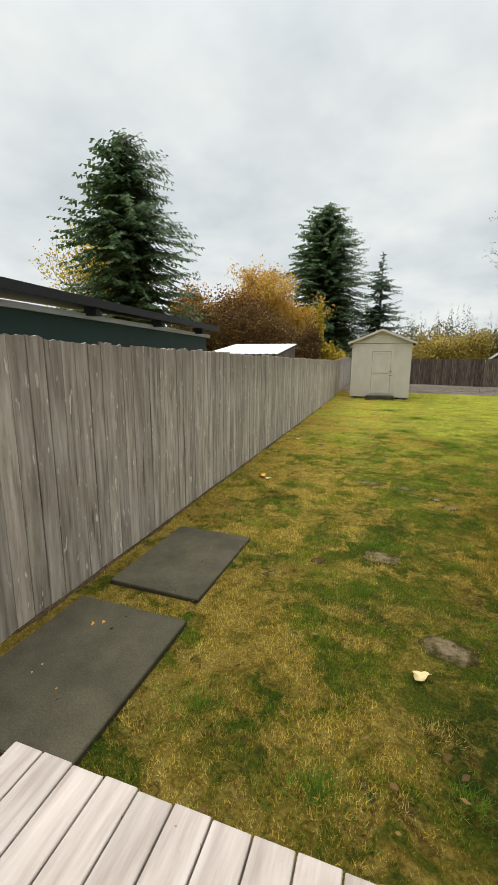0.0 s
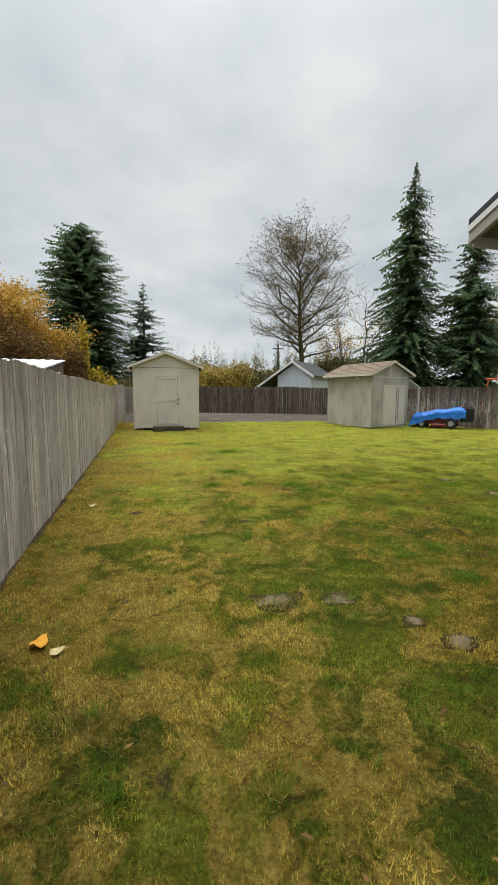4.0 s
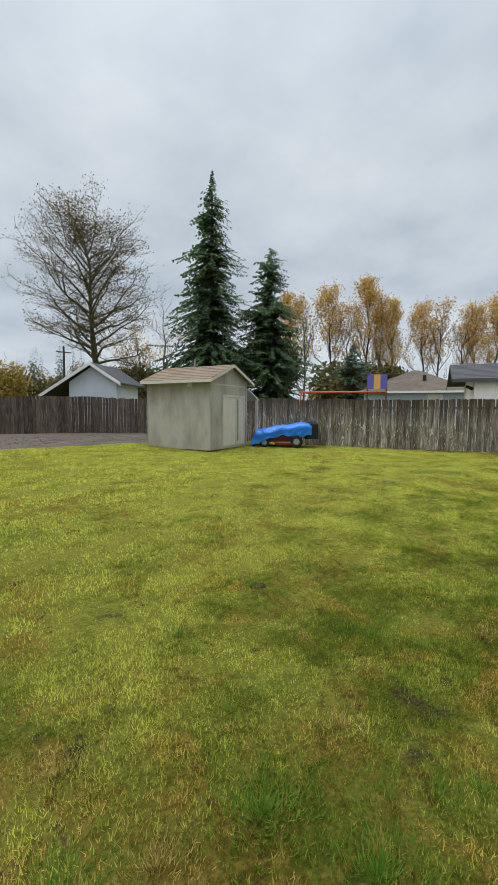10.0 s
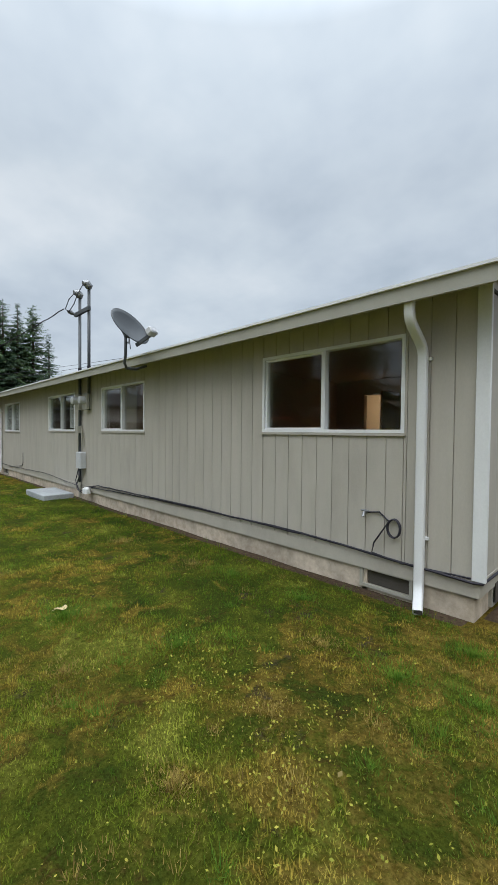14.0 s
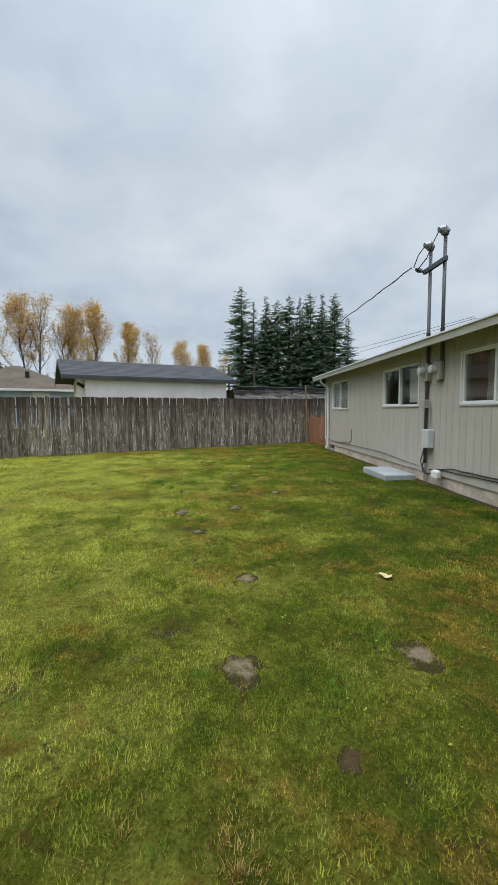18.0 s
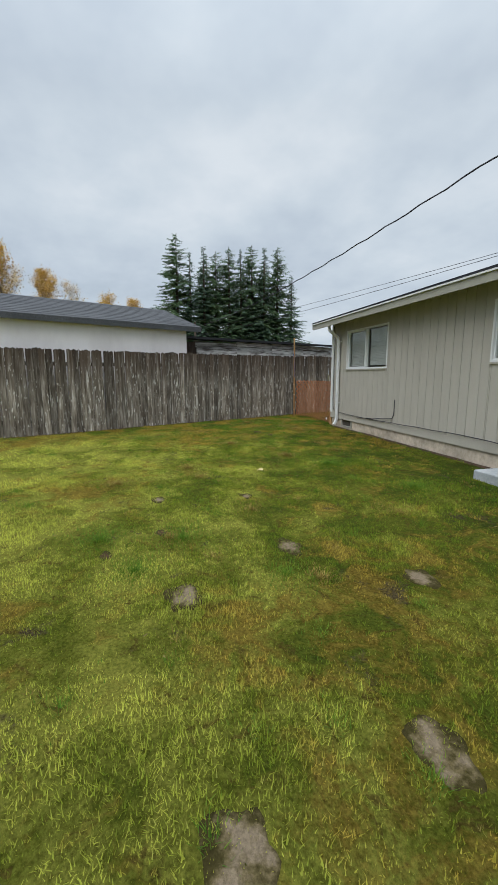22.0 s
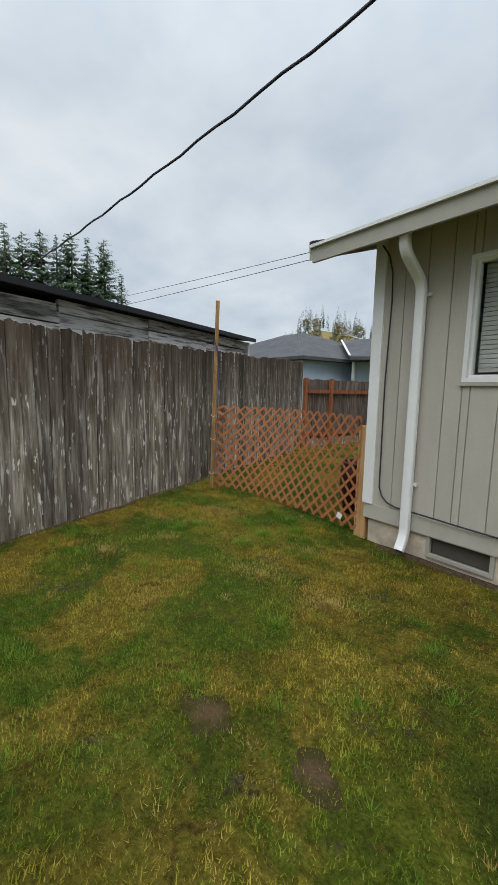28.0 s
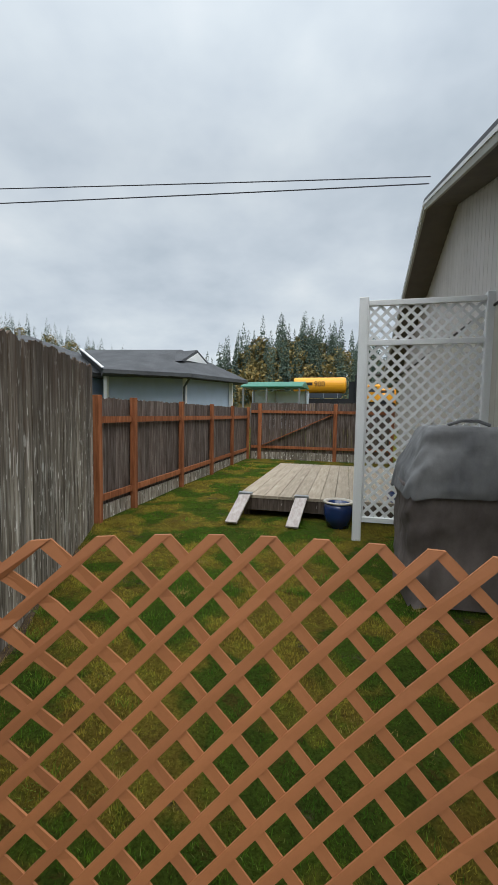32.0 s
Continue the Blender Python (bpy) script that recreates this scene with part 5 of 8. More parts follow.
def lattice_slats(parent, mat, x0, x1, z0, z1, period, width, y=0.0, thick=0.007, bow=0.0, phase=0.0):
    """Crossed diagonal slats, cut level at top and bottom. bow: how far the panel bellies out in the middle."""
    hw = width * math.sqrt(2) / 2
    belly = lambda x, z: bow * math.sin(math.pi * min(1.0, max(0.0, (x - x0) / (x1 - x0))) ** 0.75) * (0.36 + 0.64 * (z - z0) / (z1 - z0))
    for layer, sgn in ((0, 1), (1, -1)):
        c = x0 + phase - math.ceil((z1 - z0) / period) * period - period
        while c < x1 + (z1 - z0) + period:
            run = (z1 - z0 + 0.1) * sgn
            o = c - sgn * (z1 - z0 + 0.05)
            poly = clip([(o - hw, z0 - 0.05), (o + hw, z0 - 0.05), (o + hw + run, z1 + 0.05), (o - hw + run, z1 + 0.05)], x0, x1, z0, z1)
            c += period
            if len(poly) < 3:
                continue
            lo, hi = min(p[1] for p in poly), max(p[1] for p in poly)
            if hi - lo < 0.01:
                continue
            n = max(1, int((hi - lo) / 0.15)) if bow else 1
            zs = sorted(set([lo + (hi - lo) * k / n for k in range(n + 1)] + [p[1] for p in poly]))
            s, ya = Shape(), y + layer * thick
            for z in zs:
                cut = []
                for p, q in zip(poly, poly[1:] + poly[:1]):
                    if abs(p[1] - q[1]) < 1e-9:
                        if abs(p[1] - z) < 1e-9:
                            cut += [p[0], q[0]]
                    elif min(p[1], q[1]) - 1e-9 <= z <= max(p[1], q[1]) + 1e-9:
                        cut.append(p[0] + (q[0] - p[0]) * (z - p[1]) / (q[1] - p[1]))
                a, b = min(cut), max(cut)
                s.v += [(a, ya + belly(a, z), z), (b, ya + belly(b, z), z), (b, ya + thick + belly(b, z), z), (a, ya + thick + belly(a, z), z)]
            m = len(zs)
            for k in range(m - 1):
                s.f += [(4 * k + i, 4 * k + (i + 1) % 4, 4 * k + 4 + (i + 1) % 4, 4 * k + 4 + i) for i in range(4)]
            s.f += [(3, 2, 1, 0), (4 * m - 4, 4 * m - 3, 4 * m - 2, 4 * m - 1)]
            part("slat", s.mesh("slat", mat, fix=False), mat, parent)


# brown lattice gate between the fence and the house corner
lat_a, lat_b = Vector((20.52, 5.76, 0)), Vector((18.17, 5.65, 0))
turn = math.degrees(math.atan2(lat_b.y - lat_a.y, lat_b.x - lat_a.x))
lat = thing("lattice_gate", "brown diagonal plastic lattice panel closing the side yard", "lattice", pose(20.52, 5.76, 0, 0, 0, turn))
lattice_slats(lat, M_lattice, 0.0, 2.42, 0.03, 1.185, 0.143, 0.0295, thick=0.005, bow=0.36, phase=0.082)
post = thing("lattice_post", "rough raw timber post beside the house corner", "post", mesh=Shape().chamfer(18.005, 5.53, -0.2, 18.135, 5.64, 1.09, 0.006).mesh("lattice_post", M_raw_wood))
pole = thing("lattice_pole", "tall thin raw wooden stake tied to the lattice", "pole", pose(20.57, 5.79, 0))
part("stake", Shape().beam((0, 0, -0.15), (-0.42, 0.19, 2.53), 0.045, 0.04), M_raw_wood, pole, bevel=0.003)
for z in (0.22, 0.72, 1.05):
    x, y = -0.40 * (z + 0.15) / 2.7, 0.19 * (z + 0.15) / 2.7
    part("string_tie", Shape().tube([(x + 0.034 * math.cos(k), y + 0.034 * math.sin(k), z + 0.012 * math.sin(2 * k)) for k in np.linspace(0, 6.6, 14)], 0.005, 5), M_string, pole)
cord = [(-0.30, 0.18, 2.02), (-0.35, 0.185, 2.05), (-0.39, 0.17, 1.9), (-0.40, 0.16, 1.6), (-0.385, 0.15, 1.32)]
part("cord", Shape().tube(cord, 0.005, 5).tube([(p[0] - 0.02, p[1] + 0.01, p[2] - 0.04) for p in cord], 0.004, 5), M_rope_blue, pole, "blue cord tied round the stake")
thing("white_tag", "small white paper tag on the lattice", "tag", pose(18.36, 5.645, 0.115, 0, 20, 182), mesh=Shape().box(0, 0, 0, 0.06, 0.004, 0.06).mesh("white_tag", M_white))


def white_screen():
    ob = thing("white_lattice_screen", "white painted lattice screen standing out from the house", "lattice", pose(19.42, 1.36, 0.05, 0, 0, 180))
    part("post", Shape().chamfer(-0.02, -0.05, -0.1, 0.085, 0.05, 2.86, 0.008), M_white, ob)
    part("post", Shape().chamfer(1.34, -0.05, -0.1, 1.43, 0.05, 2.86, 0.008), M_white, ob)
    for z in (0.17, 2.30, 2.76):
        part("rail", Shape().chamfer(0.085, -0.03, z, 1.34, 0.03, z + 0.06, 0.004), M_white, ob)
    low = part("lower_panel", Shape().box(0.085, -0.012, 0.23, 0.105, 0.012, 2.30), M_white, ob)
    lattice_slats(low, M_white, 0.09, 1.335, 0.235, 2.295, 0.135, 0.034, y=-0.007)
    up = part("upper_panel", Shape().box(0.085, -0.012, 2.365, 0.105, 0.012, 2.755), M_white, ob)
    lattice_slats(up, M_white, 0.09, 1.335, 2.365, 2.755, 0.135, 0.034, y=-0.007)
    return ob


white_screen()

# ---- side-yard things ----


def covered_grill():
    ob = thing("covered_grill", "barbecue under a faded grey and brown cloth cover", "grill", pose(18.60, 2.78, 0, 0, 0, 4))
    g = rng(51)
    rows = [(0.02, 0.46, 0.30), (0.2, 0.47, 0.31), (0.4, 0.465, 0.305), (0.6, 0.475, 0.31), (0.8, 0.475, 0.32), (0.98, 0.48, 0.325)]
    tops = [(0.90, 0.49, 0.335), (1.0, 0.488, 0.333), (1.08, 0.48, 0.325), (1.2, 0.42, 0.29), (1.3, 0.375, 0.262), (1.40, 0.335, 0.235), (1.43, 0.31, 0.21), (1.437, 0.12, 0.08)]

    def skin(rows, mat, name, seed, close, crumple):
        s, n = Shape(), 160
        fine = []
        for (za, xa, ya), (zb, xb, yb) in zip(rows, rows[1:]):
            fine += [(za + (zb - za) * k / 3, xa + (xb - xa) * k / 3, ya + (yb - ya) * k / 3) for k in range(3)]
        fine.append(rows[-1])
        for j, (z, hx, hy) in enumerate(fine):
            for k in range(n):
                a = 2 * math.pi * (k + 0.5) / n
                c, d = math.cos(a), math.sin(a)
                x = hx * math.copysign(abs(c) ** 0.16, c)
                y = hy * math.copysign(abs(d) ** 0.16, d)
                p = Vector((x * 3.2 + z * 1.6, y * 3.2 - z * 1.2, z * 2.0 + seed))
                f = 1 + crumple * (0.5 - abs(noise.noise(p * 1.3)) * 2.0) + crumple * 0.8 * noise.noise(p * 3.4)
                s.v.append((x * f, y * f, z + (0.8 * crumple * noise.noise(p * 1.7) if j else -0.03 * abs(math.sin(k * 0.16)))))
        for j in range(len(fine) - 1):
            s.f += [(j * n + k, j * n + (k + 1) % n, (j + 1) * n + (k + 1) % n, (j + 1) * n + k) for k in range(n)]
        if close:
            s.f.append(tuple((len(fine) - 1) * n + k for k in range(n)))
        return part(name, s, mat, ob, smooth=True)

    skin(rows, M_cover_low, "cover_skirt", 1, True, 0.05)
    skin(tops, M_cover_top, "cover_top", 2, True, 0.06)
    part("cover_strap", Shape().tube([(-0.16, 0.1, 1.455), (-0.06, 0.11, 1.49), (0.06, 0.11, 1.49), (0.16, 0.1, 1.455)], 0.014, 6), M_cover_top, ob)
    return ob


covered_grill()
plat = thing("wooden_platform", "low tan plank platform in the side yard", "platform", pose(18.1, -3.45, 0))
pk = Shape().chamfer(0.0, 0.0, 0.26, 0.20, 4.05, 0.305, 0.004).mesh("plank", M_platform)
for i in range(15):
    part("plank", pk, M_platform, plat, m=pose(i * 0.205 - 0.06, 0.0, 0.0))
part("rim_joist", Shape().box(0.0, 4.0, 0.08, 3.0, 4.04, 0.258).box(2.96, 0.0, 0.08, 3.0, 4.0, 0.258), M_fence_back, plat)
for x in (0.2, 1.5, 2.85):
    part("support_post", Shape().box(x, 3.85, -0.1, x + 0.09, 3.95, 0.258), M_fence_back, plat)
for x in (20.99, 20.15):
    r = thing("ramp_plank", "short pale metal ramp leaning on the platform edge", "ramp", pose(x, 0.63, 0.31), group="ramps at the platform")
    part("tread", Shape().beam((0, 0, 0), (0.06, 0.55, -0.29), 0.17, 0.025), M_deck, r)
    part("hook_plate", Shape().box(-0.10, -0.08, -0.008, 0.10, 0.02, 0.03), M_galv, r)


def pot(x, y, r, h, mat, rim, name, label):
    ob = thing(name, label, "flower pot", pose(x, y, rise(x, y)))
    part("body", Shape().lathe([(0.0, 0.0), (r * 0.72, 0.0), (r * 0.95, h * 0.4), (r, h * 0.72), (r * 0.93, h * 0.93), (r * 0.82, h * 0.93), (r * 0.8, h * 0.6), (0.0, h * 0.6)]), mat, ob, smooth=True)
    part("rim", Shape().lathe([(r * 0.93, h * 0.92), (r * 1.02, h * 0.95), (r * 1.02, h), (r * 0.84, h), (r * 0.82, h * 0.92)]), rim, ob, smooth=True)
    return ob


M_maroon = plain("maroon_plastic", (0.055, 0.010, 0.010), 0.5)
pot(19.62, 0.84, 0.20, 0.36, M_pot, M_pot_rim, "glazed_pot", "dark blue glazed pot with a cream rim")
for x, y, h in ((18.62, 4.95, 0.62), (18.45, 4.45, 0.45)):
    pot(x, y, 0.22, h, M_maroon, M_maroon, "plastic_tub", "dark maroon plastic tub behind the lattice")
pot(18.75, 0.4, 0.2, 0.42, M_pot, M_pot, "glazed_pot", "dark blue glazed pot behind the white screen")

# ---- sheds ----


def shed_shell(ob, w, d, z0, eave, peak, mat, roof_mat, oh=0.18, front=0.15, trim=None):
    """A gabled shed: front at y = 0, reaching back to -d, w wide."""
    for x0, x1 in ((0.0, 0.05), (w - 0.05, w)):
        part("side_wall", Shape().box(x0, -d, z0, x1, -0.051, eave), mat, ob)
    for y0, y1 in ((-0.05, 0.0), (-d, -d + 0.05)):
        part("end_wall", Shape().prism([(0, z0), (w, z0), (w, eave), (w / 2, peak), (0, eave)], y0, y1, "y"), mat, ob)
    sl = (peak - eave) / (w / 2)
    for s in (0, 1):
        xa, xb = (-oh, w / 2) if s == 0 else (w + oh, w / 2)
        za = eave - sl * oh
        r = part("roof_panel", Shape().prism([(xa, za + 0.01), (xb, peak + 0.01), (xb, peak + 0.05), (xa, za + 0.05)], -d - 0.1, front, "y"), roof_mat, ob)
        n = 8
        for k in range(n):
            u0, u1 = k / n, min(1.0, (k + 1.15) / n)
            p, q = (xa + (xb - xa) * u0, za + (peak - za) * u0), (xa + (xb - xa) * u1, za + (peak - za) * u1)
            part("shingle_course", Shape().prism([(p[0], p[1] + 0.052), (q[0], q[1] + 0.052), (q[0], q[1] + 0.056), (p[0], p[1] + 0.072)], -d - 0.12, front + 0.02, "y"), roof_mat, r)
        part("rake_board", Shape().prism([(xa, za - 0.05), (xb, peak - 0.05), (xb, peak + 0.05), (xa, za + 0.05)], front + 0.001, front + 0.025, "y"), trim or mat, ob)
        x = min(xa, xa + (0.02 if s else -0.02))
        part("fascia", Shape().box(x, -d - 0.1, za - 0.06, x + 0.02, front, za + 0.05), trim or mat, ob)
    return sl


s1 = thing("garden_shed", "small beige wooden garden shed with a gable front", "shed", pose(1.67, 21.08, 0.0, 0, 0, 178.5))
shed_shell(s1, 2.75, 3.0, 0.12, 2.75, 3.30, M_shed, M_shingle_grey, trim=M_shed)
for x in (0.0, 2.65):
    part("corner_trim", Shape().box(x, 0.001, 0.10, x + 0.10, 0.022, 2.72), M_shed, s1)
part("face_seam", Shape().box(0.1, 0.001, 2.67, 2.65, 0.006, 2.685), M_seam, s1)
fr = Shape().box(0.82, 0.001, 0.22, 0.90, 0.028, 2.38).box(1.78, 0.001, 0.30, 1.86, 0.028, 2.38).box(0.90, 0.001, 2.30, 1.78, 0.028, 2.38)
dframe = part("door", fr, M_shed, s1, "beige plank door in a plain frame")
door_trim = Shape().box(0.91, 0.001, 0.30, 0.99, 0.022, 2.29).box(1.69, 0.001, 0.30, 1.77, 0.022, 2.29).box(0.99, 0.001, 2.21, 1.69, 0.022, 2.29).box(0.99, 0.001, 1.29, 1.69, 0.022, 1.37).box(0.99, 0.001, 0.30, 1.69, 0.022, 0.38)
part("door_trim", door_trim, M_shed, dframe)
part("gap", Shape().box(0.90, 0.001, 0.30, 0.91, 0.004, 2.30), M_seam, dframe)
part("gap", Shape().box(1.77, 0.001, 0.30, 1.78, 0.004, 2.30), M_seam, dframe)
part("gap", Shape().box(0.91, 0.001, 2.29, 1.77, 0.004, 2.30), M_seam, dframe)
for z in (1.36, 1.18):
    part("hasp", Shape().chamfer(0.83, 0.02, z - 0.03, 0.96, 0.05, z + 0.03, 0.006), M_galv, dframe)
for x in (0.15, 2.35):
    part("skid", Shape().box(x, -2.9, 0.02, x + 0.25, -0.02, 0.119), M_fence_back, s1)
thing("concrete_step", "dark concrete step before the shed door", "step", pose(-0.30, 20.55, 0.0, 0, 0, -1), mesh=Shape().chamfer(0.0, 0.0, -0.1, 1.30, 0.50, 0.21, 0.02).mesh("concrete_step", M_slab))

s2_dir = math.degrees(math.atan2(21.16 - 20.39, 12.04 - 9.61))
s2 = thing("storage_shed", "weathered beige shed with a tan shingle roof and stained side", "shed", pose(12.04, 21.16, 0.0, 0, 0, s2_dir + 180))
shed_shell(s2, 2.55, 3.0, 0.05, 2.62, 3.14, M_shed2, M_shingle_tan, oh=0.25, front=0.20, trim=M_shed)
for x in (0.0, 2.45):
    part("corner_trim", Shape().box(x, 0.001, 0.08, x + 0.10, 0.022, 2.6), M_shed2, s2)
d2 = part("door", Shape().box(0.22, 0.001, 0.14, 0.30, 0.03, 2.06).box(1.72, 0.001, 0.14, 1.80, 0.03, 2.06).box(0.30, 0.001, 1.98, 1.72, 0.03, 2.06), M_shed, s2, "pale double plank door")
for x0, x1 in ((0.31, 0.84), (0.86, 1.71)):
    part("door_leaf", Shape().box(x0, 0.001, 0.15, x1, 0.02, 1.97), M_shed, d2)
part("gap", Shape().box(0.835, 0.001, 0.15, 0.865, 0.023, 1.97), M_seam, d2)
part("latch_bar", Shape().box(0.70, 0.021, 0.3, 0.76, 0.045, 1.9), M_shed2, d2)
part("gap", Shape().box(1.705, 0.001, 0.15, 1.722, 0.023, 1.97), M_seam, d2)
part("gable_seam", Shape().box(0.0, 0.001, 2.40, 2.55, 0.012, 2.44).box(1.25, 0.001, 2.44, 1.30, 0.012, 2.95), M_shed, s2)
part("floodlight", Shape().chamfer(2.56, -0.95, 2.33, 2.68, -0.70, 2.46, 0.01), M_plastic, s2, "small outdoor lamp under the eave")
part("vent_pipe", Shape().tube([(1.35, -1.6, 3.05), (1.35, -1.6, 3.48)], 0.035, 8), M_galv, s2)
lean = part("lean_to_roof", Shape().prism([(-0.05, 2.32), (-0.95, 1.90), (-0.95, 1.95), (-0.05, 2.37)], -2.9, 0.05, "y"), M_shed, s2)
part("lean_to_post", Shape().box(-0.90, -0.06, 0.05, -0.81, 0.03, 1.93), M_shed, lean)
part("lean_to_post", Shape().box(-0.90, -2.85, 0.05, -0.81, -2.76, 1.93), M_shed, lean)


def mower():
    ob = thing("lawn_tractor", "red riding lawn mower half covered by a blue tarpaulin", "lawn mower", pose(13.30, 20.25, rise(13.3, 20.2), 0, 0, math.degrees(math.atan2(-0.72, 0.69))))
    part("chassis", Shape().chamfer(-0.95, -0.35, 0.22, 0.75, 0.35, 0.50, 0.05), M_red, ob, "dark red mower body")
    part("cutting_deck", Shape().chamfer(-0.35, -0.55, 0.10, 0.45, 0.55, 0.24, 0.05), M_red, ob)
    for x, r in ((-0.78, 0.20), (0.50, 0.25)):
        for y in (-0.46, 0.46):
            w = part("wheel", Shape().tube([(x, y - 0.09, r), (x, y - 0.06, r), (x, y + 0.06, r), (x, y + 0.09, r)], [r * 0.85, r, r, r * 0.85], 20), M_rubber, ob)
            part("rim", Shape().tube([(x, y - 0.093, r), (x, y + 0.093, r)], r * 0.5, 14), M_rim, w)
    part("grass_bag", Shape().chamfer(0.85, -0.42, 0.35, 1.38, 0.42, 1.05, 0.10), M_rubber, ob, "black grass collector")
    s, nx, ny = Shape(), 60, 32
    for j in range(ny + 1):
        for i in range(nx + 1):
            u, w = i / nx, j / ny * 2 - 1
            x = -1.35 + 2.45 * u
            crest = 0.62 + 0.42 * u ** 0.7 + 0.02 * math.sin(u * 17)
            hem = 0.06 + 0.42 * min(1.0, u / 0.45) + 0.03 * math.sin(u * 29 + w)
            half = 0.60 - 0.12 * u
            a = abs(w)
            y = half * math.copysign(min(1, a * 1.5), w)
            z = crest - 0.09 * a if a < 0.55 else crest - 0.05 - (a - 0.55) / 0.45 * (crest - 0.05 - hem)
            if u < 0.10:
                z = min(z, 0.10 + (crest - 0.10) * (u / 0.10) ** 0.7)
            p = Vector((x * 2.6, y * 3.4, z * 3.0))
            fold = 0.5 - abs(noise.noise(p * 1.2)) * 2.2
            s.v.append((x, y * (1 + 0.06 * fold), max(0.05, z + 0.035 * fold + 0.03 * noise.noise(p * 3.0))))
    s.f = [(j * (nx + 1) + i, j * (nx + 1) + i + 1, (j + 1) * (nx + 1) + i + 1, (j + 1) * (nx + 1) + i) for j in range(ny) for i in range(nx)]
    part("tarpaulin", s, M_tarp, ob, "crumpled bright blue tarpaulin", smooth=True)


mower()

# ---- neighbours ----
green = thing("green_outbuilding", "dark green outbuilding with a black low roof behind the fence", "outbuilding", pose(-2.0, -2.0, 0, 0, 0, 1.2))
part("wall", Shape().box(-4.6, 0.0, -0.2, -0.10, 8.6, 2.17), M_green_wall, green, "dark green siding")
part("roof", Shape().prism([(-5.0, 3.0), (0.08, 2.22), (0.08, 2.30), (-5.0, 3.08)], -0.5, 8.78, "y"), M_black, green, "black metal roof edge")
part("fascia", Shape().box(-0.10, -0.4, 2.12, -0.07, 8.7, 2.17), M_zinc, green, "pale strip below the eave")
for k in range(7):
    part("rafter_end", Shape().box(-0.09, 0.6 + k * 1.25, 2.15, 0.05, 0.68 + k * 1.25, 2.235), M_black, green)
lowroof = thing("low_shed", "low shed with a pale corrugated roof behind the fence", "shed", pose(-2.15, 10.3, 0, 0, 0, 1.2))
cor = Shape()
for lift in (0.0, -0.02):
    for y0, z0 in ((1.0, 1.96), (3.8, 2.35)):
        cor.v += [(-0.12 - k * 0.1, y0, z0 + lift + 0.016 * (k % 2)) for k in range(23)]
for k in range(22):
    cor.f += [(k, k + 1, 24 + k, 23 + k), (69 + k, 70 + k, 47 + k, 46 + k), (46 + k, 47 + k, k + 1, k), (23 + k, 24 + k, 70 + k, 69 + k)]
part("roof", cor, M_zinc, lowroof, "pale corrugated roof sheet")
part("wall", Shape().prism([(1.1, -0.2), (3.7, -0.2), (3.7, 2.29), (1.1, 1.93)], -2.2, -0.16, "x"), M_fence_back, lowroof)

wh = thing("white_outbuilding", "small white gabled building with a grey shingle roof behind the fence", "outbuilding", pose(9.35, 30.25, 0.2, 0, 0, -48))
part("wall", Shape().prism([(-1.3, -0.2), (1.3, -0.2), (1.3, 2.72), (0.0, 3.55), (-1.3, 2.72)], 0.0, 3.0, "y"), M_white_wall, wh, "white siding")
for a, b, nm in (((-3.6, 1.45), (0.0, 3.62), -1), ((0.0, 3.62), (1.65, 2.56), 1)):
    part("roof", Shape().prism([(a[0], a[1]), (b[0], b[1]), (b[0], b[1] + 0.10), (a[0], a[1] + 0.10)], -0.3, 3.3, "y"), M_shingle_grey, wh, "grey shingle roof")
    part("rake_board", Shape().prism([(a[0], a[1] - 0.06), (b[0], b[1] - 0.06), (b[0], b[1] + 0.11), (a[0], a[1] + 0.11)], -0.33, -0.302, "y"), M_white, wh)
part("lean_to_wall", Shape().box(-3.3, 1.2, -0.2, -1.31, 2.9, 1.5), M_fence_back, wh)

gturn = math.degrees(math.atan2(0.915, -0.403))
gar = thing("garage", "long pale garage with a dark shingle roof behind the fence", "garage", pose(22.8, 1.78, 0, 0, 0, gturn))
part("wall", Shape().box(8.25, -4.6, -0.2, 13.75, -0.28, 2.72), M_gar_wall, gar, "stained pale garage wall")
for ya, yb, za in ((-0.12, -2.5, 2.72), (-4.9, -2.5, 2.72)):
    groof = part("roof", Shape().prism([(ya, za - 0.03), (yb, za + 0.75), (yb, za + 0.78), (ya, za)], 7.86, 14.49, "x"), M_shingle_grey, gar, "grey asphalt shingle roof")
    n = 12
    for k in range(n):
        u0, u1 = k / n, min(1.0, (k + 1.15) / n)
        p, q = (ya + (yb - ya) * u0, za + 0.78 * u0), (ya + (yb - ya) * u1, za + 0.78 * u1)
        part("shingle_course", Shape().prism([(p[0], p[1] + 0.002), (q[0], q[1] + 0.002), (q[0], q[1] + 0.012), (p[0], p[1] + 0.020)], 7.85, 14.5, "x"), M_shingle_grey, groof)
part("fascia", Shape().box(7.85, -0.14, 2.60, 14.5, -0.115, 2.73), M_shingle_grey, gar)
for x in (7.84, 14.49):
    part("rake_board", Shape().prism([(-0.12, 2.56), (-2.5, 3.34), (-4.9, 2.56), (-4.9, 2.70), (-2.5, 3.50), (-0.12, 2.74)], x, x + 0.02, "x"), M_shingle_grey, gar)
part("gable", Shape().prism([(-0.56, 2.72), (-2.5, 3.40), (-4.6, 2.72)], 13.7, 13.74, "x"), M_gar_wall, gar)
part("bracket_lamp", Shape().beam((13.78, -0.5, 2.35), (14.0, -0.3, 2.45), 0.06, 0.1), M_black, gar)
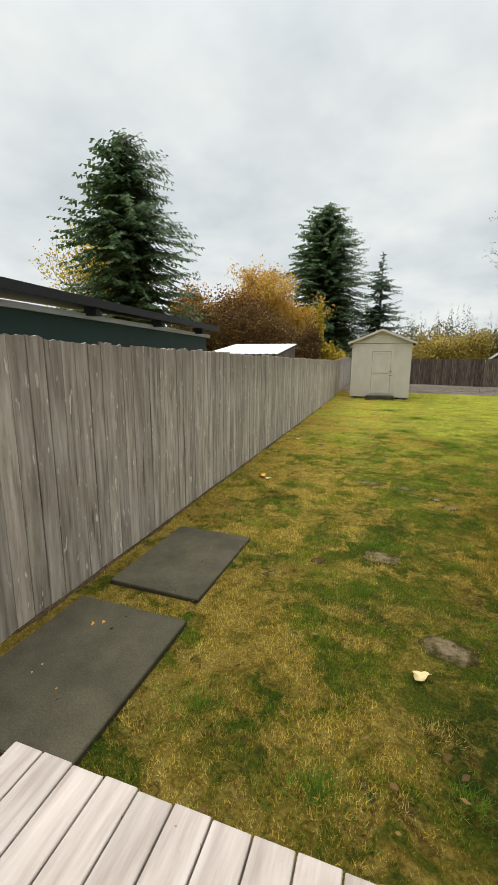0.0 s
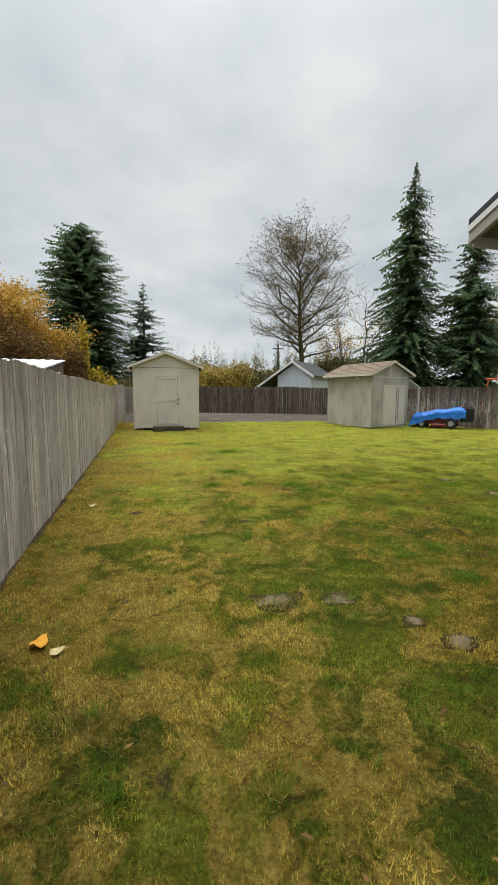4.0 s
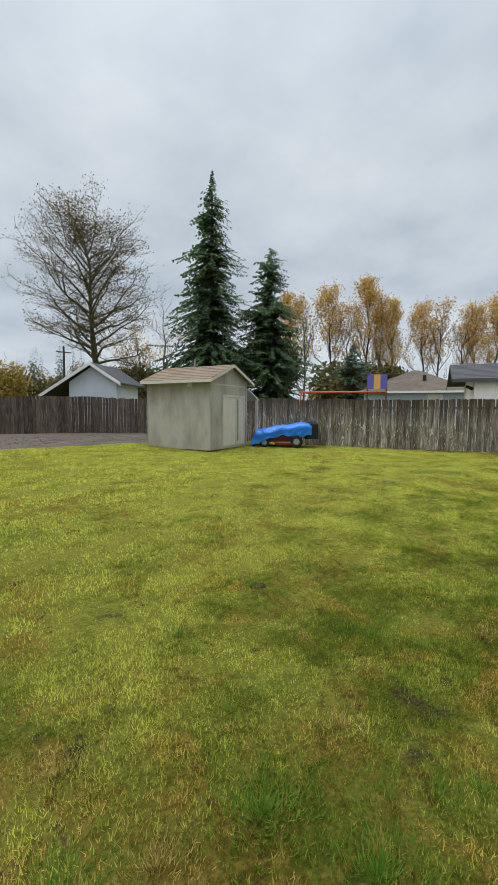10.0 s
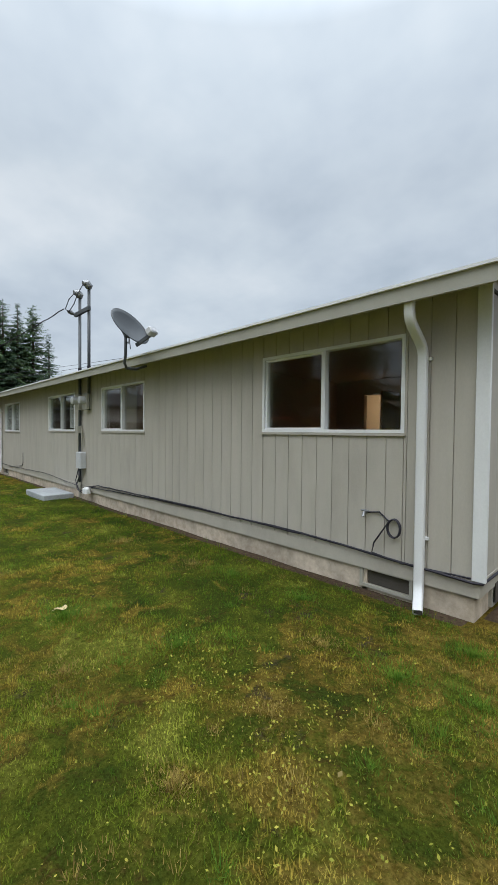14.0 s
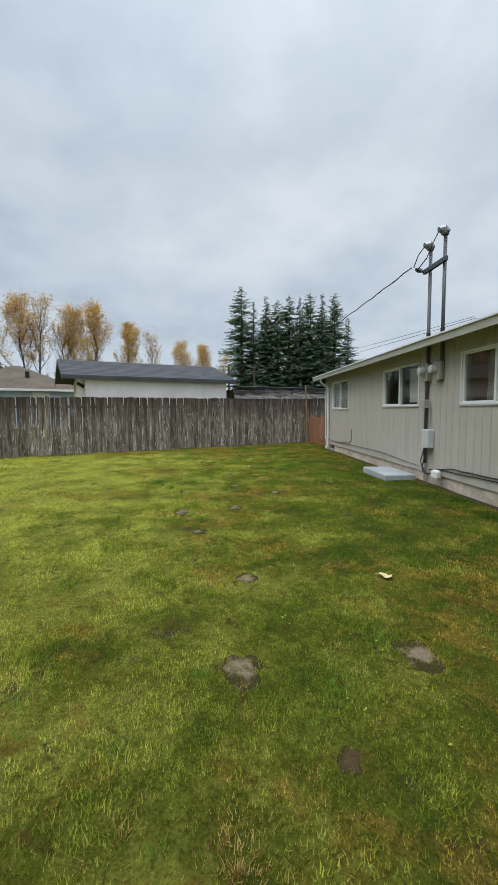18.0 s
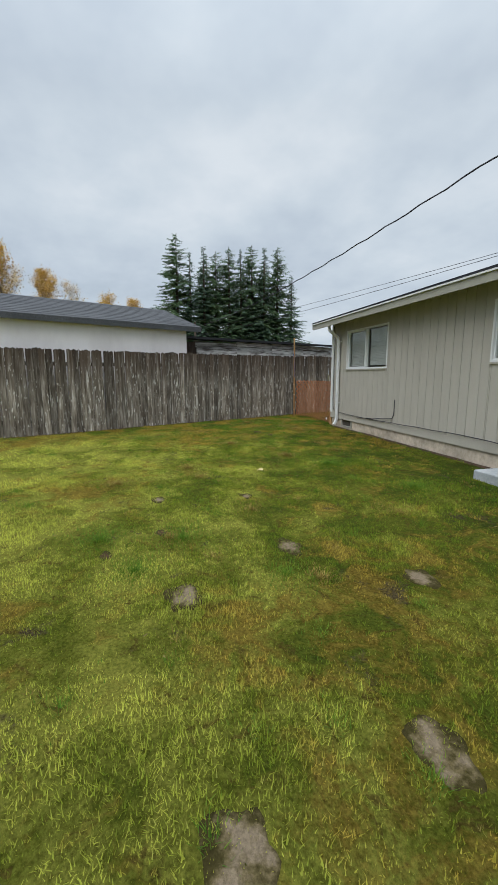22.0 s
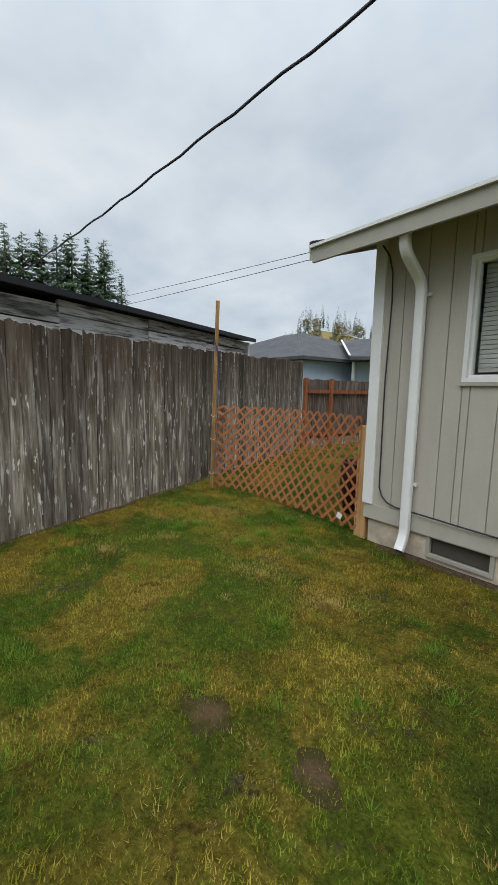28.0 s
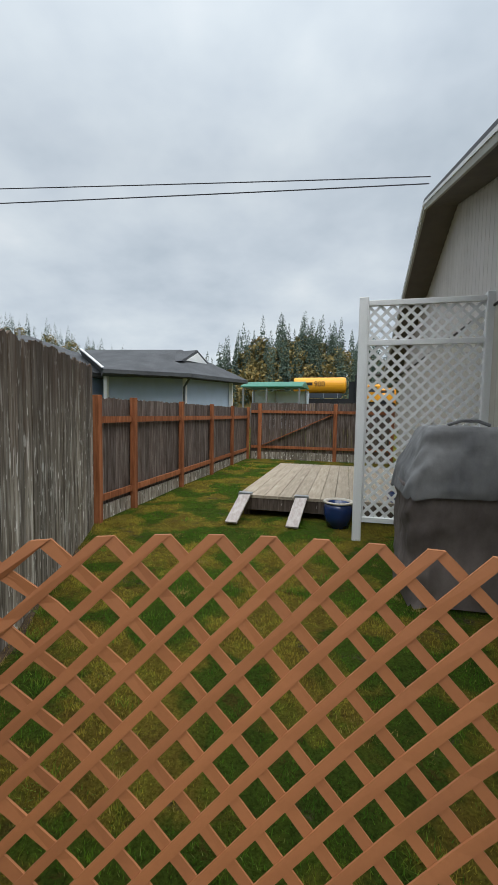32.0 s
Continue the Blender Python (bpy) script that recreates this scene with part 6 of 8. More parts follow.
lt = thing("lean_to", "sagging old lean-to with peeling boards and a black roof edge", "lean-to", pose(22.8, 1.78, 0, 0, 0, gturn))
g = rng(77)
for k in range(5):
    z = 1.62 + k * 0.165
    for j in range(4):
        x0 = 1.45 + j * 1.55
        part("plank", Shape().box(x0, -0.80 - g.uniform(0, 0.03), z, x0 + 1.54, -0.77, z + 0.155), M_peeling, lt, m=pose(0, 0, 0, 0, g.uniform(-0.5, 0.5), 0))
part("back_wall", Shape().box(1.45, -3.2, -0.2, 7.6, -0.84, 2.40), M_fence_back, lt)
part("roof", Shape().prism([(-0.62, 2.47), (-3.3, 2.66), (-3.3, 2.72), (-0.62, 2.525)], 1.38, 7.75, "x"), M_shingle_grey, lt, "grey roll roofing")
part("roof_edge", Shape().box(1.34, -0.64, 2.45, 7.75, -0.58, 2.52), M_black, lt, "black roof edge")
part("end_trim", Shape().box(1.38, -0.80, 2.05, 1.46, -0.72, 2.44), M_white, lt, "peeling white trim")


def hip_house(ob, x0, y0, x1, y1, eave, ridge, wall_mat, roof_mat, oh=0.5, inset=None):
    part("wall", Shape().box(x0, y0, -0.2, x1, y1, eave), wall_mat, ob)
    a, b, c, d = x0 - oh, y0 - oh, x1 + oh, y1 + oh
    k = inset if inset is not None else min(c - a, d - b) / 2
    if c - a >= d - b:
        r = [(a + k, (b + d) / 2, ridge), (c - k, (b + d) / 2, ridge)]
        f = [(0, 1, 5, 4), (2, 3, 4, 5), (3, 0, 4), (1, 2, 5)]
    else:
        r = [((a + c) / 2, b + k, ridge), ((a + c) / 2, d - k, ridge)]
        f = [(0, 1, 4), (1, 2, 5, 4), (2, 3, 5), (3, 0, 4, 5)]
    e = eave - 0.02
    vs = [(a, b, e), (c, b, e), (c, d, e), (a, d, e)] + r + [(a, b, e - 0.16), (c, b, e - 0.16), (c, d, e - 0.16), (a, d, e - 0.16)]
    f += [(6, 7, 1, 0), (7, 8, 2, 1), (8, 9, 3, 2), (9, 6, 0, 3), (9, 8, 7, 6)]
    return part("roof", Shape().add(vs, f), roof_mat, ob, "hipped shingle roof")


bh = thing("blue_house", "pale blue single-storey house with a grey hipped roof", "house")
hip_house(bh, 30.0, -15.5, 42.0, -5.5, 3.1, 5.2, M_blue_wall, M_shingle_grey)
wing = [(28.4, -7.0), (25.7, -9.0), (24.2, -12.4), (27.5, -16.5), (33.0, -13.2)]
inner = [(29.2, -8.4), (26.3, -9.7), (25.0, -12.2), (27.8, -15.8), (32.4, -12.8)]
part("wall", Shape().prism(inner, -0.2, 3.05, "z"), M_blue_wall, bh, "pale blue siding")
vs = [(x, y, 3.1) for x, y in wing] + [(32.6, -11.3, 4.55), (27.3, -11.7, 4.5)] + [(x, y, 2.95) for x, y in wing]
fs = [(0, 1, 6, 5), (1, 2, 6), (2, 3, 6), (3, 4, 5, 6), (4, 0, 5), (11, 10, 9, 8, 7)] + [(7 + k, 7 + (k + 1) % 5, (k + 1) % 5, k) for k in range(5)]
part("roof", Shape().add(vs, fs), M_shingle_grey, bh, "grey hipped shingle roof")
part("valley_strip", Shape().beam((28.6, -7.25, 3.18), (32.2, -10.9, 4.52), 0.09, 0.05), M_white, bh, "pale valley flashing")
gv = part("gable_vent", Shape().prism([(-1.15, 0.0), (1.15, 0.0), (0.0, 0.62)], -1.2, 0.0, "y"), M_shingle_grey, bh, m=pose(26.2, -10.9, 3.72, 0, 0, 75))
part("vent_louver", Shape().prism([(-0.8, 0.06), (0.8, 0.06), (0.0, 0.48)], 0.0, 0.03, "y"), M_white, gv)
for x, y in ((29.15, -8.35), (26.25, -9.65), (24.95, -12.15)):
    part("corner_trim", Shape().box(x - 0.08, y - 0.02, 0.0, x + 0.08, y + 0.1, 2.95), M_white, bh)
part("downpipe", Shape().tube([(26.0, -9.5, 2.95), (26.25, -9.55, 2.6), (26.25, -9.55, 0.2)], 0.05, 8), M_dkgrey, bh)
part("roof_pipe", Shape().tube([(33.5, -8.5, 4.0), (33.5, -8.5, 5.0)], 0.06, 8), M_galv, bh)

bt = thing("brown_roof_house", "house with brown hipped roof and pale teal walls beyond the fence", "house", pose(35.5, 25.2, 0, 0, 0, -64))
hip_house(bt, -4.3, 0.0, 4.3, 8.0, 3.3, 5.4, M_blue_wall, gritty("brown_shingles", [(0.3, (0.10, 0.08, 0.062)), (0.7, (0.19, 0.155, 0.125))], 25.0), 0.4)
part("gutter", Shape().box(-4.8, -0.52, 3.08, 4.8, -0.42, 3.26), M_white, bt)
part("window", Shape().box(1.0, -0.03, 2.2, 2.2, -0.001, 3.0), M_white, bt)
part("roof_vent", Shape().box(0.6, 1.5, 4.3, 0.9, 1.8, 4.75), M_black, bt)

play = thing("play_tower", "play tower roof with purple and amber panels beyond the fence", "play set", pose(25.3, 23.0, 0, 0, 0, -59))
for k, m in enumerate((M_purple, M_gold, M_purple)):
    part("roof_panel", Shape().prism([(-0.62 + k * 0.42, 2.95), (-0.205 + k * 0.42, 2.95), (-0.205 + k * 0.42, 3.90), (-0.62 + k * 0.42, 3.90)], 0.0, 0.05, "y"), m, play)
for x in (-0.6, 0.6):
    part("post", Shape().box(x - 0.05, 0.06, -0.1, x + 0.05, 0.16, 3.9), M_fence_back, play)
part("swing_bar", Shape().tube([(0.6, 0.1, 2.75), (-5.2, 0.1, 2.75)], 0.07, 8), M_orange, play, "orange swing beam")
part("end_post", Shape().tube([(-5.0, 0.1, 2.75), (-5.3, -0.6, -0.1)], 0.05, 8), M_orange, play)

# road side beyond the side yard
can = thing("carport_canopy", "long green metal canopy roof across the road", "canopy", pose(27.0, -34.0, 0, 0, 0, -4))
part("roof", Shape().prism([(-3.4, 4.1), (2.7, 4.1), (2.7, 4.2), (-3.4, 4.2)], -2.0, 2.0, "y").prism([(2.0, 4.2), (-2.0, 4.2), (0, 4.75)], -3.4, 2.7, "x"), M_canopy_green, can, "green sheet roof")
for x in (-3.2, 0.0, 2.4):
    for y in (-1.8, 1.7):
        part("post", Shape().box(x, y, -0.2, x + 0.15, y + 0.15, 4.0), M_galv, can)
part("low_wall", Shape().box(-3.4, -2.0, -0.2, 2.7, -1.9, 3.9), M_white_wall, can)
bank = Shape().prism([(-37.5, -0.4), (-39.0, 2.2), (-52.0, 2.3), (-56.0, -0.4)], -60.0, 110.0, "x")
thing("road_bank", "raised grey roadway across the far side", "road", kind="structure", mesh=bank.mesh("road_bank", M_gravel))
tr = thing("tank_truck", "yellow cylindrical tank truck with dark side panels", "truck", pose(21.6, -41.5, 2.25, 0, 0, -2))
part("tank", Shape().tube([(-1.85, 0, 2.65), (-1.75, 0, 2.65), (-1.6, 0, 2.65), (4.0, 0, 2.65), (4.12, 0, 2.65), (4.2, 0, 2.65)], [0.6, 0.85, 0.93, 0.93, 0.85, 0.6], 28), M_yellow, tr, "yellow painted tank")
for x in (-1.2, 1.2, 3.5):
    part("tank_band", Shape().tube([(x, 0, 2.65), (x + 0.08, 0, 2.65)], 0.945, 28), M_yellow, tr)
part("side_panel", Shape().box(-1.4, 0.9, 1.15, 3.9, 1.0, 1.72), M_darkpanel, tr)
for x in (-1.0, 0.6, 2.2, 3.6):
    part("panel_strap", Shape().box(x, 1.01, 1.15, x + 0.06, 1.03, 1.75), M_galv, tr)
part("chassis", Shape().box(-6.4, -0.9, 0.6, 4.2, 0.9, 1.1), M_black, tr)
cab = part("cab", Shape().chamfer(-5.6, -1.1, 0.8, -3.9, 1.1, 2.7, 0.2).chamfer(-6.9, -0.95, 0.8, -5.6, 0.95, 1.75, 0.2), M_yellow, tr)
part("cab_window", Shape().box(-5.2, 1.101, 1.85, -4.3, 1.12, 2.45), M_darkpanel, cab)
part("hose_gear", Shape().box(-3.4, -0.8, 1.1, -2.2, 0.8, 3.0).tube([(-2.9, 0.9, 1.1), (-2.9, 0.95, 3.7), (-5.6, 0.9, 3.75), (-6.3, 0.9, 3.4)], 0.12, 8), M_black, tr)
for x in (-6.0, -0.6, 1.0, 2.6):
    part("wheel", Shape().tube([(x, 0.75, 0.5), (x, 1.1, 0.5)], 0.52, 18), M_rubber, tr)
lettering("lettering", "900", 0.85, M_ink, tr, pose(1.1, 0.95, 2.5, 90, 0, 180))
part("lettering_bar", Shape().box(1.9, 0.93, 2.62, 2.9, 0.95, 2.95), M_ink, tr)
for x, h, y in ((12.5, 3.2, -41.0), (15.5, 3.0, -42.5), (9.5, 3.2, -40.8)):
    v = thing("parked_van", "yellow vehicle parked across the road", "vehicle", pose(x, y, 2.25 if y < -39 else 0.0), group="vehicles across the road")
    part("body", Shape().chamfer(-1.2, -1.0, 0.4, 1.2, 1.0, h - 0.6, 0.25), M_yellow, v)
    part("windscreen", Shape().box(-1.0, 1.001, h - 1.5, 1.0, 1.02, h - 0.9), M_darkpanel, v)
    for xx in (-0.8, 0.8):
        part("wheel", Shape().tube([(xx, 0.7, 0.4), (xx, 1.02, 0.4)], 0.4, 14), M_rubber, v)

# ---- trees ----


def quad_mesh(name, corners, mat):
    """A mesh of loose triangles or quads from an array of shape (n, corners, 3)."""
    corners = np.asarray(corners, dtype=np.float64)
    n, c, _ = corners.shape
    me = bpy.data.meshes.new(name)
    me.vertices.add(n * c)
    me.vertices.foreach_set("co", corners.reshape(-1))
    me.loops.add(n * c)
    me.loops.foreach_set("vertex_index", np.arange(n * c, dtype=np.int32))
    me.polygons.add(n)
    me.polygons.foreach_set("loop_start", np.arange(0, n * c, c, dtype=np.int32))
    me.update(calc_edges=True)
    me.materials.append(mat)
    return me


def needle_sprays(h, r, seed, low=0.06, whorl=0.42, dens=1.0, droop=0.35, size=0.55, power=0.75, shape=None):
    """Sprays of a conifer's crown: drooping limbs in uneven whorls, each hung with narrow ragged twigs. Returns twigs and limb lines."""
    g = rng(seed)
    r *= 1.45
    out, limbs = [], []
    z = low * h
    while z < h * 0.985:
        u = z / h
        reach = r * ((1 - u) ** power) * (0.78 + 0.22 * math.sin(z * 1.3 + seed))
        if shape:
            reach = r * shape(u)
        reach = max(reach, 0.12)
        count = int(max(4, (5 + 3.2 * reach) * dens))
        for _ in range(count):
            az = g.uniform(0, 2 * math.pi)
            ln = reach * g.uniform(0.4, 1.15)
            zb = z + g.uniform(-1.0, 1.0) * whorl
            dirx, diry = math.cos(az), math.sin(az)
            lift = 0.25 * (u - 0.4) + g.uniform(-0.15, 0.2)
            sag = droop * g.uniform(0.4, 1.7)
            tip = []
            steps = max(3, int(ln / (0.34 * size / 0.55)))
            for k in range(1, steps + 1):
                s = k / steps
                px, py = dirx * ln * s, diry * ln * s
                pz = zb + ln * (lift * s - sag * s * s + 0.10 * s ** 4)
                tip.append((px, py, pz))
                w = size * (0.65 + 0.5 * (1 - s)) * g.uniform(0.7, 1.3) * min(1.0, 0.28 + ln / 2.4)
                for side in (-1, 1, 0):
                    sx, sy = -diry * side, dirx * side
                    a2 = g.uniform(-0.5, 0.5)
                    vx, vy = sx * 0.9 + dirx * (0.55 + a2), sy * 0.9 + diry * (0.55 + a2)
                    nv = math.hypot(vx, vy) or 1
                    vx, vy = vx / nv * w, vy / nv * w
                    hang = -w * g.uniform(0.15, 0.75)
                    tx, ty = -vy * 0.22, vx * 0.22
                    o = np.array((px, py, pz))
                    out.append([o + (tx * 0.35, ty * 0.35, 0.04), o + (vx * 0.55 + tx, vy * 0.55 + ty, hang * 0.35), o + (vx, vy, hang), o + (vx * 0.5 - tx, vy * 0.5 - ty, hang * 0.55 - 0.05)])
            limbs.append(((0, 0, zb), tip[len(tip) // 2], tip[-1]))
        z += whorl * (0.55 + 0.6 * (1 - u)) * g.uniform(0.8, 1.2)
    top = h
    for _ in range(14):
        az = g.uniform(0, 6.28)
        o = np.array((0, 0, top - g.uniform(0, 0.9)))
        v = np.array((math.cos(az) * 0.22, math.sin(az) * 0.22, g.uniform(-0.05, 0.3)))
        t = np.array((-v[1], v[0], 0)) * 0.35
        out.append([o, o + v * 0.6 + t, o + v, o + v * 0.5 - t])
    return np.array(out), limbs


def conifer(name, label, at, h, r, seed, mat, trunk=0.018, group="", **kw):
    ob = thing(name, label, "tree", pose(at[0], at[1], at[2] if len(at) > 2 else 0), group=group)
    twigs, limbs = needle_sprays(h, r, seed, **kw)
    part("trunk", Shape().tube([(0, 0, -0.3), (0.02 * h / 10, 0, h * 0.4), (0, 0.01 * h / 10, h * 0.8), (0, 0, h)], [h * trunk, h * trunk * 0.7, h * trunk * 0.3, 0.015], 10), M_bark, ob, smooth=True)
    ls = Shape()
    for a, b, c in limbs[::2]:
        ls.tube([a, b, c], [0.035, 0.022, 0.008], 3, caps=False)
    part("branchwork", ls.mesh("branchwork", M_bark, fix=False), M_bark, ob)["kind"] = "stuff"
    part("crown", quad_mesh("crown", twigs, mat), mat, ob)
    return ob


def leaf_quads(points, size, seed, g=None):
    g = g or rng(seed)
    n = len(points)
    a = g.normal(size=(n, 3))
    a /= np.linalg.norm(a, axis=1)[:, None]
    b = g.normal(size=(n, 3))
    b -= (b * a).sum(1)[:, None] * a
    b /= np.linalg.norm(b, axis=1)[:, None]
    s = size * g.uniform(0.6, 1.4, size=(n, 1))
    p = np.asarray(points)
    return np.stack([p - a * s, p - b * s * 0.55, p + a * s, p + b * s * 0.55], 1)


def broadleaf(name, label, at, h, spread, seed, leaf_mat, leaves, leaf=0.12, bare=0.3, levels=5, trunk=0.022, bark=None, group="", upright=0.55, fork=0.3, wide=1.0, more=0, loose=0.022, leader=0, low_limb=0.3, oval=False):
    """A branching tree: limbs fork level by level; leaves hang at the outer twigs."""
    g = rng(seed)
    bark = bark or M_bark
    limb, ends = Shape(), []

    def grow(p, d, ln, rad, lev):
        pts, q = [p], p
        dd = d.copy()
        n = 3 if lev < 3 else 2
        for k in range(n):
            dd = (dd + Vector(g.normal(size=3)) * 0.13 + Vector((0, 0, 0.06 * upright))).normalized()
            q = q + dd * ln / n
            pts.append(q)
        limb.tube(pts, [rad * (1 - 0.42 * k / n) for k in range(n + 1)], 8 if lev == 0 else (5 if lev < 3 else 3), caps=False)
        if lev >= levels - 2:
            ends.extend([pts[-1], (pts[-1] + pts[-2]) / 2])
        if lev >= levels:
            return
        kids = int(g.integers(2, 4)) + (2 if lev in (0, 1) else 1) + (more if lev == 0 else 0)
        for k in range(kids):
            u = 1.0 if k == 0 else g.uniform(0.35 if lev else fork, 1.0)
            base = pts[0].lerp(pts[-1], u) if lev else Vector((0, 0, 0)).lerp(pts[-1], u)
            if lev == 0:
                seg = min(int(u * n), n - 1)
                base = pts[seg].lerp(pts[seg + 1], u * n - seg)
            az = g.uniform(0, 6.28)
            out = Vector((math.cos(az), math.sin(az), 0)) * wide
            nd = (dd * (0.9 if k == 0 else 0.35) + out * (0.35 if k == 0 else 0.85) + Vector((0, 0, upright * 0.8))).normalized()
            grow(base, nd, ln * g.uniform(0.58, 0.80) * (spread if lev == 0 else 1.0), rad * (0.62 if k == 0 else 0.42), lev + 1)

    if leader:
        bend = [Vector((g.normal() * 0.02 * h * k / 6, g.normal() * 0.02 * h * k / 6, h * 0.92 * k / 6 - 0.3)) for k in range(7)]
        limb.tube(bend, [h * trunk * (1 - 0.9 * (k / 6) ** 0.8) for k in range(7)], 9, caps=False)
        for k in range(leader):
            u = low_limb + (0.98 - low_limb) * (k + g.uniform(0, 0.8)) / leader
            i = min(int(u * 6), 5)
            base = bend[i].lerp(bend[i + 1], u * 6 - i)
            az = k * 2.4 + g.uniform(-0.4, 0.4)
            d = Vector((math.cos(az) * wide, math.sin(az) * wide, 0.75 + 0.45 * u)).normalized()
            if oval:
                v = (u - low_limb) / (0.98 - low_limb)
                d = Vector((math.cos(az), math.sin(az), 0.30 + 1.0 * v + g.uniform(-0.25, 0.3))).normalized()
                grow(base, d, h * spread * (0.11 + 0.12 * math.sin(math.pi * (0.15 + 0.78 * v))), h * trunk * (0.42 - 0.30 * u), 2)
                continue
            grow(base, d, h * spread * (0.085 + 0.14 * math.sin(math.pi * u ** 0.85)), h * trunk * (0.42 - 0.30 * u), 2)
    else:
        grow(Vector((0, 0, -0.3)), Vector((0, 0, 1)), h * 0.46, h * trunk, 0)
    top = max(e.z for e in ends)
    k = h / top
    ob = thing(name, label, "tree", pose(at[0], at[1], at[2] if len(at) > 2 else 0), group=group)
    sc = Matrix.Scale(k, 4)
    part("branchwork", limb.mesh("branchwork", bark, fix=False), bark, ob, m=sc)
    e = np.array([tuple(p) for p in ends]) * k
    if leaves:
        pick = e[g.integers(0, len(e), leaves)] + g.normal(size=(leaves, 3)) * h * loose
        part("crown", quad_mesh("crown", leaf_quads(pick, leaf, seed + 1), leaf_mat), leaf_mat, ob)
    return ob


def bush(name, label, at, rx, ry, h, seed, mat, leaves, leaf, lumps=9, kind="", category="bush"):
    """A thicket: uneven lumps of leaves over crossing stems."""
    g = rng(seed)
    pts = []
    stems = Shape()
    for k in range(lumps):
        c = np.array((g.uniform(-0.75, 0.75) * rx, g.uniform(-0.75, 0.75) * ry, h * g.uniform(0.35, 0.75)))
        rad = np.array((rx, ry, h * 0.6)) * g.uniform(0.28, 0.48)
        n = leaves // lumps
        d = g.normal(size=(n, 3))
        d /= np.linalg.norm(d, axis=1)[:, None]
        pts.append(c + d * rad * (g.uniform(0.25, 1.0, size=(n, 1)) ** 0.45) * (1 + 0.25 * g.normal(size=(n, 1)).clip(-1, 1)))
        for _ in range(3):
            e = c + g.normal(size=3) * rad * 0.6
            stems.tube([(c[0] * 0.3, c[1] * 0.3, -0.2), tuple(c * 0.7), tuple(e + (0, 0, rad[2] * 0.25))], [0.05, 0.03, 0.008], 3, caps=False)
    pts = np.concatenate(pts)
    pts[:, 2] = np.abs(pts[:, 2])
    ob = thing(name, label, category, pose(at[0], at[1], at[2] if len(at) > 2 else 0), kind=kind)
    part("stems", stems.mesh("stems", M_bark, fix=False), M_bark, ob)
    part("foliage", quad_mesh("foliage", leaf_quads(pts, leaf, seed + 1), mat), mat, ob)
    return ob


conifer("fir_tree", "broad dark green fir tree behind the green outbuilding", (-16.4, 25.2), 16.0, 3.6, 1, M_fir, whorl=0.40, droop=0.30, size=0.46, dens=1.15, shape=lambda u: min(1.0, ((1 - u) / 0.5) ** 0.45) * (0.88 + 0.12 * math.sin(u * 23)))
conifer("fir_tree", "tall round-topped dark fir tree", (-9.2, 66.0), 25.2, 5.0, 2, M_fir, whorl=0.55, droop=0.25, size=0.58, dens=1.3, shape=lambda u: min(1.0, 0.75 + u) * (1 - u ** 3.6) ** 0.75)
conifer("spruce_tree", "slim open spruce tree", (-1.1, 66.0), 17.6, 5.8, 3, M_fir_blue, whorl=0.75, droop=0.2, size=0.6, dens=0.9, power=0.85)
conifer("spruce_tree", "tall pointed dark spruce tree", (28.0, 44.4), 26.6, 6.3, 4, M_fir, whorl=0.5, droop=0.45, size=0.52, dens=1.0, power=0.85)
conifer("fir_tree", "dark fir tree beside the spruce", (33.0, 40.4), 18.9, 5.6, 5, M_fir, whorl=0.5, droop=0.32, size=0.52, dens=1.0, power=0.7)
conifer("fir_tree", "small dense green conifer", (39.5, 34.0), 8.6, 2.6, 6, M_fir_blue, whorl=0.36, droop=0.2, size=0.5, power=0.55)
conifer("fir_tree", "tall dark fir tree on the wood edge", (35.5, 55.0), 15.0, 4.6, 7, M_fir, whorl=0.62, droop=0.3, size=0.75)
broadleaf("maple_tree", "large half-bare maple tree with few dry leaves", (16.2, 47.4), 21.4, 0.72, 12, M_dry_leaf, 17000, 0.075, levels=6, bark=M_bark_moss, trunk=0.024, upright=0.16, wide=1.0, loose=0.010, leader=36, low_limb=0.33, oval=True)
broadleaf("bare_tree", "bare pale autumn tree", (29.5, 61.0), 18.0, 0.9, 13, M_gold_leaf, 900, 0.16, levels=5, upright=0.8)
broadleaf("golden_tree", "golden autumn tree with a full crown", (-12.9, 53.4), 13.4, 0.68, 14, M_gold_leaf, 24000, 0.13, levels=5, upright=0.5, loose=0.03)
broadleaf("golden_tree", "pale golden autumn tree", (-23.0, 51.0), 11.0, 1.0, 15, M_gold_leaf, 12000, 0.22, levels=4)
broadleaf("bare_tree", "bare pale tree behind the outbuilding", (-26.0, 30.0), 14.5, 1.1, 16, M_yel_leaf, 5000, 0.13, levels=5, loose=0.03)
bush("rust_thicket", "rust-brown autumn thicket behind the fence", (-9.6, 29.5), 3.8, 2.4, 6.6, 17, M_rust_leaf, 26000, 0.09, 18)
bush("rust_thicket", "low rust-brown thicket beside the yellow shrub", (-6.9, 33.5), 2.3, 1.6, 5.2, 28, M_rust_leaf, 12000, 0.085, 14)
bush("rust_thicket", "amber-brown autumn thicket behind the fence", (-13.6, 33.0), 4.2, 2.4, 8.6, 18, M_amber_leaf, 20000, 0.10, 16)
bush("yellow_shrub", "slim bright yellow upright shrub", (-4.9, 34.8), 0.38, 0.38, 6.9, 19, M_yel_leaf, 2200, 0.11, 14)
bush("yellow_shrub", "bright yellow shrub over the fence", (-4.0, 35.2), 1.3, 0.9, 3.6, 20, M_yel_leaf, 2200, 0.11, 7)
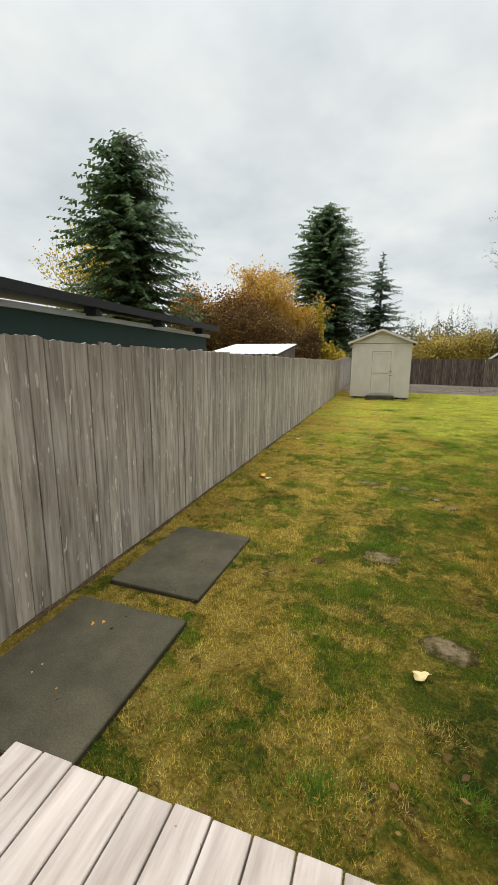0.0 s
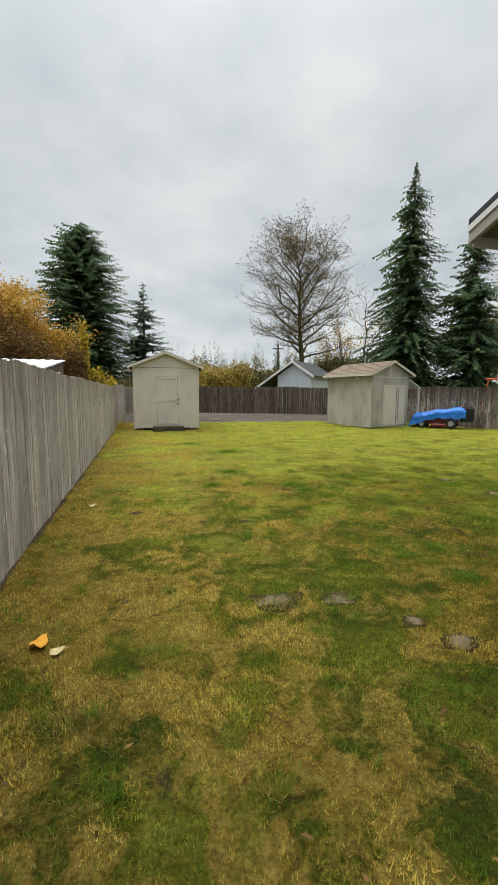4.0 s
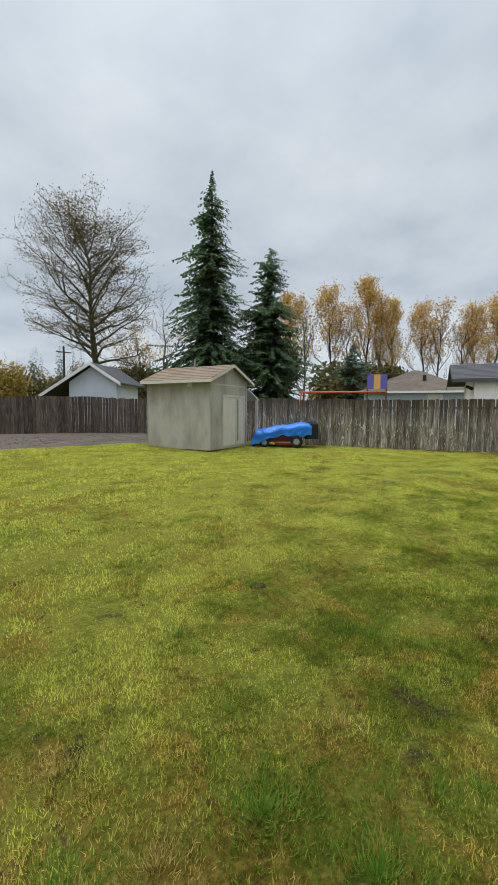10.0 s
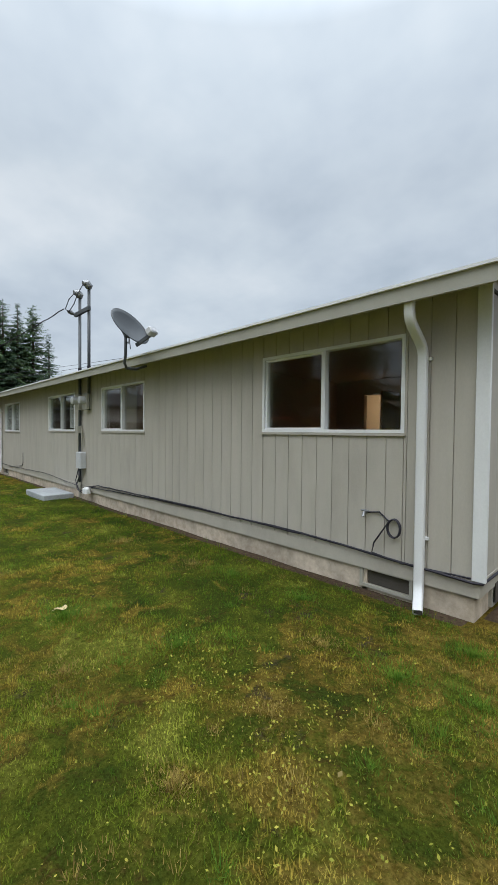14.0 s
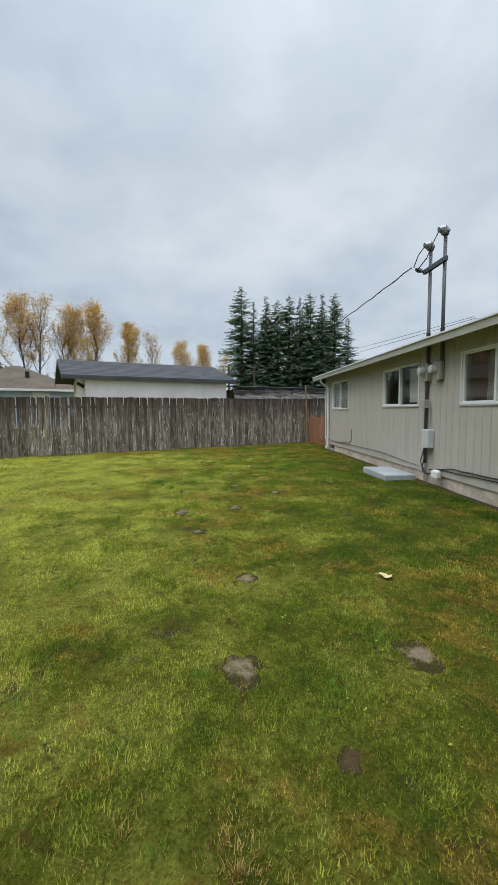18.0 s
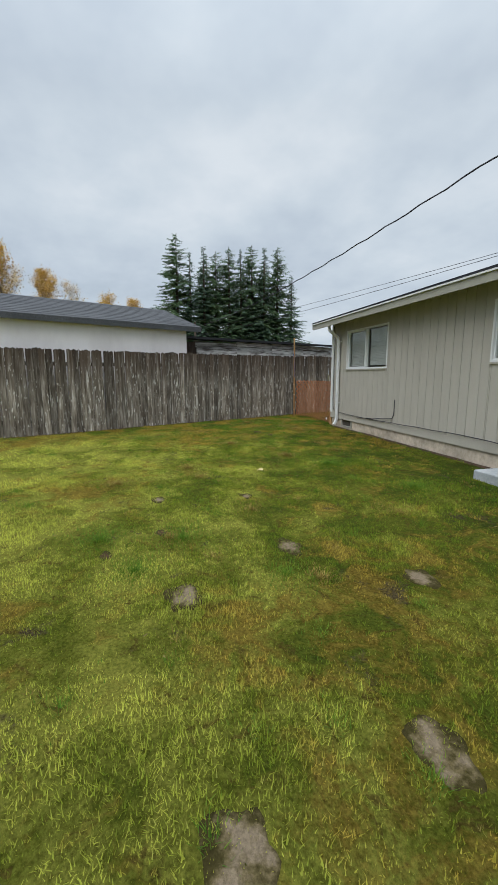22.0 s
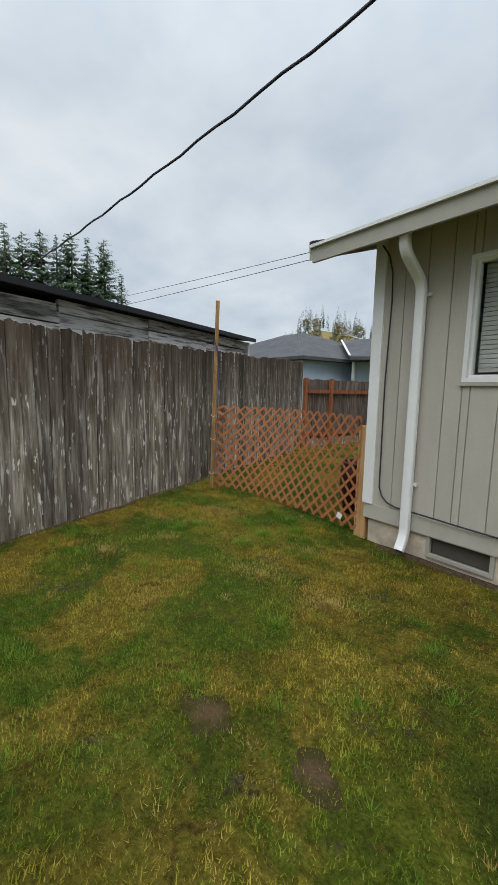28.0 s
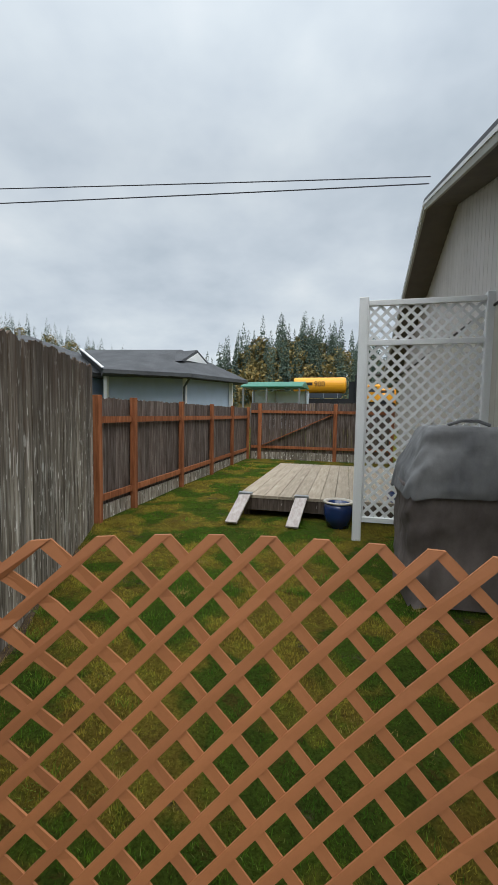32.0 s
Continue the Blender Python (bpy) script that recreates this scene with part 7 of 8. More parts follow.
bush("yellow_bush", "yellow autumn bush behind the back fence", (6.0, 43.0), 3.4, 2.4, 5.2, 21, M_dull_leaf, 10000, 0.12, 30)
bush("olive_thicket", "brown and olive thicket at the wood edge", (12.0, 62.0), 14.0, 4.0, 6.0, 22, M_olive_leaf, 22000, 0.17, 26)
bush("olive_thicket", "brown and olive thicket below the firs", (27.0, 50.0), 9.0, 3.5, 7.5, 23, M_olive_leaf, 16000, 0.18, 18)
bush("olive_thicket", "autumn thicket beside the firs", (38.0, 45.0), 4.0, 3.0, 11.0, 24, M_olive_leaf, 9000, 0.26, 10)
bush("olive_thicket", "low thicket between the sheds and the wood", (-2.0, 48.0), 8.0, 3.0, 3.9, 25, M_olive_leaf, 14000, 0.13, 16)

# row of tall autumn trees
gold_a = broadleaf("autumn_tree", "tall thin autumn tree with sparse golden leaves", (69.6, 51.0), 26.5, 0.55, 31, M_gold_leaf, 9000, 0.15, levels=5, upright=0.9, trunk=0.013, group="autumn tree row", wide=0.7, leader=17, low_limb=0.28, loose=0.018)
gold_b = broadleaf("autumn_tree", "tall autumn tree with thin golden crown", (65.8, 56.6), 25.5, 0.62, 32, M_gold_leaf, 6500, 0.15, levels=5, upright=0.8, trunk=0.013, group="autumn tree row", wide=0.75, leader=16, low_limb=0.35, loose=0.018)
bare_c = broadleaf("autumn_tree", "nearly bare tall tree in the autumn row", (75.3, 39.8), 21.5, 0.6, 33, M_gold_leaf, 1200, 0.15, levels=5, upright=0.9, trunk=0.012, group="autumn tree row", wide=0.7, leader=14, low_limb=0.35)
for src, x, y, h, h0, turn in ((gold_b, 78.2, 31.6, 21.0, 25.5, 40), (gold_a, 72.0, 46.8, 22.0, 26.5, 100), (gold_b, 79.8, 35.6, 20.8, 25.5, 190), (gold_a, 81.0, 26.4, 18.0, 26.5, 250), (bare_c, 77.5, 36.5, 20.0, 21.5, 70),
                               (bare_c, 82.5, 22.0, 16.5, 21.5, 150), (gold_b, 83.6, 16.5, 15.2, 25.5, 300), (gold_a, 84.0, 12.2, 14.5, 26.5, 20), (bare_c, 62.8, 60.5, 23.5, 21.5, 220), (gold_a, 60.0, 63.0, 24.0, 26.5, 300),
                               (bare_c, 71.0, 49.0, 20.5, 21.5, 10), (gold_b, 76.8, 43.5, 22.0, 25.5, 330), (bare_c, 84.0, 8.5, 12.5, 21.5, 330), (bare_c, 67.5, 53.5, 22.0, 21.5, 80)):
    copy_thing(src, pose(x, y, 0, 0, 0, turn) @ Matrix.Scale(h / h0, 4))
bush("olive_thicket", "brown thicket below the autumn trees", (66.0, 48.0), 10.0, 6.0, 10.0, 34, M_olive_leaf, 12000, 0.45, 16)
bush("olive_thicket", "brown thicket below the autumn trees", (79.0, 28.0), 6.0, 12.0, 7.0, 35, M_olive_leaf, 10000, 0.45, 14)

# clump of tall pines
pine_a = conifer("pine_tree", "tall ragged dark conifer in a close clump", (91.5, 4.2), 28.0, 4.3, 41, M_fir, group="conifer clump", whorl=0.6, droop=0.18, size=0.6, dens=0.5, shape=lambda u: (0.75 + 0.5 * math.sin(u * 3.1)) * (1 - u) ** 0.45 * 0.85)
pine_b = conifer("pine_tree", "tall ragged dark conifer in a close clump", (91.0, -1.0), 26.0, 4.2, 42, M_fir_blue, group="conifer clump", whorl=0.62, droop=0.2, size=0.6, dens=0.48, shape=lambda u: (0.85 + 0.3 * math.sin(u * 5)) * (1 - u) ** 0.55)
for src, x, y, k, turn in ((pine_b, 92.0, 1.6, 0.96, 50), (pine_a, 91.0, -3.4, 0.9, 120), (pine_a, 90.4, -5.9, 0.93, 200), (pine_b, 90.0, -8.2, 0.98, 250), (pine_a, 89.5, -10.4, 0.94, 290), (pine_b, 89.0, -12.8, 1.0, 10),
                           (pine_a, 88.2, -15.3, 0.93, 70), (pine_b, 87.5, -18.0, 0.8, 160), (pine_a, 94.0, -2.0, 0.88, 330), (pine_b, 93.0, -9.5, 0.9, 110), (pine_a, 92.0, -13.5, 0.86, 180)):
    copy_thing(src, pose(x, y, 0, 0, 0, turn) @ Matrix.Scale(k, 4))
bush("olive_thicket", "dark undergrowth below the conifer clump", (91.0, -7.0), 4.0, 12.0, 9.0, 43, M_fir, 9000, 0.45, 14)


def wooded_hill(name, label, mid, along, length, depth, height, n, seed, gold=0.25, tall=14.0, fine=90):
    """A far slope covered in trees, each a small ragged cone or crown of leaves."""
    g = rng(seed)
    ax = Vector((math.cos(along), math.sin(along), 0))
    ay = Vector((-ax.y, ax.x, 0))
    vs, fs = [], []
    nx, ny = 24, 8
    hz = lambda u, w: height * (math.sin(max(0.0, min(1.0, w)) * math.pi / 2) ** 1.3) * (0.72 + 0.28 * math.sin(u * 5.0 + seed)) * min(1.0, 6 * u + 0.15, 6 * (1 - u) + 0.15)
    for j in range(ny + 1):
        for i in range(nx + 1):
            p = Vector(mid) + ax * (i / nx - 0.5) * length + ay * (j / ny) * depth
            vs.append((p.x, p.y, hz(i / nx, j / ny) - 0.5))
    fs = [(j * (nx + 1) + i, j * (nx + 1) + i + 1, (j + 1) * (nx + 1) + i + 1, (j + 1) * (nx + 1) + i) for j in range(ny) for i in range(nx)]
    hill = thing(name, label, "wooded hill", kind="backdrop", mesh=Shape().add(vs, fs).mesh(name, M_far_gold, fix=False))
    con, dec = [], []
    for _ in range(n):
        u, w = g.uniform(0, 1), g.uniform(0, 1) ** 0.8
        p = Vector(mid) + ax * (u - 0.5) * length + ay * w * depth
        o = np.array((p.x, p.y, hz(u, w) - 0.6))
        h = tall * g.uniform(0.55, 1.15)
        if g.uniform() > gold * (1.6 - w * 1.2):
            m = fine
            t = g.uniform(0.06, 1.0, m) ** 0.75
            a = g.uniform(0, 6.28, m)
            slim = g.uniform(0.10, 0.16)
            r = (h * slim * (1 - t) ** 0.62 + 0.03) * g.uniform(0.35, 1.1, m)
            c = o + np.stack([np.cos(a) * r, np.sin(a) * r, h * t - r * 0.35], 1)
            con.append(leaf_quads(c, h * 0.034 * (1.2 - t)[:, None], 0, g))
        else:
            m = fine
            hh = h * 0.6
            d = g.normal(size=(m, 3))
            d /= np.linalg.norm(d, axis=1)[:, None]
            c = o + np.array((0, 0, hh * 0.6)) + d * np.array((hh * 0.36, hh * 0.36, hh * 0.42)) * g.uniform(0.5, 1.0, size=(m, 1))
            dec.append(leaf_quads(c, hh * 0.06, 0, g))
    for q, m, nm in ((con, M_far_wood, "far_conifers"), (dec, M_far_gold, "far_autumn_trees")):
        if q:
            part(nm, quad_mesh(nm, np.concatenate(q), m), m, hill)["kind"] = "stuff"


wooded_hill("wooded_hill", "dark conifer wood on a far rise behind the sheds", (20, 120, 0), 0.0, 190, 60, 13, 420, 61, 0.45, 12.0)
wooded_hill("wooded_hill", "autumn wood beyond the autumn trees", (112, 52, 0), -1.35, 120, 30, 6, 220, 62, 0.6, 12.0)
wooded_hill("wooded_hill", "conifer hillside with golden trees across the road", (22, -126, 0), math.pi + 0.05, 104, 42, 22, 300, 63, 0.26, 21.0, 340)
wooded_hill("wooded_hill", "lower conifer ridge behind the blue house", (92, -118, 0), math.pi + 0.52, 130, 50, 32, 420, 64, 0.3, 11.0, 180)
wooded_hill("wooded_hill", "low wood on the far side behind the house", (-70, 60, 0), 1.1, 150, 40, 6, 260, 65, 0.4, 12.0)
for x, y, h in ((16.7, 57.0, 8.5), (33.0, 62.0, 9.0)):
    p = thing("utility_pole", "far wooden utility pole", "utility pole", pose(x, y, 0))
    part("pole", Shape().tube([(0, 0, -0.5), (0, 0, h)], [0.16, 0.11], 8), M_bark, p)
    part("crossarm", Shape().box(-0.8, -0.05, h - 0.7, 0.8, 0.05, h - 0.58), M_bark, p)

# ---- small things on the lawn ----


def fallen_leaf(x, y, size, mat, turn, label):
    s = Shape()
    ring = [(math.cos(a) * size * (0.8 + 0.25 * math.cos(3 * a)), math.sin(a) * size * 0.65 * (1 + 0.2 * math.sin(5 * a)), 0.012 + 0.012 * math.cos(2 * a)) for a in np.linspace(0, 2 * math.pi, 15)[:-1]]
    s.add(ring + [(0, 0, 0.004)], [(i, (i + 1) % 14, 14) for i in range(14)])
    s.add([(p[0], p[1], p[2] - 0.003) for p in ring] + [(0, 0, 0.001)], [((i + 1) % 14, i, 14) for i in range(14)])
    s.tube([(size * 0.8, 0, 0.012), (size * 1.4, size * 0.15, 0.01)], 0.002, 4)
    return thing("fallen_leaf", label, "leaf", pose(x, y, rise(x, y) + 0.022, 4, 3, turn), mesh=s.mesh("fallen_leaf", mat), group="fallen leaves on the lawn")


for x, y, sz, m, a in ((0.92, 2.36, 0.055, M_leaf_fallen, 20), (-1.08, 5.98, 0.075, M_leaf_orange, 70), (-0.96, 5.88, 0.05, M_leaf_fallen, 10), (6.02, 8.39, 0.07, M_leaf_fallen, 50), (4.86, 8.02, 0.06, M_leaf_fallen, 90), (13.13, 9.06, 0.065, M_leaf_fallen, 130), (-1.05, 2.15, 0.05, M_leaf_orange, 30), (-1.1, 1.7, 0.045, M_leaf_fallen, 80), (-0.85, 1.6, 0.05, M_leaf_orange, 140), (-1.2, 9.2, 0.06, M_leaf_fallen, 30), (6.9, 17.8, 0.08, M_leaf_fallen, 60)):
    fallen_leaf(x, y, sz, m, a, "pale orange fallen leaf on the lawn" if m is M_leaf_orange else "pale yellow fallen leaf on the lawn")

def litter(name, label, n, seed, mat, x0, y0, x1, y1, size):
    g = rng(seed)
    x, y = g.uniform(x0, x1, n), g.uniform(y0, y1, n)
    pts = np.stack([x, y, [rise(a, b) + g.uniform(0.028, 0.045) for a, b in zip(x, y)]], 1)
    q = leaf_quads(pts, size, seed + 1)
    q[:, :, 2] = pts[:, None, 2] + (q[:, :, 2] - pts[:, None, 2]) * 0.35
    return thing(name, label, "leaves", kind="stuff", mesh=quad_mesh(name, q, mat))


litter("leaf_litter", "small brown fallen leaves scattered by the deck and fence", 150, 221, M_rust_leaf, -1.35, 1.3, 1.6, 5.2, 0.022)
litter("leaf_litter", "small tan fallen leaves scattered over the lawn", 260, 223, M_dry_leaf, -1.3, 1.3, 18.0, 12.0, 0.016)
stick = thing("stick", "short dark broken stick lying on the lawn", "stick", pose(-0.20, 3.10, rise(-0.2, 3.1) + 0.03, 0, 0, 50), mesh=Shape().tube([(0, 0, 0), (0.06, 0.008, 0.006), (0.13, 0.0, 0.002)], [0.006, 0.008, 0.004], 6).mesh("stick", M_bark))
litter("leaf_litter", "brown fallen leaves on the bare soil by the house wall", 70, 225, M_rust_leaf, 1.85, 1.4, 2.25, 5.6, 0.02)

# ---- grass ----
WALKED = [(0.3, 0.8), (-0.5, 3.0), (0.3, 5.5), (0.6, 8.0), (1.4, 9.3), (3.5, 10.0), (7.5, 10.6), (11.5, 10.2), (15.5, 9.0), (18.0, 7.8), (19.6, 6.4), (20.3, 3.5), (20.6, 0.5)]


def bare_earth(name, inner, middle):
    """Bare ground in the lawn: trodden earth in the middle, fading through loose soil into dead thatch."""
    m, t, b = material(name, 0.95, spec=0.05)
    v = coords(t)
    length = t.nodes.new("ShaderNodeVectorMath")
    length.operation = "LENGTH"
    flat = t.nodes.new("ShaderNodeVectorMath")
    flat.operation = "MULTIPLY"
    flat.inputs[1].default_value = (0.83, 1.18, 0.0)
    t.links.new(v, flat.inputs[0])
    t.links.new(flat.outputs[0], length.inputs[0])
    w = coords(t, world_space=True)
    rag = noisen(t, w, 9.0, 5.0, 0.65)
    fine = noisen(t, w, 70.0, 5.0, 0.7)
    far = mathn(t, "ADD", length.outputs["Value"], mathn(t, "MULTIPLY", mathn(t, "SUBTRACT", rag, 0.5), 3.4))
    col = ramp(t, far, [(0.15, inner), (0.50, middle), (0.78, (0.050, 0.042, 0.014))])
    col = mixc(t, 0.7, col, ramp(t, fine, [(0.32, 0.45), (0.66, 1.15)]), "MULTIPLY")
    t.links.new(col, b.inputs["Base Color"])
    bumpn(t, b, mathn(t, "ADD", fine, rag), 0.7, 0.02)
    return m


PALE = [(8.71, 9.59, 0.26), (8.55, 10.37, 0.29), (9.88, 8.80, 0.24), (10.0, 10.42, 0.27), (10.58, 9.52, 0.26), (6.18, 9.60, 0.22), (4.90, 9.73, 0.29), (4.95, 8.66, 0.26), (7.60, 10.08, 0.22), (12.10, 10.52, 0.17), (11.98, 9.54, 0.16),
        (0.50, 6.18, 0.33), (0.98, 6.08, 0.24), (1.35, 5.69, 0.17), (1.50, 5.42, 0.22), (0.70, 3.80, 0.29), (1.12, 2.66, 0.29), (8.93, 13.2, 0.27)]
DARK = [(17.06, 8.03, 0.22), (16.57, 7.86, 0.20), (4.26, 9.31, 0.13), (11.12, 10.52, 0.12), (10.74, 10.95, 0.13), (-0.60, 8.76, 0.17), (0.71, 8.10, 0.13), (0.19, 3.53, 0.12), (3.30, 11.36, 0.14)]
DIRT = PALE + DARK
M_dirt = bare_earth("pale_bare_earth", (0.21, 0.165, 0.110), (0.12, 0.096, 0.045))
M_mould = bare_earth("dark_loose_soil", (0.085, 0.056, 0.030), (0.075, 0.052, 0.024))
DIRT = [(x, y, r * 0.56) for x, y, r in DIRT]
for i, (x, y, r) in enumerate(DIRT):
    n, s = 30, Shape()
    for lift, ring in ((-0.015, 1.0), (0.002, 0.88), (0.005, 0.7), (0.006, 0.5), (0.006, 0.25), (0.006, 0.02)):
        for k in range(n):
            a = 2 * math.pi * k / n
            q = r * ring * (1 + 0.55 * noise.noise(Vector((x * 7 + 1.2 * math.cos(a), y * 7 + 1.2 * math.sin(a), 2.0))))
            px, py = q * 1.2 * math.cos(a), q * 0.85 * math.sin(a)
            s.v.append((px / r, py / r, (rise(x + px, y + py) + lift + 0.006 * noise.noise(Vector((px * 20, py * 20, x)))) / r))
    for b in range(0, 5 * n, n):
        s.f += [(b + k, b + (k + 1) % n, b + n + (k + 1) % n, b + n + k) for k in range(n)]
    label = "bare pale trodden earth in the lawn" if i < len(PALE) else "dark loose soil spot in the lawn"
    thing("soil_patch", label, "bare earth", pose(x, y, 0) @ Matrix.Scale(r, 4), kind="structure", mesh=s.mesh("soil_patch", M_dirt if i < len(PALE) else M_mould, smooth=True, fix=False))


def grass(name, near, far, per_m2, length, width, seed, label):
    """Blades within a band of distances from the middle line of the lawn."""
    g = rng(seed)
    n = int(27.0 * 28.0 * per_m2)
    x, y = g.uniform(-2.0, 24.0, n), g.uniform(-5.5, 24.2, n)
    dist = np.full(n, 99.0)
    for (ax, ay), (bx, by) in zip(WALKED, WALKED[1:]):
        dx, dy = bx - ax, by - ay
        t = np.clip(((x - ax) * dx + (y - ay) * dy) / (dx * dx + dy * dy), 0, 1)
        dist = np.minimum(dist, np.hypot(x - ax - t * dx, y - ay - t * dy))
    lf = -1.40 - 0.0197 * (y + 5.0)
    rf = 22.80 - 0.4404 * (y - 1.78)
    keep = (dist >= near) & (dist < far) & (x > lf + 0.02) & (x < np.minimum(rf, 22.8) - 0.03)
    keep &= ~((x > 2.28) & (x < 17.98) & (y < 5.72))
    keep &= ~((x > -0.7) & (x < 2.3) & (y < 1.24))
    bare = np.minimum(x - lf, (rf - x) * 0.92)
    keep &= ~((bare < 0.08) & (g.uniform(0, 1, n) < 0.6))
    keep &= ~((x > -1.45) & (x < -0.53) & (((y > 1.27) & (y < 2.40)) | ((y > 2.58) & (y < 3.73))))
    keep &= ~((x > 10.75) & (x < 12.05) & (y > 5.7) & (y < 6.38))
    keep &= ~((x > 1.9) & (x < 2.3) & (y < 5.6) & (y > 1.3))
    keep &= ~((x > 18.0) & (x < 21.1) & (y < 0.62))
    keep &= ~((x > 2.3) & (x < 18.0) & (y < 5.85) & (g.uniform(0, 1, n) < 0.6))
    keep &= ~((x > -1.1) & (x < 1.7) & (y > 21.1)) & ~((y > 21.0) & (x > 8.5) & (x < 12.2))
    x, y = x[keep], y[keep]
    grows = np.ones(len(x), bool)
    for px, py, pr in DIRT:
        grows &= g.uniform(0, 1, len(x)) > 0.80 * np.clip(1.15 - 1.45 * np.hypot((x - px) * 0.83, (y - py) * 1.18) / pr, 0, 1)
    x, y = x[grows], y[grows]
    clump = np.array([noise.noise(Vector((a * 1.4, b * 1.4, 5.0))) + 0.6 * noise.noise(Vector((a * 4.5, b * 4.5, 9.0))) + (0.9 * noise.noise(Vector((a * 17.0, b * 17.0, 2.0))) if near < 4 else 0.0) for a, b in zip(x, y)])
    thin = g.uniform(0, 1, len(x)) < np.clip(0.68 + 0.8 * clump, 0.04, 1.0)
    x, y, clump = x[thin], y[thin], clump[thin]
    n = len(x)
    z = np.array([rise(a, b) for a, b in zip(x, y)]) - 0.004
    az = g.uniform(0, 2 * math.pi, n)
    lean = g.uniform(0.15, 1.25, n)
    ln = length * g.uniform(0.45, 1.4, n) * np.clip(1.0 + 0.75 * clump, 0.4, 2.0)
    d = np.stack([np.cos(az), np.sin(az), np.zeros(n)], 1)
    s = np.stack([-np.sin(az), np.cos(az), np.zeros(n)], 1) * (width * g.uniform(0.7, 1.3, n) / 2)[:, None]
    o = np.stack([x, y, z], 1)
    mid = o + d * (ln * 0.5 * np.sin(lean * 0.6))[:, None] + np.array((0, 0, 1)) * (ln * 0.5 * np.cos(lean * 0.6))[:, None]
    tip = mid + d * (ln * 0.5 * np.sin(lean * 1.25))[:, None] + np.array((0, 0, 1)) * (ln * 0.5 * np.cos(lean * 1.25))[:, None]
    me = quad_mesh(name, np.stack([o - s, o + s, (mid + tip) / 2], 1), M_blade)
    return thing(name, label, "grass", kind="stuff", mesh=me)


grass("lawn_grass", 0.0, 2.2, 7000, 0.032, 0.0052, 91, "short uneven green and yellowed lawn grass")
grass("lawn_grass", 2.2, 5.0, 2200, 0.038, 0.0095, 92, "short uneven green and yellowed lawn grass")
grass("lawn_grass", 5.0, 16.0, 850, 0.050, 0.026, 93, "short uneven green and yellowed lawn grass")
g = rng(95)
pts = np.concatenate([np.stack([g.normal(2.65, 0.5, 900), g.normal(7.75, 0.38, 900), np.zeros(900)], 1), np.stack([g.uniform(1.0, 5.5, 260), g.uniform(6.6, 9.5, 260), np.zeros(260)], 1)])
pts[:, 2] = [rise(a, b) + g.uniform(0.015, 0.04) for a, b in pts[:, :2]]
thing("clover_leaves", "small pale yellow leaves scattered in the lawn", "leaves", kind="stuff", mesh=quad_mesh("clover_leaves", leaf_quads(pts, 0.0085, 96), M_clover))

M_tuft = leafy("deep_green_grass", [(0.25, (0.055, 0.14, 0.012)), (0.5, (0.11, 0.21, 0.018)), (0.75, (0.20, 0.29, 0.03))], trans=0.4, patch=3.0)
M_straw = leafy("dry_grass", [(0.25, (0.12, 0.078, 0.022)), (0.5, (0.27, 0.195, 0.045)), (0.75, (0.42, 0.33, 0.09))], trans=0.2, patch=3.0)


def tufts(name, label, spots, seed, mat, length, per, width=0.0045):
    """Loose clumps of longer blades standing out of the short lawn."""
    g = rng(seed)
    tri = []
    for x, y, r in spots:
        n = int(per * (r / 0.12) ** 1.5)
        a, q = g.uniform(0, 6.28, n), r * np.minimum(2.2, np.abs(g.normal(0, 0.75, n))) * (1 + 0.4 * np.sin(3 * g.uniform(0, 6.28)))
        px, py = x + q * np.cos(a), y + q * np.sin(a) * 0.8
        lean = g.uniform(0.1, 1.1, n)
        az = a + g.normal(0, 0.9, n)
        ln = length * g.uniform(0.5, 1.25, n) * np.clip(1.15 - 0.4 * q / r, 0.5, 1.2)
        d = np.stack([np.cos(az) * np.sin(lean), np.sin(az) * np.sin(lean), np.cos(lean)], 1) * ln[:, None]
        s = np.stack([-np.sin(az), np.cos(az), 0 * az], 1) * width / 2
        o = np.stack([px, py, np.array([rise(u, w) for u, w in zip(px, py)]) - 0.004], 1)
        tri.append(np.stack([o - s, o + s, o + d], 1))
    return thing(name, label, "grass", kind="stuff", mesh=quad_mesh(name, np.concatenate(tri), mat))


def lawn_spots(n, seed, lo, hi):
    g, out = rng(seed), []
    while len(out) < n:
        k = int(g.integers(len(WALKED) - 1))
        u = g.uniform()
        x = WALKED[k][0] * (1 - u) + WALKED[k + 1][0] * u + g.normal(0, 2.0)
        y = WALKED[k][1] * (1 - u) + WALKED[k + 1][1] * u + g.normal(0, 2.0)
        if (2.2 < x < 18.1 and y < 5.75) or x < -1.36 - 0.0197 * (y + 5) or (x < 2.3 and y < 1.3) or (x < -0.45 and y < 3.85) or x > 22.7 - 0.44 * (y - 1.78) or (10.7 < x < 12.1 and y < 6.5) or (x > 17.9 and y < 0.9):
            continue
        out.append((x, y, g.uniform(lo, hi)))
    return out


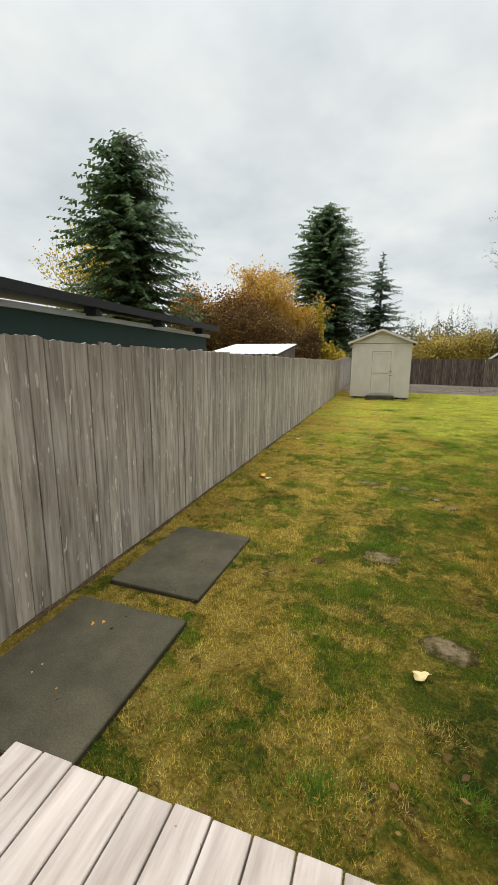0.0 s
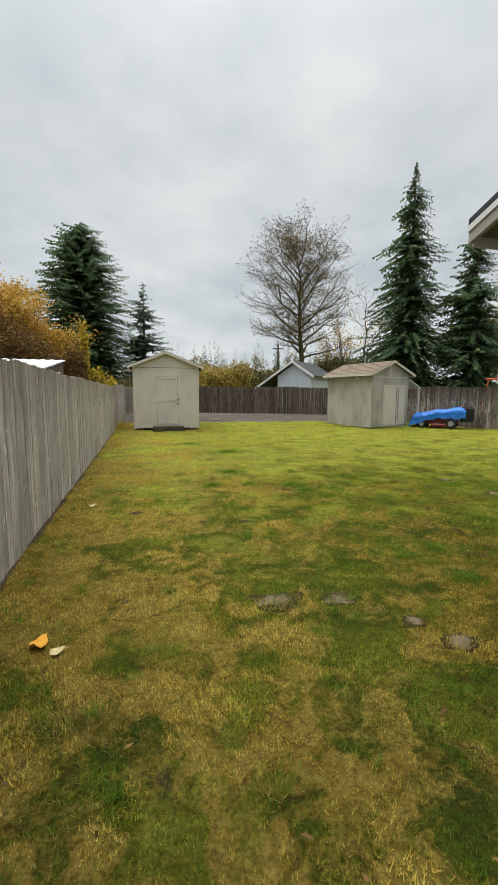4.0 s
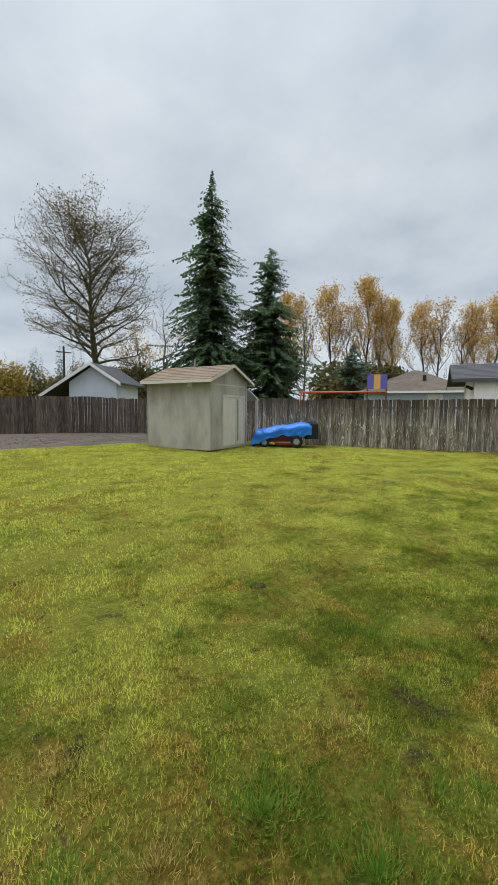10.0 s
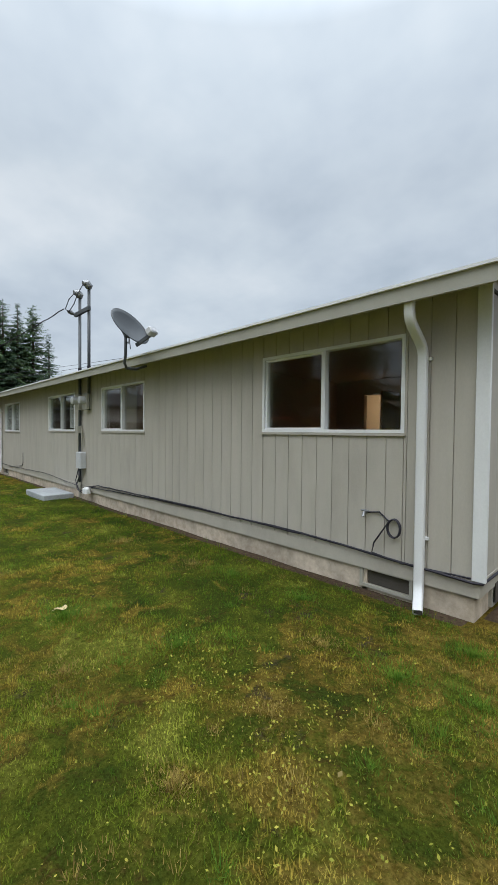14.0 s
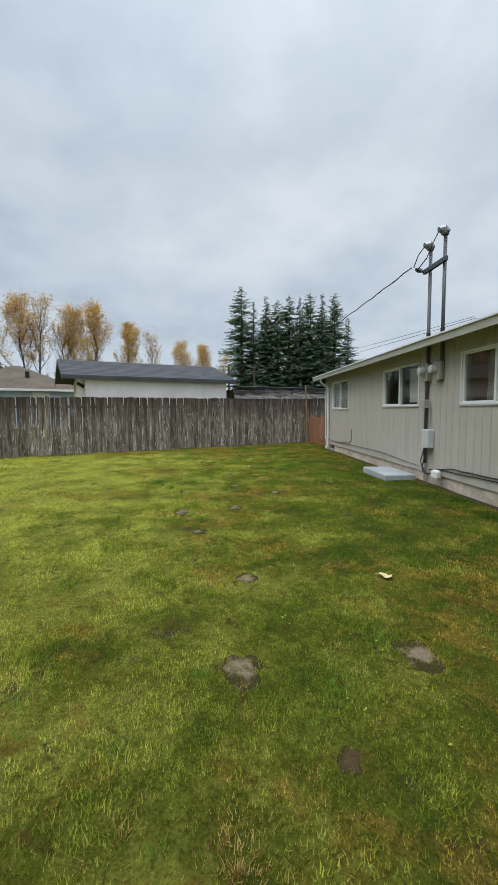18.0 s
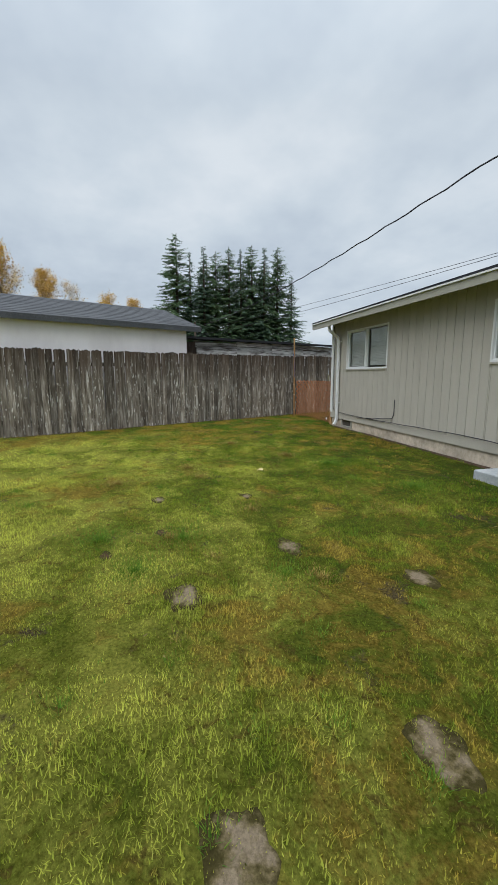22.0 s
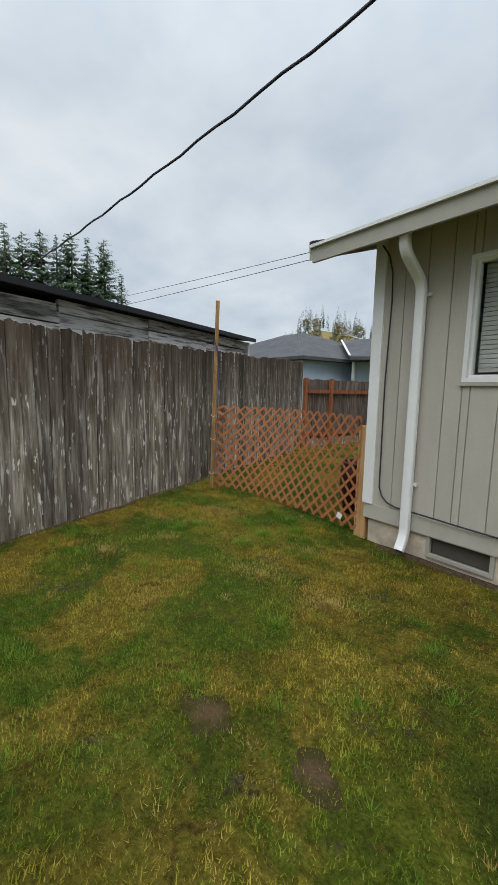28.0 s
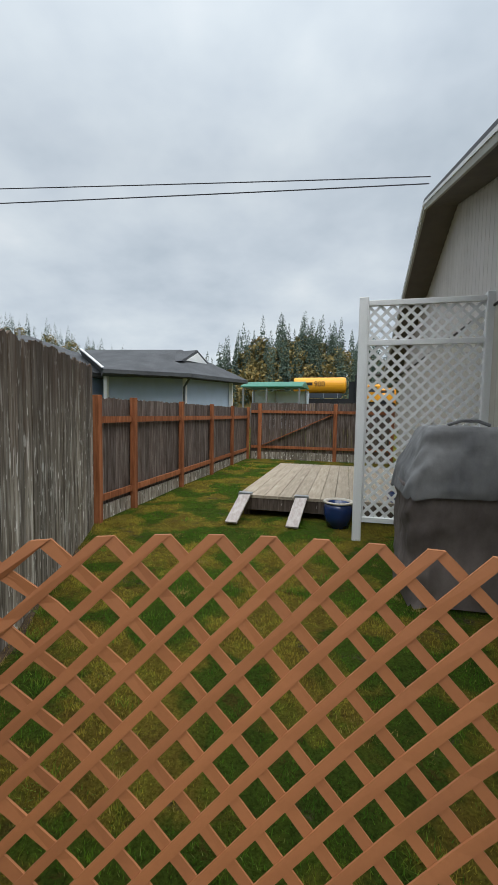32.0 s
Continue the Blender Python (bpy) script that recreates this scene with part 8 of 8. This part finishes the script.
GREEN_SPOTS = [(19.17, 5.84, 0.22), (18.80, 5.89, 0.22), (18.53, 6.07, 0.20), (19.26, 6.80, 0.25), (19.24, 7.00, 0.20), (18.55, 6.74, 0.20), (18.61, 6.42, 0.20), (18.00, 6.46, 0.18), (19.99, 6.63, 0.15), (19.01, 6.34, 0.20), (4.49, 6.37, 0.30), (3.72, 7.61, 0.30), (3.61, 6.30, 0.25), (2.17, 6.18, 0.25), (4.74, 8.04, 0.35), (1.95, 6.72, 0.20), (2.41, 6.82, 0.22), (1.95, 9.93, 0.28), (0.63, 10.19, 0.28), (2.09, 9.53, 0.25), (1.15, 11.27, 0.30), (1.27, 10.16, 0.25), (1.97, 9.29, 0.20), (3.35, 10.29, 0.30), (0.81, 16.15, 0.50), (10.43, 10.73, 0.25), (11.86, 7.41, 0.40), (13.37, 7.89, 0.50), (10.95, 10.35, 0.30), (11.08, 11.03, 0.30), (10.15, 9.70, 0.20), (-0.16, 1.80, 0.20), (0.48, 1.59, 0.20), (0.62, 3.98, 0.30), (1.68, 14.38, 0.80)]
DRY_SPOTS = [(19.60, 6.39, 0.25), (19.33, 6.37, 0.20), (18.09, 6.34, 0.22), (19.05, 7.23, 0.20), (18.72, 6.79, 0.18), (19.66, 7.02, 0.20), (12.93, 11.01, 0.35), (11.08, 8.16, 0.30), (14.18, 8.31, 0.40), (11.54, 9.59, 0.25), (10.99, 10.46, 0.18), (10.05, 9.48, 0.20), (5.08, 6.47, 0.30), (3.92, 8.33, 0.30), (2.72, 8.28, 0.22), (2.75, 7.63, 0.20), (2.98, 6.82, 0.25), (6.53, 6.65, 0.35), (3.72, 12.38, 0.40), (2.53, 9.99, 0.28), (1.44, 10.61, 0.25), (0.98, 13.00, 0.40), (1.56, 10.04, 0.25), (1.76, 9.64, 0.22), (1.95, 9.17, 0.20), (0.70, 10.67, 0.28), (-0.75, 5.31, 0.40), (0.01, 3.31, 0.30), (0.51, 2.83, 0.25), (-0.36, 1.66, 0.18), (0.95, 2.02, 0.20)]
MORE_DRY = [(-1.10, 4.62, 0.30), (19.55, 6.36, 0.25), (17.93, 7.00, 0.40), (17.34, 6.92, 0.45), (19.07, 7.81, 0.35), (18.08, 7.86, 0.30), (3.89, 9.80, 0.25), (14.39, 7.29, 0.35), (15.64, 9.00, 0.35), (13.60, 10.06, 0.35), (14.77, 8.35, 0.30), (13.01, 9.93, 0.25)]
tufts("green_grass_patches", "patches of thick deep green grass in the lawn", [(x, y, r * 1.5) for x, y, r in GREEN_SPOTS], 211, M_tuft, 0.042, 190, 0.0055)
tufts("dry_grass_patches", "patches of flattened straw-coloured dead grass in the lawn", DRY_SPOTS + MORE_DRY, 212, M_straw, 0.034, 230, 0.0055)
tufts("grass_tufts", "longer dark green grass tufts in the lawn", lawn_spots(420, 201, 0.06, 0.24), 202, M_tuft, 0.055, 70)
tufts("dry_grass_tufts", "straw-coloured dead grass tufts in the lawn", lawn_spots(300, 203, 0.05, 0.20), 204, M_straw, 0.042, 60)
# growth left standing along the foot of the fences and the wall
g = rng(205)
edge = [(-1.37 - 0.0197 * (y + 5), y, 0.07) for y in np.arange(1.3, 20.0, 0.12) if g.uniform() < 0.5] + [(22.8 - 0.403 * k - 0.06, 1.78 + 0.915 * k, 0.08) for k in np.arange(0.3, 20.0, 0.13) if g.uniform() < 0.6]
tufts("fence_foot_weeds", "dead grass along the foot of the fences", edge, 206, M_straw, 0.07, 30)
foot = [(x, 5.74 + g.uniform(0, 0.06), 0.06) for x in np.arange(2.4, 17.9, 0.16) if g.uniform() < 0.45] + [(2.80 + g.normal(0, 0.12), 5.95 + g.normal(0, 0.08), 0.09) for _ in range(10)] + [(17.5, 5.9, 0.10), (17.65, 5.95, 0.09)]
tufts("wall_foot_weeds", "grass and weeds at the foot of the house wall", foot, 207, M_tuft, 0.09, 26)
